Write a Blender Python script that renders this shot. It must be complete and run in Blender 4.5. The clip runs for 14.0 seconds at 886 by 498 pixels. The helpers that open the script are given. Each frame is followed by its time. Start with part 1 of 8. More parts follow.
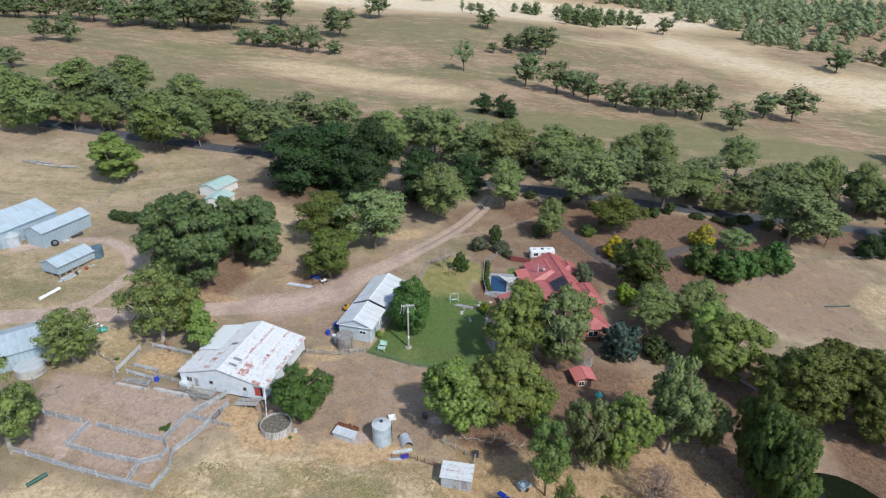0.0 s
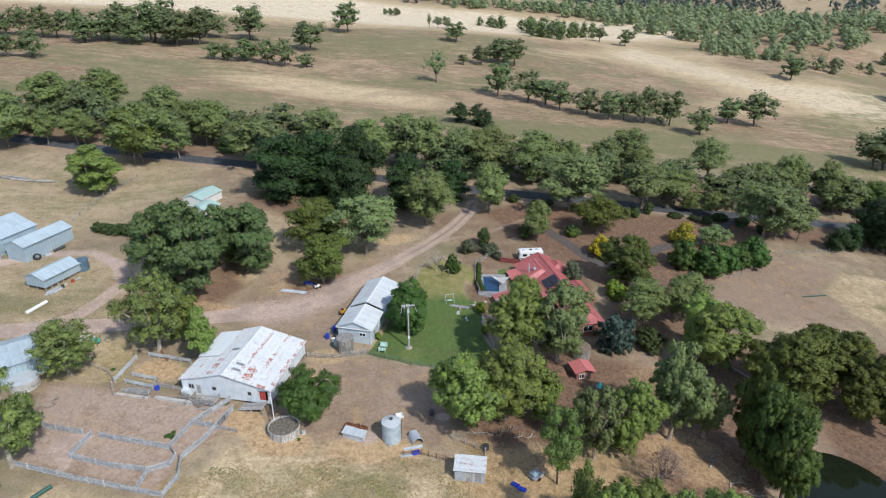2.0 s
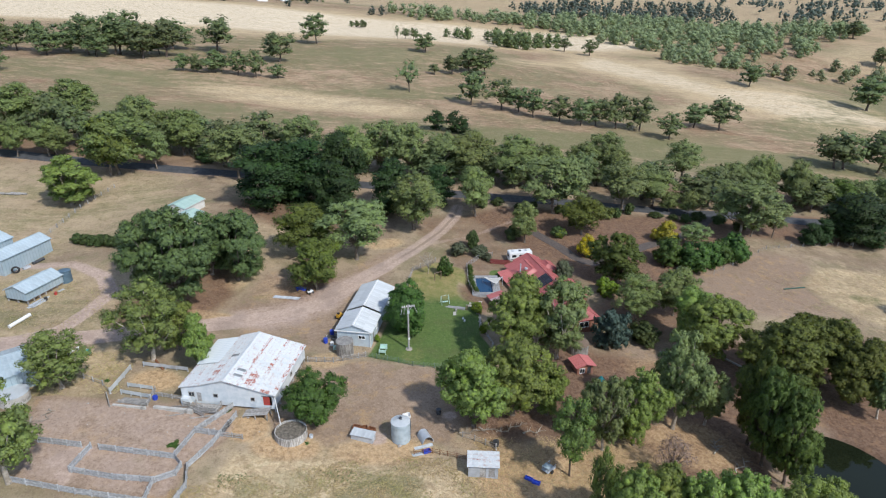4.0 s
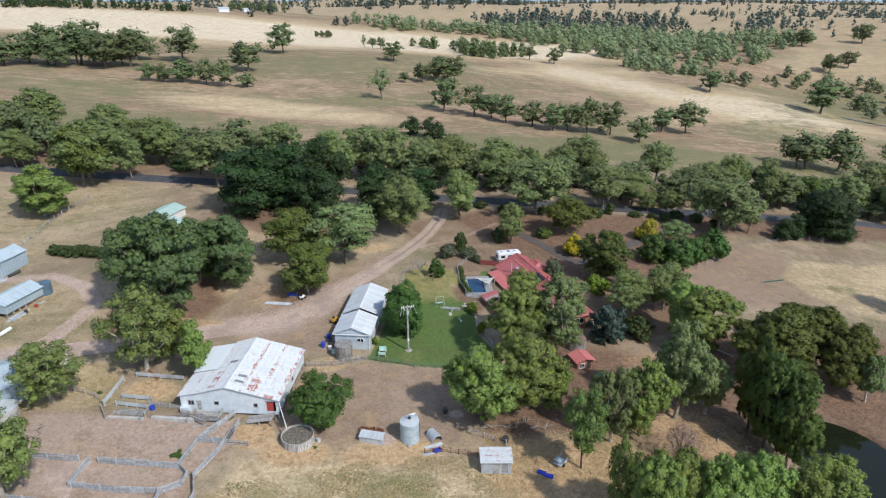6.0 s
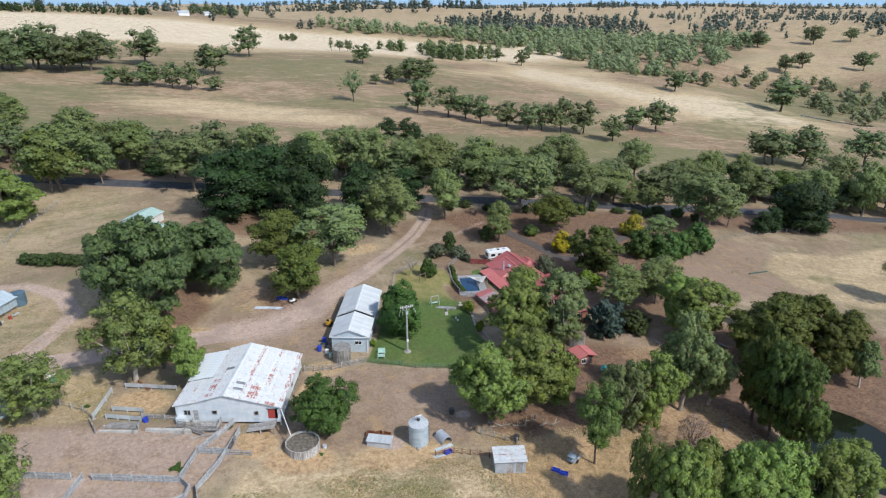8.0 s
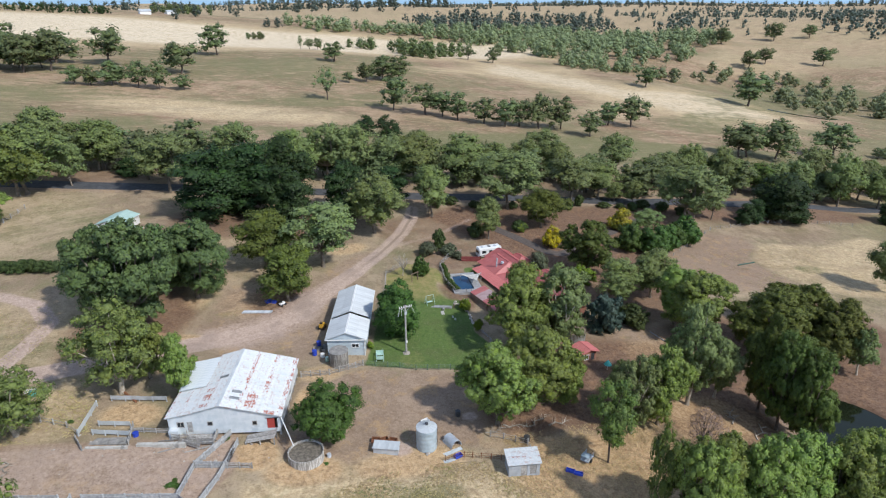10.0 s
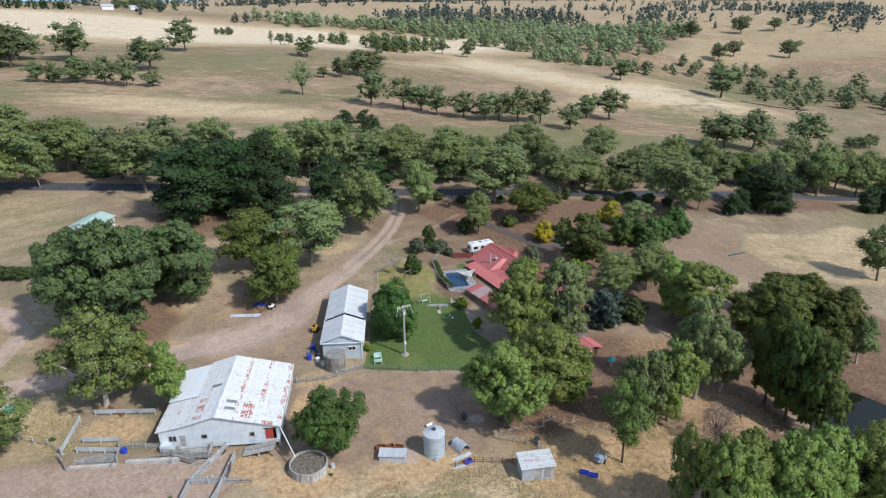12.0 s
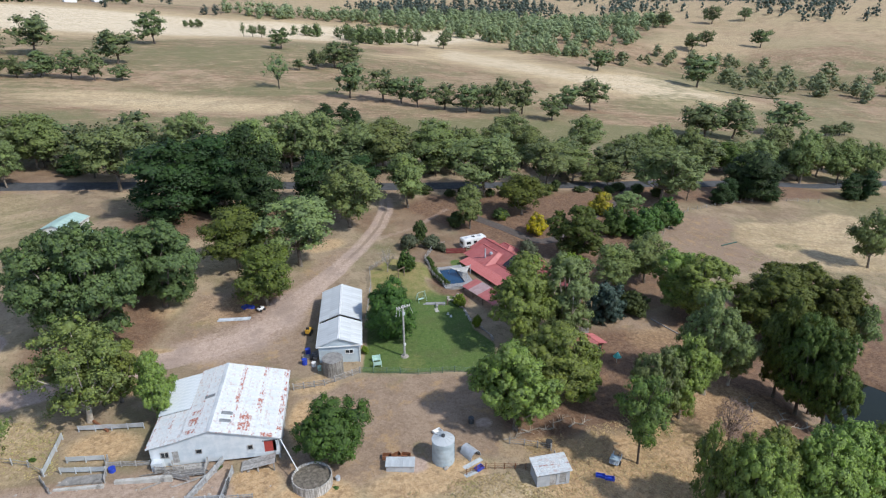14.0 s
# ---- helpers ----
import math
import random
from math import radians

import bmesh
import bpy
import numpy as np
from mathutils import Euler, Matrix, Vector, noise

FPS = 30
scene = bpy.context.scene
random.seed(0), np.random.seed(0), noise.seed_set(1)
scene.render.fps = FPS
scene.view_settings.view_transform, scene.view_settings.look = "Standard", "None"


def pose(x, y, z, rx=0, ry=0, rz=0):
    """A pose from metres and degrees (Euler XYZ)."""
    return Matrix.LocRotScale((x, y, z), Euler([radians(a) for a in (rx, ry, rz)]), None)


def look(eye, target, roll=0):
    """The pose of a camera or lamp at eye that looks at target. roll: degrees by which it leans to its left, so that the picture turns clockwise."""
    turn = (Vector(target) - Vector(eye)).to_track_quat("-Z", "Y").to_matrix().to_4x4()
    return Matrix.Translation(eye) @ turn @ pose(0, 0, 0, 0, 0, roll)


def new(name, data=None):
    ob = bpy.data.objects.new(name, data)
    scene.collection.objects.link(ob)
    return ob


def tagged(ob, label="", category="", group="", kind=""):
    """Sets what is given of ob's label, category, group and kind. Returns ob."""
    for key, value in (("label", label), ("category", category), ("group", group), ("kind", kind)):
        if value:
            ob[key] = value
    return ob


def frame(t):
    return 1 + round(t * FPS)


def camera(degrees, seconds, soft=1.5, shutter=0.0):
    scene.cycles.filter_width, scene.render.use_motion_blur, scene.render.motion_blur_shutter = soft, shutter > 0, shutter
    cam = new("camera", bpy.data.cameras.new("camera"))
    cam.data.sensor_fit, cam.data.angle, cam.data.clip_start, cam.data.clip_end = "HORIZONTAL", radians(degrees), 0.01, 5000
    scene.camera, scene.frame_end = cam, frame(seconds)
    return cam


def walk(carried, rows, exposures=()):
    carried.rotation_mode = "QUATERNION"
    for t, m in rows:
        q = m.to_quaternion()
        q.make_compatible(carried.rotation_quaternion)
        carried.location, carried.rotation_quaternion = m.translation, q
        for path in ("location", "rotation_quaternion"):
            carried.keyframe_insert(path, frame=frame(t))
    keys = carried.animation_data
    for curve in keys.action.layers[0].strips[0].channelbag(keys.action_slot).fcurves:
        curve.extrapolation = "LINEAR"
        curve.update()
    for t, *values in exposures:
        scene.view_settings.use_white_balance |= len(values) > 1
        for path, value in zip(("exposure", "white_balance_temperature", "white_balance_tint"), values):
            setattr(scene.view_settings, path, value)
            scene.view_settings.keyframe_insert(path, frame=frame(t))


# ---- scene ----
EXPOSURES = ((0.0, 0.45), (14.0, 0.45))
fov = 71.61
cam = camera(fov, 14.0, soft=1.2)
PATH = (
    (0.0, -0.00, -0.00, 68.60, 64.399, -0.451, 0.216),
    (0.5, -1.47, -0.62, 68.13, 64.757, -0.391, -0.657),
    (1.0, -2.93, -1.25, 67.62, 65.092, -0.322, -1.546),
    (1.5, -4.43, -1.83, 67.10, 65.431, -0.269, -2.421),
    (2.0, -5.96, -2.32, 66.59, 65.777, -0.254, -3.283),
    (2.5, -7.49, -2.71, 66.07, 66.109, -0.247, -4.137),
    (3.0, -9.05, -2.96, 65.54, 66.402, -0.221, -5.010),
    (5.5, -16.84, -2.94, 62.98, 67.685, -0.113, -9.445),
    (6.0, -18.41, -2.63, 62.49, 67.912, -0.084, -10.354),
    (6.5, -19.92, -2.14, 61.97, 68.069, -0.065, -11.263),
    (7.0, -21.38, -1.51, 61.49, 68.180, -0.046, -12.148),
    (7.5, -22.76, -0.71, 61.02, 68.265, -0.025, -12.997),
    (8.0, -23.98, 0.21, 60.56, 68.300, 0.002, -13.822),
    (10.5, -29.09, 5.67, 58.57, 68.186, 0.130, -17.618),
    (11.0, -29.90, 6.85, 58.21, 68.105, 0.167, -18.310),
    (11.5, -30.60, 8.10, 57.91, 67.993, 0.226, -19.003),
    (12.0, -31.24, 9.39, 57.65, 67.855, 0.286, -19.680),
    (12.5, -31.85, 10.70, 57.39, 67.706, 0.338, -20.320),
    (13.0, -32.43, 12.01, 57.11, 67.539, 0.381, -20.953),
    (13.5, -33.00, 13.34, 56.84, 67.362, 0.412, -21.593),
    (14.0, -33.55, 14.71, 56.62, 67.203, 0.448, -22.217),
)
walk(cam, [(t, pose(*p)) for t, *p in PATH], EXPOSURES)

# ---- light ----
SUN_FROM = Vector((0.62, -0.78, 1.02)).normalized()
world = bpy.data.worlds.new("sky")
scene.world = world
world.use_nodes = True
sky = world.node_tree.nodes.new("ShaderNodeTexSky")
sky.sky_type, sky.sun_disc = "NISHITA", False
sky.sun_elevation, sky.sun_rotation = math.asin(SUN_FROM.z), math.atan2(SUN_FROM.x, SUN_FROM.y)
sky.dust_density, sky.air_density, sky.ozone_density = 0.15, 0.8, 3.0
grey = world.node_tree.nodes.new("ShaderNodeRGBToBW")
veil = world.node_tree.nodes.new("ShaderNodeMix")
veil.data_type = "RGBA"
veil.inputs[0].default_value = 0.36
world.node_tree.links.new(sky.outputs[0], grey.inputs[0])
world.node_tree.links.new(sky.outputs[0], veil.inputs[6])
world.node_tree.links.new(grey.outputs[0], veil.inputs[7])
rise = world.node_tree.nodes.new("ShaderNodeTexCoord")
split = world.node_tree.nodes.new("ShaderNodeSeparateXYZ")
reach = world.node_tree.nodes.new("ShaderNodeMapRange")
reach.interpolation_type = "SMOOTHSTEP"
reach.inputs["From Max"].default_value = 0.3
low_sky = world.node_tree.nodes.new("ShaderNodeMix")
low_sky.data_type = "RGBA"
low_sky.inputs[6].default_value = (1.35, 2.15, 3.1, 1)
world.node_tree.links.new(rise.outputs["Generated"], split.inputs[0])
world.node_tree.links.new(split.outputs[2], reach.inputs["Value"])
world.node_tree.links.new(reach.outputs[0], low_sky.inputs[0])
world.node_tree.links.new(veil.outputs[2], low_sky.inputs[7])
world.node_tree.links.new(low_sky.outputs[2], world.node_tree.nodes["Background"].inputs[0])
world.node_tree.nodes["Background"].inputs[1].default_value = 0.215
sun = new("sun", bpy.data.lights.new("sun", "SUN"))
sun.data.energy, sun.data.angle, sun.data.color = 2.7, radians(2.5), (1.0, 0.985, 0.955)
sun.matrix_world = look(SUN_FROM * 300, (0, 0, 0))


# ---- materials ----
def nodes_of(name):
    m = bpy.data.materials.new(name)
    m.use_nodes = True
    return m, m.node_tree, m.node_tree.nodes["Principled BSDF"]


def rgb(c):
    return (c[0], c[1], c[2], 1.0)


def mix(nt, fac, a, b):
    n = nt.nodes.new("ShaderNodeMix")
    n.data_type = "RGBA"
    for i, v in ((0, fac), (6, a), (7, b)):
        if isinstance(v, bpy.types.NodeSocket):
            nt.links.new(v, n.inputs[i])
        else:
            n.inputs[i].default_value = v if i == 0 else rgb(v)
    return n.outputs[2]


def ramp(nt, fac, lo, hi):
    n = nt.nodes.new("ShaderNodeMapRange")
    n.interpolation_type = "SMOOTHSTEP"
    n.inputs["From Min"].default_value, n.inputs["From Max"].default_value = lo, hi
    nt.links.new(fac, n.inputs["Value"])
    return n.outputs["Result"]


def math_node(nt, op, a, b):
    n = nt.nodes.new("ShaderNodeMath")
    n.operation = op
    for i, v in enumerate((a, b)):
        if isinstance(v, (int, float)):
            n.inputs[i].default_value = v
        else:
            nt.links.new(v, n.inputs[i])
    return n.outputs[0]


def noise_of(nt, vec, scale, detail=4.0, rough=0.6):
    n = nt.nodes.new("ShaderNodeTexNoise")
    n.inputs["Scale"].default_value, n.inputs["Detail"].default_value, n.inputs["Roughness"].default_value = scale, detail, rough
    nt.links.new(vec, n.inputs["Vector"])
    return n.outputs["Fac"]


def bump_of(nt, bsdf, fac, strength, dist):
    n = nt.nodes.new("ShaderNodeBump")
    n.inputs["Strength"].default_value, n.inputs["Distance"].default_value = strength, dist
    nt.links.new(fac, n.inputs["Height"])
    nt.links.new(n.outputs[0], bsdf.inputs["Normal"])


def surface(name, a, b, scale=3.0, rough=0.85, metal=0.0, stain=None, stain_scale=0.5, stain_at=(0.55, 0.7), vary=0.0, bump=0.0, ribs=0.0, where="Object"):
    """Two colours in fine grain, stains at a larger scale, a change from piece to piece, and relief."""
    m, nt, bsdf = nodes_of(name)
    tc = nt.nodes.new("ShaderNodeTexCoord").outputs[where]
    col = mix(nt, ramp(nt, noise_of(nt, tc, scale), 0.35, 0.65), a, b)
    if stain:
        col = mix(nt, ramp(nt, noise_of(nt, tc, stain_scale, 5.0, 0.7), *stain_at), col, stain)
    if ribs:
        sep = nt.nodes.new("ShaderNodeSeparateXYZ")
        nt.links.new(tc, sep.inputs[0])
        wave = math_node(nt, "SINE", math_node(nt, "MULTIPLY", math_node(nt, "ADD", sep.outputs[0], sep.outputs[1]), 2 * math.pi / ribs), 0.0)
        col = mix(nt, math_node(nt, "MULTIPLY", ramp(nt, wave, 0.75, 1.0), 0.45), col, tuple(v * 0.6 for v in a))
        bump_of(nt, bsdf, math_node(nt, "SINE", math_node(nt, "MULTIPLY", math_node(nt, "ADD", sep.outputs[0], sep.outputs[1]), 2 * math.pi / 0.2), 0.0), 0.5, 0.03)
    if vary:
        info = nt.nodes.new("ShaderNodeObjectInfo").outputs["Random"]
        hsv = nt.nodes.new("ShaderNodeHueSaturation")
        nt.links.new(math_node(nt, "ADD", math_node(nt, "MULTIPLY", info, 2 * vary), 1 - vary), hsv.inputs["Value"])
        nt.links.new(col, hsv.inputs["Color"])
        col = hsv.outputs[0]
    nt.links.new(col, bsdf.inputs["Base Color"])
    bsdf.inputs["Roughness"].default_value, bsdf.inputs["Metallic"].default_value = rough, metal
    if bump:
        bump_of(nt, bsdf, noise_of(nt, tc, scale * 2), bump, 0.02)
    return m


def leafy(name, a, b, c, through_light=0.24):
    """Foliage: dark and light leaves, tufts of another tint, painted dark gaps between leaves, each tree a little its
    own.
    """
    m, nt, bsdf = nodes_of(name)
    tc = nt.nodes.new("ShaderNodeTexCoord").outputs["Object"]
    geo = nt.nodes.new("ShaderNodeNewGeometry").outputs["Random Per Island"]
    col = mix(nt, ramp(nt, geo, -0.3, 1.3), a, b)
    col = mix(nt, ramp(nt, noise_of(nt, tc, 0.45, 2.0), 0.42, 0.68), col, c)
    # fine dark noise paints in the shaded gaps between leaves
    col = mix(nt, math_node(nt, "MULTIPLY", ramp(nt, noise_of(nt, tc, 3.2, 3.0, 0.7), 0.46, 0.62), 0.45), col, tuple(v * 0.55 for v in a))
    info = nt.nodes.new("ShaderNodeObjectInfo").outputs["Random"]
    hsv = nt.nodes.new("ShaderNodeHueSaturation")
    nt.links.new(math_node(nt, "ADD", math_node(nt, "MULTIPLY", info, 0.40), 0.90), hsv.inputs["Value"])
    nt.links.new(math_node(nt, "ADD", math_node(nt, "MULTIPLY", info, 0.034), 0.492), hsv.inputs["Hue"])
    nt.links.new(math_node(nt, "ADD", math_node(nt, "MULTIPLY", geo, 0.25), 0.85), hsv.inputs["Saturation"])
    nt.links.new(col, hsv.inputs["Color"])
    nt.links.new(hsv.outputs[0], bsdf.inputs["Base Color"])
    bsdf.inputs["Roughness"].default_value = 0.6
    bsdf.inputs["Specular IOR Level"].default_value = 0.25
    thin = nt.nodes.new("ShaderNodeBsdfTranslucent")
    nt.links.new(hsv.outputs[0], thin.inputs["Color"])
    both = nt.nodes.new("ShaderNodeMixShader")
    both.inputs[0].default_value = through_light
    nt.links.new(bsdf.outputs[0], both.inputs[1])
    nt.links.new(thin.outputs[0], both.inputs[2])
    nt.links.new(both.outputs[0], nt.nodes["Material Output"].inputs[0])
    return m


LEAF = {
    "gum": leafy("gum_leaves", (0.112, 0.153, 0.036), (0.293, 0.359, 0.088), (0.247, 0.299, 0.067)),
    "gumgrey": leafy("grey_gum_leaves", (0.121, 0.155, 0.056), (0.269, 0.314, 0.119), (0.216, 0.253, 0.084)),
    "bluegum": leafy("blue_gum_leaves", (0.079, 0.135, 0.048), (0.190, 0.278, 0.097), (0.154, 0.227, 0.074)),
    "opengum": leafy("open_gum_leaves", (0.115, 0.153, 0.042), (0.267, 0.321, 0.095), (0.218, 0.263, 0.070)),
    "slim": leafy("slim_gum_leaves", (0.075, 0.105, 0.026), (0.200, 0.249, 0.063), (0.160, 0.194, 0.046)),
    "darkgum": leafy("dark_gum_leaves", (0.060, 0.086, 0.018), (0.156, 0.198, 0.046), (0.124, 0.154, 0.032)),
    "olive": leafy("olive_gum_leaves", (0.073, 0.091, 0.018), (0.180, 0.205, 0.046), (0.148, 0.166, 0.033)),
    "roadgum": leafy("dull_gum_leaves", (0.111, 0.143, 0.045), (0.259, 0.301, 0.101), (0.212, 0.242, 0.074)),
    # the next three are greyed, paled or blued for distance haze
    "creek": leafy("hazed_pale_gum_leaves", (0.165, 0.194, 0.092), (0.303, 0.337, 0.168), (0.248, 0.274, 0.128)),
    "distant": leafy("hazed_dark_gum_leaves", (0.060, 0.080, 0.064), (0.125, 0.155, 0.120), (0.095, 0.120, 0.090)),
    "far": leafy("hazed_gum_leaves", (0.090, 0.116, 0.046), (0.190, 0.226, 0.090), (0.152, 0.177, 0.067)),
    "dark": leafy("cypress_leaves", (0.020, 0.038, 0.012), (0.051, 0.087, 0.024), (0.036, 0.063, 0.016), 0.12),
    "green": leafy("broad_leaves", (0.046, 0.086, 0.018), (0.125, 0.200, 0.044), (0.085, 0.138, 0.028)),
    "deadgum": leafy("dry_pink_leaves", (0.26, 0.185, 0.150), (0.42, 0.32, 0.27), (0.34, 0.25, 0.21)),
    "yellow": leafy("yellow_leaves", (0.40, 0.33, 0.015), (0.62, 0.53, 0.03), (0.26, 0.27, 0.025)),
    "yellowolive": leafy("golden_leaves", (0.34, 0.28, 0.03), (0.52, 0.43, 0.05), (0.17, 0.20, 0.03)),
    "lime": leafy("lime_leaves", (0.14, 0.20, 0.02), (0.26, 0.34, 0.04), (0.18, 0.24, 0.03)),
    "blue": leafy("blue_grey_leaves", (0.045, 0.080, 0.062), (0.090, 0.135, 0.105), (0.070, 0.105, 0.075)),
    "greyshrub": leafy("grey_shrub_leaves", (0.080, 0.095, 0.050), (0.150, 0.165, 0.095), (0.110, 0.125, 0.062)),
    "darkshrub": leafy("shrub_leaves", (0.046, 0.070, 0.020), (0.112, 0.142, 0.044), (0.078, 0.102, 0.030)),
}
BARK = surface("bark", (0.26, 0.22, 0.17), (0.44, 0.39, 0.32), 1.5, 0.9, stain=(0.10, 0.075, 0.055), stain_scale=0.7, vary=0.25)
BROWN_BARK = surface("brown_bark", (0.12, 0.095, 0.070), (0.24, 0.20, 0.155), 1.5, 0.9, stain=(0.07, 0.052, 0.04), stain_scale=0.7, vary=0.25)
DARK_BARK = surface("dark_bark", (0.07, 0.052, 0.040), (0.13, 0.10, 0.075), 2.0, 0.9, vary=0.2)
GALV = surface("galvanised_iron", (0.42, 0.45, 0.48), (0.56, 0.59, 0.62), 0.6, 0.5, 0.25, stain=(0.36, 0.38, 0.40), stain_scale=0.25, vary=0.12)
PALE_IRON = surface("pale_iron", (0.46, 0.485, 0.49), (0.55, 0.575, 0.575), 0.5, 0.45, 0.15, stain=(0.40, 0.43, 0.45), stain_scale=0.3, vary=0.08)
BLUE_ROOF = surface("pale_blue_roof_iron", (0.40, 0.48, 0.51), (0.49, 0.56, 0.58), 0.5, 0.4, 0.15, stain=(0.31, 0.42, 0.48), stain_scale=0.3, vary=0.07)
BLUE_IRON = surface("blue_grey_iron", (0.36, 0.46, 0.51), (0.44, 0.53, 0.57), 0.5, 0.45, 0.1, ribs=0.8, stain=(0.31, 0.40, 0.46), stain_scale=0.25, vary=0.06)
DULL_IRON = surface("dull_iron", (0.30, 0.33, 0.34), (0.42, 0.45, 0.46), 1.5, 0.85, 0.0, stain=(0.26, 0.24, 0.22), stain_scale=0.8, vary=0.15)
RED_ROOF = surface("red_roof", (0.38, 0.105, 0.098), (0.45, 0.140, 0.128), 0.7, 0.5, 0.0, stain=(0.38, 0.12, 0.10), stain_scale=0.3, vary=0.06)
GREEN_ROOF = surface("green_roof", (0.30, 0.42, 0.37), (0.37, 0.49, 0.44), 0.6, 0.5, stain=(0.40, 0.48, 0.44), stain_scale=0.3, vary=0.05)
BRICK = surface("red_brick", (0.25, 0.11, 0.075), (0.33, 0.16, 0.11), 6.0, 0.9, stain=(0.20, 0.10, 0.075), bump=0.4)
WHITE = surface("white_paint", (0.74, 0.74, 0.72), (0.80, 0.80, 0.78), 2.0, 0.45, stain=(0.66, 0.65, 0.61), stain_scale=0.6)
CREAM = surface("cream_weatherboard", (0.66, 0.65, 0.60), (0.73, 0.72, 0.68), 2.0, 0.6, stain=(0.58, 0.56, 0.50), stain_scale=0.5)
GREY_WOOD = surface("weathered_timber", (0.26, 0.245, 0.225), (0.40, 0.385, 0.36), 3.0, 0.9, stain=(0.20, 0.18, 0.16), stain_scale=0.8, vary=0.25)
BROWN_WOOD = surface("brown_timber", (0.16, 0.11, 0.075), (0.25, 0.18, 0.13), 3.0, 0.9, vary=0.2)
RAIL_WOOD = surface("bleached_timber", (0.28, 0.285, 0.285), (0.42, 0.425, 0.42), 3.0, 0.9, stain=(0.27, 0.265, 0.255), stain_scale=0.8, vary=0.2)
CONCRETE = surface("old_concrete", (0.40, 0.38, 0.34), (0.52, 0.50, 0.46), 1.5, 0.9, stain=(0.22, 0.21, 0.19), stain_scale=0.7, bump=0.3)
DARK_CONCRETE = surface("stained_concrete", (0.20, 0.19, 0.175), (0.30, 0.285, 0.26), 1.5, 0.9, stain=(0.12, 0.115, 0.105), stain_scale=0.8, bump=0.3)
RED_PAINT = surface("red_paint", (0.34, 0.045, 0.035), (0.42, 0.06, 0.045), 2.0, 0.5)
DARK_RED = surface("dark_red_paint", (0.17, 0.035, 0.035), (0.22, 0.05, 0.045), 2.0, 0.6)
BLUE_PLASTIC = surface("blue_plastic", (0.02, 0.05, 0.36), (0.03, 0.07, 0.44), 3.0, 0.4)
TEAL = surface("teal_plastic", (0.05, 0.36, 0.33), (0.08, 0.44, 0.40), 3.0, 0.5)
MINT = surface("mint_paint", (0.42, 0.60, 0.52), (0.50, 0.68, 0.60), 3.0, 0.5)
GREEN_PIPE = surface("dark_green_plastic", (0.02, 0.075, 0.055), (0.03, 0.10, 0.075), 3.0, 0.45)
BLACK = surface("black_rubber", (0.018, 0.018, 0.018), (0.035, 0.034, 0.033), 4.0, 0.7)
DARK_METAL = surface("dark_metal", (0.06, 0.065, 0.07), (0.11, 0.11, 0.115), 3.0, 0.5, 0.5)
RUST = surface("rusted_steel", (0.17, 0.07, 0.035), (0.27, 0.12, 0.06), 3.0, 0.85, 0.2, vary=0.2)
GLASS_DARK = surface("dark_glazing", (0.015, 0.018, 0.022), (0.028, 0.032, 0.036), 1.0, 0.08)
SOLAR = surface("solar_cells", (0.016, 0.014, 0.016), (0.030, 0.026, 0.030), 1.0, 0.18)
CANVAS = surface("sail_cloth", (0.74, 0.72, 0.66), (0.80, 0.78, 0.73), 2.0, 0.8)
STONE = surface("field_stone", (0.33, 0.29, 0.25), (0.45, 0.41, 0.36), 3.0, 0.9, vary=0.25, bump=0.3)
YELLOW_PAINT = surface("yellow_machine_paint", (0.55, 0.30, 0.03), (0.62, 0.36, 0.05), 3.0, 0.5, stain=(0.25, 0.15, 0.05), stain_scale=2.0)
ASPHALT = surface("asphalt", (0.050, 0.052, 0.056), (0.078, 0.080, 0.084), 0.8, 0.85, stain=(0.10, 0.10, 0.10), stain_scale=0.12, where="Object")
PAVING = surface("grey_paving", (0.26, 0.26, 0.26), (0.34, 0.34, 0.33), 1.5, 0.85, stain=(0.22, 0.21, 0.20), stain_scale=0.5)


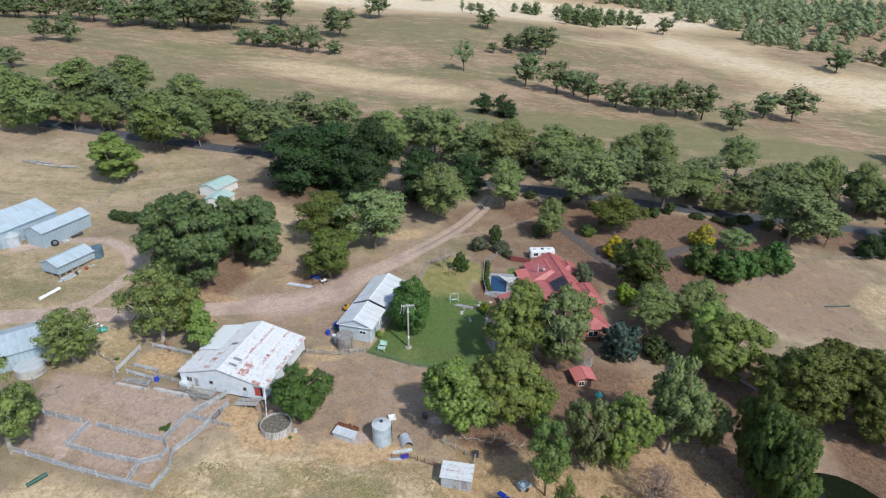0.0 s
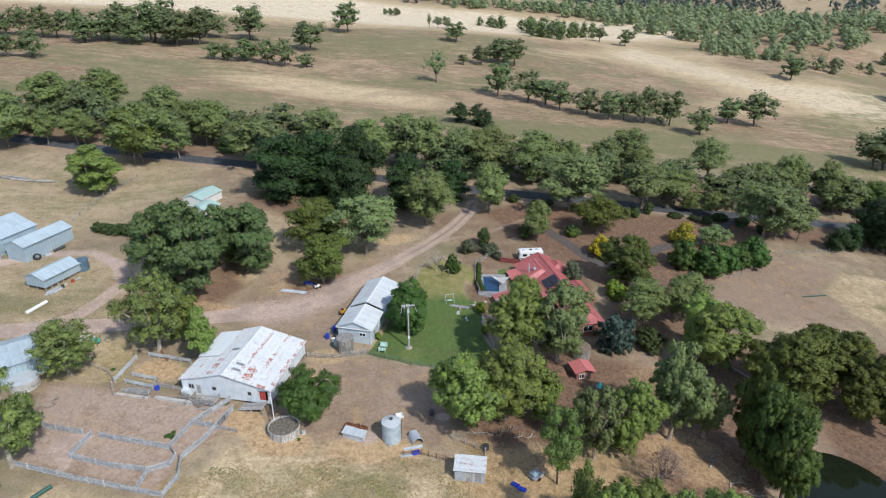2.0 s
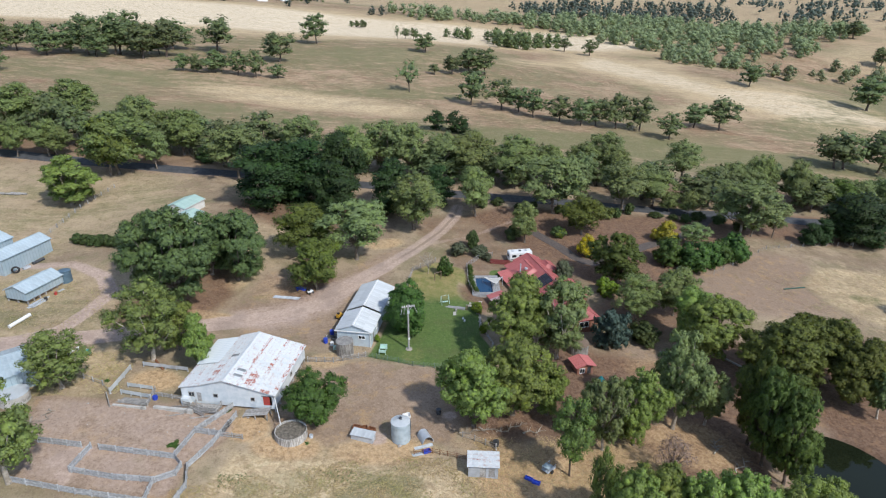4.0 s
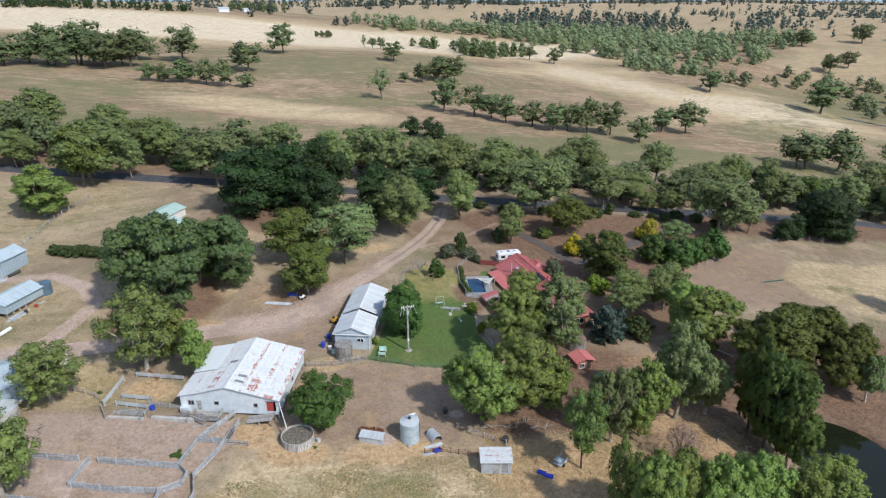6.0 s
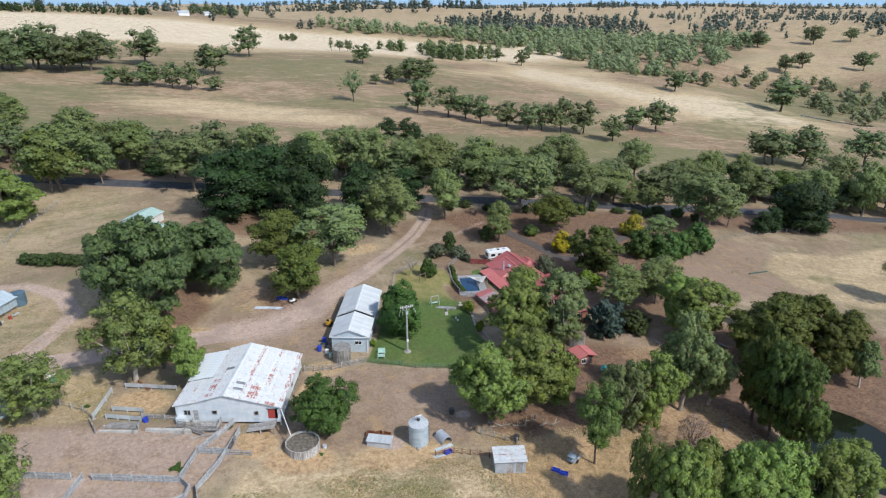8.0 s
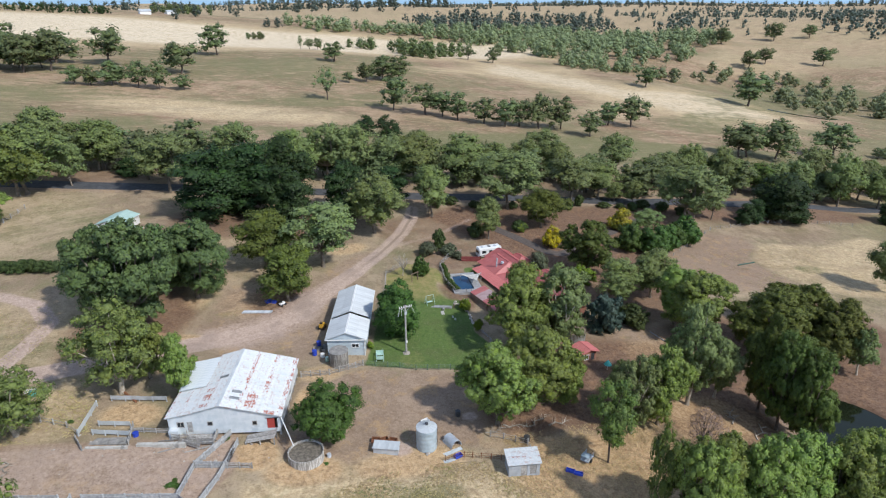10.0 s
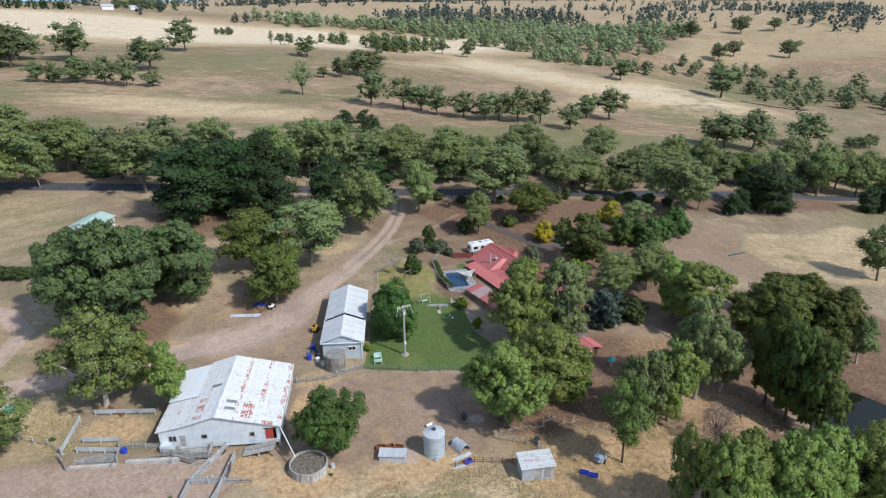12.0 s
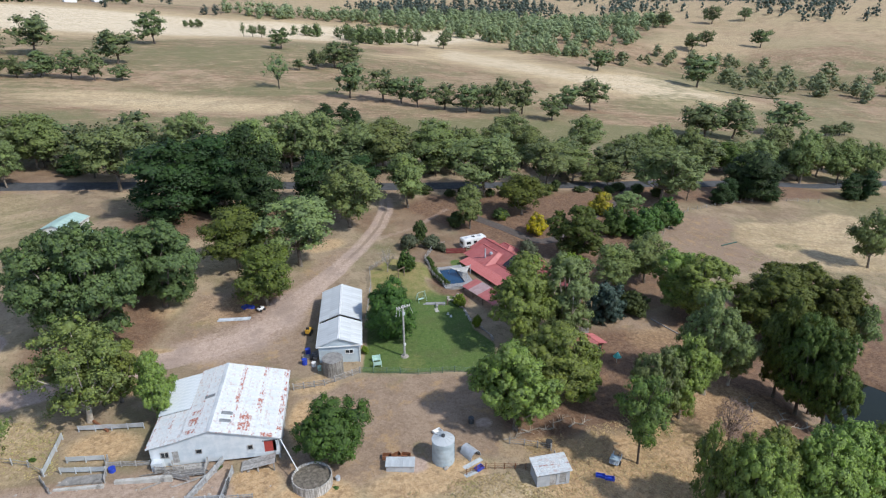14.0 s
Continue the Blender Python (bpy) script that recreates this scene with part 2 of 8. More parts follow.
def rusty_roof(name, start, stop, amount):
    """Whitewashed old iron, with rust in thin dashes between two heights of a sheet."""
    m, nt, bsdf = nodes_of(name)
    tc = nt.nodes.new("ShaderNodeTexCoord").outputs["Object"]
    info = nt.nodes.new("ShaderNodeObjectInfo").outputs["Random"]
    col = mix(nt, ramp(nt, noise_of(nt, tc, 2.0), 0.3, 0.7), (0.55, 0.57, 0.57), (0.67, 0.685, 0.67))
    col = mix(nt, ramp(nt, math_node(nt, "ADD", noise_of(nt, tc, 0.6), math_node(nt, "MULTIPLY", info, 0.25)), 0.60, 0.90), col, (0.52, 0.57, 0.58))
    sep = nt.nodes.new("ShaderNodeSeparateXYZ")
    nt.links.new(tc, sep.inputs[0])
    band = math_node(nt, "MULTIPLY", ramp(nt, sep.outputs[0], start - 0.15, start + 0.15), ramp(nt, sep.outputs[0], stop + 0.15, stop - 0.15))
    thin = nt.nodes.new("ShaderNodeMapping")
    thin.inputs["Scale"].default_value = (3.4, 0.6, 1.0)
    nt.links.new(tc, thin.inputs["Vector"])
    off = nt.nodes.new("ShaderNodeVectorMath")
    off.operation = "ADD"
    nt.links.new(thin.outputs[0], off.inputs[0])
    nt.links.new(math_node(nt, "MULTIPLY", info, 37.0), off.inputs[1])
    streaks = noise_of(nt, off.outputs[0], 1.2, 3.0)
    broken = noise_of(nt, tc, 3.2, 3.0, 0.6)
    patch = math_node(nt, "MULTIPLY", ramp(nt, math_node(nt, "ADD", streaks, math_node(nt, "MULTIPLY", info, 0.15)), 0.66 - amount, 0.76 - amount), ramp(nt, broken, 0.36, 0.52))
    col = mix(nt, math_node(nt, "MULTIPLY", patch, band), col, mix(nt, noise_of(nt, tc, 5.0), (0.42, 0.085, 0.040), (0.28, 0.10, 0.055)))
    # faint rust runs all over the sheet, and rusty lap ends
    fine = nt.nodes.new("ShaderNodeVectorMath")
    fine.operation = "MULTIPLY"
    fine.inputs[1].default_value = (0.7, 0.85, 1.0)
    nt.links.new(off.outputs[0], fine.inputs[0])
    runs = math_node(nt, "MULTIPLY", ramp(nt, noise_of(nt, fine.outputs[0], 1.3, 5.0, 0.7), 0.50, 0.62), ramp(nt, noise_of(nt, tc, 0.7, 3.0), 0.40, 0.54))
    col = mix(nt, math_node(nt, "MULTIPLY", runs, 0.42), col, (0.42, 0.20, 0.12))
    nt.links.new(col, bsdf.inputs["Base Color"])
    bsdf.inputs["Roughness"].default_value, bsdf.inputs["Metallic"].default_value = 0.5, 0.1
    return m


def streaked(name, a, b):
    """Old concrete with dark runs down its sides."""
    m, nt, bsdf = nodes_of(name)
    tc = nt.nodes.new("ShaderNodeTexCoord").outputs["Object"]
    long = nt.nodes.new("ShaderNodeMapping")
    long.inputs["Scale"].default_value = (3.2, 3.2, 0.25)
    nt.links.new(tc, long.inputs["Vector"])
    runs = noise_of(nt, long.outputs[0], 1.6, 4.0, 0.7)
    col = mix(nt, ramp(nt, runs, 0.38, 0.62), a, b)
    col = mix(nt, math_node(nt, "MULTIPLY", ramp(nt, noise_of(nt, tc, 4.0), 0.5, 0.7), 0.5), col, tuple(v * 0.5 for v in a))
    nt.links.new(col, bsdf.inputs["Base Color"])
    bsdf.inputs["Roughness"].default_value = 0.9
    bump_of(nt, bsdf, runs, 0.5, 0.04)
    return m


STREAKED = streaked("streaked_concrete", (0.15, 0.135, 0.115), (0.34, 0.32, 0.285))
RUSTY = rusty_roof("rusting_white_iron", 0.75, 1.55, 0.07)
RUSTED = rusty_roof("rusted_white_iron", -1.1, 0.4, 0.16)
SPOTTED = rusty_roof("spotted_white_iron", 0.95, 1.35, 0.16)


def water(name, tint, rough, ripple):
    m, nt, bsdf = nodes_of(name)
    tc = nt.nodes.new("ShaderNodeTexCoord").outputs["Object"]
    nt.links.new(mix(nt, noise_of(nt, tc, 0.2), tint, tuple(v * 1.5 for v in tint)), bsdf.inputs["Base Color"])
    bsdf.inputs["Roughness"].default_value = rough
    bsdf.inputs["IOR"].default_value = 1.33
    bump_of(nt, bsdf, noise_of(nt, tc, 1.6), ripple, 0.02)
    return m


POND_WATER = water("pond_water", (0.009, 0.012, 0.006), 0.03, 0.05)
POOL_WATER = water("pool_water", (0.012, 0.045, 0.095), 0.08, 0.1)


def ground_material():
    """Dry pasture, with straw, green flushes, bare soil, gravel and lawn where the land carries them, plus painted sun
    and cloud shade.
    """
    m, nt, bsdf = nodes_of("pasture")
    pos = nt.nodes.new("ShaderNodeNewGeometry").outputs["Position"]

    def cover(name):
        n = nt.nodes.new("ShaderNodeAttribute")
        n.attribute_name = name
        return n.outputs["Fac"]

    broad = noise_of(nt, pos, 0.018, 5.0, 0.62)
    mid = noise_of(nt, pos, 0.16, 5.0, 0.65)
    small = noise_of(nt, pos, 0.55, 6.0, 0.75)
    fine = noise_of(nt, pos, 1.7, 6.0, 0.75)
    grit = noise_of(nt, pos, 4.5, 4.0, 0.8)
    stretch = nt.nodes.new("ShaderNodeMapping")
    stretch.inputs["Scale"].default_value = (0.5, 1.3, 1.0)
    stretch.inputs["Rotation"].default_value = (0, 0, 0.35)
    warp = nt.nodes.new("ShaderNodeTexNoise")
    warp.inputs["Scale"].default_value = 0.012
    nt.links.new(pos, warp.inputs["Vector"])
    bent = nt.nodes.new("ShaderNodeVectorMath")
    bent.operation = "MULTIPLY_ADD"
    bent.inputs[1].default_value = (40, 40, 0)
    nt.links.new(warp.outputs["Color"], bent.inputs[0])
    nt.links.new(pos, bent.inputs[2])
    nt.links.new(bent.outputs[0], stretch.inputs["Vector"])
    streak = noise_of(nt, stretch.outputs[0], 0.10, 7.0, 0.72)
    thread = noise_of(nt, stretch.outputs[0], 0.42, 6.0, 0.78)

    def some(fac, lo, hi, k):
        return math_node(nt, "MULTIPLY", ramp(nt, fac, lo, hi), k)

    hill = mix(nt, ramp(nt, broad, 0.36, 0.64), (0.264, 0.174, 0.108), (0.393, 0.277, 0.174))
    hill = mix(nt, some(noise_of(nt, pos, 0.03, 6.0, 0.65), 0.46, 0.58, 0.9), hill, (0.216, 0.178, 0.095))
    hill = mix(nt, some(streak, 0.49, 0.60, 0.65), hill, (0.225, 0.130, 0.080))
    hill = mix(nt, some(streak, 0.45, 0.36, 0.5), hill, (0.475, 0.337, 0.212))
    hill = mix(nt, some(thread, 0.50, 0.61, 0.65), hill, (0.520, 0.376, 0.236))
    hill = mix(nt, some(noise_of(nt, pos, 0.011, 4.0, 0.6), 0.50, 0.60, 0.55), hill, (0.178, 0.180, 0.082))
    hill = mix(nt, some(thread, 0.46, 0.36, 0.4), hill, (0.200, 0.131, 0.081))
    col = mix(nt, ramp(nt, noise_of(nt, pos, 0.05, 4.0, 0.6), 0.38, 0.62), (0.274, 0.203, 0.135), (0.391, 0.302, 0.199))
    col = mix(nt, some(noise_of(nt, pos, 0.09, 5.0, 0.65), 0.48, 0.64, 0.7), col, (0.218, 0.188, 0.102))
    col = mix(nt, some(noise_of(nt, pos, 0.22, 5.0, 0.7), 0.52, 0.66, 0.6), col, (0.457, 0.346, 0.214))
    col = mix(nt, some(noise_of(nt, pos, 0.31, 5.0, 0.7), 0.54, 0.68, 0.6), col, (0.218, 0.148, 0.102))
    col = mix(nt, cover("hill"), col, hill)
    col = mix(nt, some(mid, 0.46, 0.70, 0.5), col, (0.201, 0.172, 0.095))
    col = mix(nt, some(small, 0.50, 0.66, 0.55), col, (0.174, 0.123, 0.080))

    def edge(name, lo=0.35, hi=0.65, soft=0.7):
        rag = math_node(nt, "ADD", math_node(nt, "MULTIPLY", mid, 0.6), math_node(nt, "MULTIPLY", fine, 0.4))
        return ramp(nt, math_node(nt, "ADD", cover(name), math_node(nt, "MULTIPLY", math_node(nt, "SUBTRACT", rag, 0.5), soft)), lo, hi)

    # dry straw; its pale tones also paint sunlit grass on the hills
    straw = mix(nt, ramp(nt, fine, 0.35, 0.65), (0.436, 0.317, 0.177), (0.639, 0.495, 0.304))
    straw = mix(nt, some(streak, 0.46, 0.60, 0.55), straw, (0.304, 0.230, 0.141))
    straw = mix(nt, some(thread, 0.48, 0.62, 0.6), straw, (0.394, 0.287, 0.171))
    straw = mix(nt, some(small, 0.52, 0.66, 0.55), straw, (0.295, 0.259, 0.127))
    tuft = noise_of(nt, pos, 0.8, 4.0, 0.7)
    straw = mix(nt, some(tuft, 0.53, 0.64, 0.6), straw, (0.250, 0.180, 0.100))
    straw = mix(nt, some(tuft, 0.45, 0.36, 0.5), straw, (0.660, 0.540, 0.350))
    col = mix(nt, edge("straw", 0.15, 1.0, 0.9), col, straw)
    # strongest straw goes near white: sunlight painted on crest and slope
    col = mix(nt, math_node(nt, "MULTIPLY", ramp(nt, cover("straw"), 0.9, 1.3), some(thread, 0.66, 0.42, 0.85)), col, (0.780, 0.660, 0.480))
    # green flushes; on the mid hill they also darken for cloud shade
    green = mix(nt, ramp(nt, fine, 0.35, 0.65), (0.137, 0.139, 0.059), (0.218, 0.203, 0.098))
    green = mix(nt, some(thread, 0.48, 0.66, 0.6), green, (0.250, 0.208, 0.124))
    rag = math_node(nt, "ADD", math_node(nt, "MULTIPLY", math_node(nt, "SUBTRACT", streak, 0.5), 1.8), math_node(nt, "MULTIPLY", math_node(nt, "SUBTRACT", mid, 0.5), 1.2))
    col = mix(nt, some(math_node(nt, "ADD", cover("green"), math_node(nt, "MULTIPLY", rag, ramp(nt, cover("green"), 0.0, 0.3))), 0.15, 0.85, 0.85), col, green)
    soil = mix(nt, ramp(nt, math_node(nt, "ADD", math_node(nt, "MULTIPLY", fine, 0.5), math_node(nt, "MULTIPLY", mid, 0.5)), 0.36, 0.64), (0.248, 0.176, 0.122), (0.372, 0.272, 0.192))
    soil = mix(nt, some(small, 0.50, 0.66, 0.55), soil, (0.199, 0.132, 0.084))
    soil = mix(nt, some(noise_of(nt, pos, 0.3, 6.0, 0.75), 0.51, 0.66, 0.7), soil, (0.439, 0.290, 0.152))
    soil = mix(nt, some(noise_of(nt, pos, 0.13, 6.0, 0.7), 0.56, 0.68, 0.6), soil, (0.224, 0.190, 0.093))
    col = mix(nt, edge("soil", 0.3, 0.7), col, soil)
    rust_grass = mix(nt, ramp(nt, fine, 0.35, 0.65), (0.400, 0.255, 0.132), (0.580, 0.405, 0.228))
    rust_grass = mix(nt, some(tuft, 0.52, 0.63, 0.6), rust_grass, (0.235, 0.150, 0.085))
    rust_grass = mix(nt, some(small, 0.52, 0.66, 0.5), rust_grass, (0.250, 0.175, 0.105))
    # leaf litter, kept dark enough to stand for cloud shade too
    litter_shade = mix(nt, ramp(nt, fine, 0.35, 0.65), (0.122, 0.072, 0.047), (0.228, 0.143, 0.094))
    litter_shade = mix(nt, some(small, 0.50, 0.64, 0.65), litter_shade, (0.300, 0.176, 0.098))
    col = mix(nt, edge("litter_shade", 0.3, 0.8, 0.9), col, litter_shade)
    col = mix(nt, edge("orange", 0.25, 0.85, 0.9), col, rust_grass)
    gravel = mix(nt, ramp(nt, fine, 0.35, 0.65), (0.410, 0.300, 0.236), (0.540, 0.412, 0.328))
    gravel = mix(nt, ramp(nt, mid, 0.45, 0.72), gravel, (0.345, 0.262, 0.214))
    side = nt.nodes.new("ShaderNodeMath")
    side.operation = "ABSOLUTE"
    nt.links.new(math_node(nt, "ADD", cover("across"), math_node(nt, "MULTIPLY", math_node(nt, "SUBTRACT", small, 0.5), 0.8)), side.inputs[0])
    crown = ramp(nt, side.outputs[0], 0.55, 0.25)
    gravel = mix(nt, math_node(nt, "MULTIPLY", crown, cover("tracks")), gravel, (0.236, 0.178, 0.126))
    col = mix(nt, edge("gravel", 0.35, 0.65, 0.6), col, gravel)
    lawn = mix(nt, ramp(nt, fine, 0.3, 0.7), (0.068, 0.118, 0.032), (0.125, 0.185, 0.052))
    lawn = mix(nt, some(mid, 0.45, 0.7, 0.5), lawn, (0.108, 0.119, 0.048))
    lawn = mix(nt, edge("dry", 0.35, 1.05, 0.9), lawn, mix(nt, ramp(nt, small, 0.42, 0.6), (0.200, 0.200, 0.066), (0.300, 0.245, 0.105)))
    col = mix(nt, edge("lawn", 0.35, 0.65, 0.6), col, lawn)
    col = mix(nt, some(grit, 0.52, 0.72, 0.6), col, (0.083, 0.061, 0.041))
    col = mix(nt, some(grit, 0.46, 0.28, 0.4), col, (0.473, 0.396, 0.318))
    twigs = noise_of(nt, pos, 2.4, 8.0, 0.85)
    bare = math_node(nt, "SUBTRACT", 1.0, cover("lawn"))
    col = mix(nt, math_node(nt, "MULTIPLY", some(twigs, 0.57, 0.63, 0.55), bare), col, (0.105, 0.078, 0.055))
    col = mix(nt, math_node(nt, "MULTIPLY", some(twigs, 0.42, 0.36, 0.32), bare), col, (0.520, 0.440, 0.340))
    nt.links.new(col, bsdf.inputs["Base Color"])
    bsdf.inputs["Roughness"].default_value = 0.95
    bsdf.inputs["Specular IOR Level"].default_value = 0.1
    bump_of(nt, bsdf, fine, 0.6, 0.25)
    return m


PASTURE = ground_material()

# ---- the lie of the land ----
POND_LEVEL = -7.7
POOL_LEVEL = 0.1
NEAR = (-0.616, 5.694, 1.364, -6.333, -0.429, -1.517)
FAR = (15.161, 20.984, 4.248, -2.744, -34.073, 8.153, -3.887, -6.228, 5.392, 6.452)
HILLS = (
    (494, 546, -17.6, 75),
    (-58, 150, 2.5, 24),
    (561, 703, 8.0, 75),
    (395, 593, 19.0, 75),
    (384, 553, -17.6, 75),
    (157, 678, -6.6, 75),
    (511, 593, 15.4, 75),
    (655, 536, 6.4, 75),
    (456, 428, -6.2, 75),
    (278, 449, 6.1, 75),
    (-18, 686, -5.4, 75),
    (115, 194, 1.3, 24),
    (-32, 121, -1.3, 24),
    (655, 656, -5.1, 75),
    (33, 481, 4.9, 75),
    (60, 40, -1.2, 24),
    (-88, 144, -1.0, 24),
    (24, 139, -1.7, 24),
    (12, 120, 1.2, 24),
    (478, 649, -6.1, 75),
    (712, 804, -3.5, 75),
    (26, 779, 3.1, 75),
    (13, 170, -0.8, 24),
    (16, 66, 0.7, 24),
    (-52, 297, -2.9, 75),
    (44, 141, 0.6, 24),
    (551, 613, -4.3, 75),
    (352, 411, -2.1, 75),
    (302, 809, 1.9, 75),
)


def smooth(a, b, v):
    t = np.clip((v - a) / (b - a), 0, 1)
    return t * t * (3 - 2 * t)


def poly(c, x, y, deg, s):
    x, y = x / s, (y - s) / s
    k, z = 0, 0.0
    for i in range(deg + 1):
        for j in range(deg + 1 - i):
            z = z + c[k] * x ** i * y ** j
            k += 1
    return z


def height(x, y):
    """The lie of the land: the farm's gentle slope, the hills behind it and the rolling distance."""
    x, y = np.asarray(x, float), np.asarray(y, float)
    w = np.maximum(smooth(165, 250, y), smooth(105, 190, np.abs(x)))
    z = poly(NEAR, np.clip(x, -130, 130), np.clip(y, -60, 260), 2, 100) * (1 - w)
    z = z + poly(FAR, np.clip(x, -330, 800), np.clip(y, 100, 860), 3, 400) * w
    for a, b, rise, r in HILLS:
        z = z + rise * np.exp(-((x - a) ** 2 + (y - b) ** 2) / r ** 2)
    far = smooth(780, 1300, np.hypot(x - 150, y - 150))
    roll = 34 + 11 * np.sin(x / 310 + 0.6) * np.cos(y / 270 + 1.0) + 8 * np.sin((x + 0.7 * y) / 170) + 14 * smooth(1500, 3600, np.hypot(x, y))
    z = z * (1 - far) + roll * far
    pond = np.hypot((x - 61.6) / 8.9, (y - 64.0) / 11.8)
    level = smooth(1.7, 1.1, pond)
    z = z * (1 - level) + (POND_LEVEL + 0.5) * level
    z = z - 2.2 * smooth(1.08, 0.7, pond)
    pad = smooth(7.6, 5.6, np.hypot((x - 13.1) * 1.25, y - 124.4))
    return z * (1 - pad) + (POOL_LEVEL - 0.45) * pad


def dist_line(x, y, pts):
    """Distance to a polyline, and how far along it (0 to 1)."""
    best = np.full(np.shape(x), 1e9)
    for (ax, ay), (bx, by) in zip(pts[:-1], pts[1:]):
        dx, dy = bx - ax, by - ay
        t = np.clip(((x - ax) * dx + (y - ay) * dy) / (dx * dx + dy * dy), 0, 1)
        best = np.minimum(best, np.hypot(x - ax - t * dx, y - ay - t * dy))
    return best


def side_of(x, y, pts):
    """Which side of a polyline's nearest piece a place lies on: 1 or -1."""
    best, sign = np.full(np.shape(x), 1e9), np.ones(np.shape(x))
    for (ax, ay), (bx, by) in zip(pts[:-1], pts[1:]):
        dx, dy = bx - ax, by - ay
        t = np.clip(((x - ax) * dx + (y - ay) * dy) / (dx * dx + dy * dy), 0, 1)
        d = np.hypot(x - ax - t * dx, y - ay - t * dy)
        sign = np.where(d < best, np.sign(dx * (y - ay) - dy * (x - ax)), sign)
        best = np.minimum(best, d)
    return sign


def inside(x, y, pts, soft):
    """1 inside a closed shape, 0 outside, with a soft edge."""
    odd = np.zeros(np.shape(x), bool)
    closed = list(pts) + [pts[0]]
    for (ax, ay), (bx, by) in zip(closed[:-1], closed[1:]):
        if ay != by:
            odd ^= ((ay > y) != (by > y)) & (x < (bx - ax) * (y - ay) / (by - ay) + ax)
    d = dist_line(x, y, closed)
    return smooth(-soft, soft, np.where(odd, d, -d))


def blob(x, y, cx, cy, rx, ry, turn=0.0):
    c, s = math.cos(radians(turn)), math.sin(radians(turn))
    u, v = (x - cx) * c + (y - cy) * s, (y - cy) * c - (x - cx) * s
    return smooth(1.35, 0.6, np.hypot(u / rx, v / ry))


DRIVE = ((13.6, 174), (11, 166), (6.2, 156.5), (1.5, 149), (-3, 142.4), (-10.8, 132.8), (-17.8, 125.8), (-24.5, 118), (-31.5, 113.5), (-42.5, 110.4), (-55, 107.2), (-66, 105.1), (-76.5, 103.9), (-100, 101))
SPUR = ((0.9, 146.4), (6.9, 150.4), (14.8, 154.2), (23.3, 160.7), (28, 164))
HOUSE_DRIVE = ((33, 157), (34.3, 154.7), (38.2, 146.8), (41.1, 139.9), (46.4, 137.9), (62.7, 147.8), (83, 159.4), (91.6, 167.9), (97, 173))
LOOP = ((-100, 129.7), (-91, 134.9), (-81.5, 135.1), (-72.3, 128.3), (-68.6, 121.2), (-70.3, 114.3), (-73, 107.7), (-78.2, 104.9))
LAWN = ((-3.2, 131.3), (3, 136.5), (9.3, 133), (9.6, 115), (9.4, 108), (8.2, 103.5), (10, 98), (6, 90), (-0.2, 92.8), (-8.7, 94.9), (-14.5, 97.2), (-11.8, 103.8), (-9.8, 110), (-5, 123.7))
SHEEP_YARD = ((-69, 88.5), (-44.8, 84.6), (-36, 84.5), (-34.9, 77.6), (-40.8, 70.7), (-41.5, 64), (-63.6, 69.4), (-66, 77))
TANK_PADDOCK = ((-25.6, 95.4), (-15.1, 96), (-1.3, 92.6), (6, 89), (2, 80), (-1.8, 71.3), (-7, 70.9), (-22.9, 72.7), (-34.3, 75.7), (-34.9, 83.7), (-28, 82))
TURNING = ((-46, 114), (-38, 132), (-22, 131), (-8, 145), (-2, 143), (-10, 128), (-15, 121), (-22, 101), (-26, 99), (-36, 101))
WOODLAND = ((2, 86), (10, 90), (20, 104), (30, 99), (50, 92), (56, 100), (62, 76), (52, 70), (46, 60), (36, 44), (20, 44), (14, 60), (4, 68), (0, 78))
GARDEN = ((24, 150), (34, 134), (48, 112), (62, 108), (70, 130), (92, 152), (104, 168), (60, 172), (26, 176), (14, 168))
PADDOCK_TRACK = ((-98.6, 146), (-94.8, 150.4), (-92.8, 167.6), (-89.3, 182.2), (-85.5, 194.7))
PADDOCK_LOOP = ((-122.2, 162.6), (-117.9, 167.7), (-112.5, 168.2), (-100.2, 160.6), (-98.5, 153.2), (-98.6, 146.4))
FIELD = ((-60, 66), (-40, 62), (-35, 73.5), (-22.9, 71.8), (-7, 70), (0, 70.2), (3, 66), (0, 40), (-70, 30))
DRY_PADDOCK = ((109, 139), (117, 140), (131, 137.5), (157, 143.5), (175, 130), (150, 100), (118, 104), (108.3, 107.4), (102.2, 111.9), (98.7, 119.4), (98.1, 129.3))
SUNNY_SLOPE = ((192, 589), (251, 435), (364, 436), (345, 332), (243, 324), (187, 406), (129, 487))
ROAD = ((-330, 262), (-250, 239), (-152, 211.4), (-121, 204.3), (-81, 197.4), (-15.2, 188), (30, 181.5), (60, 177.5), (91.5, 174), (131, 172.8), (170, 173.5), (210, 174.5), (300, 182), (420, 205))


def axis_lines(lo, fine_lo, fine_hi, hi, step):
    a = list(np.arange(fine_lo, fine_hi + 0.01, step))
    s, v = step, fine_hi
    while v < hi:
        s *= 1.09
        v += s
        a.append(v)
    s, v = step, fine_lo
    while v > lo:
        s *= 1.09
        v -= s
        a.insert(0, v)
    return np.array(a)


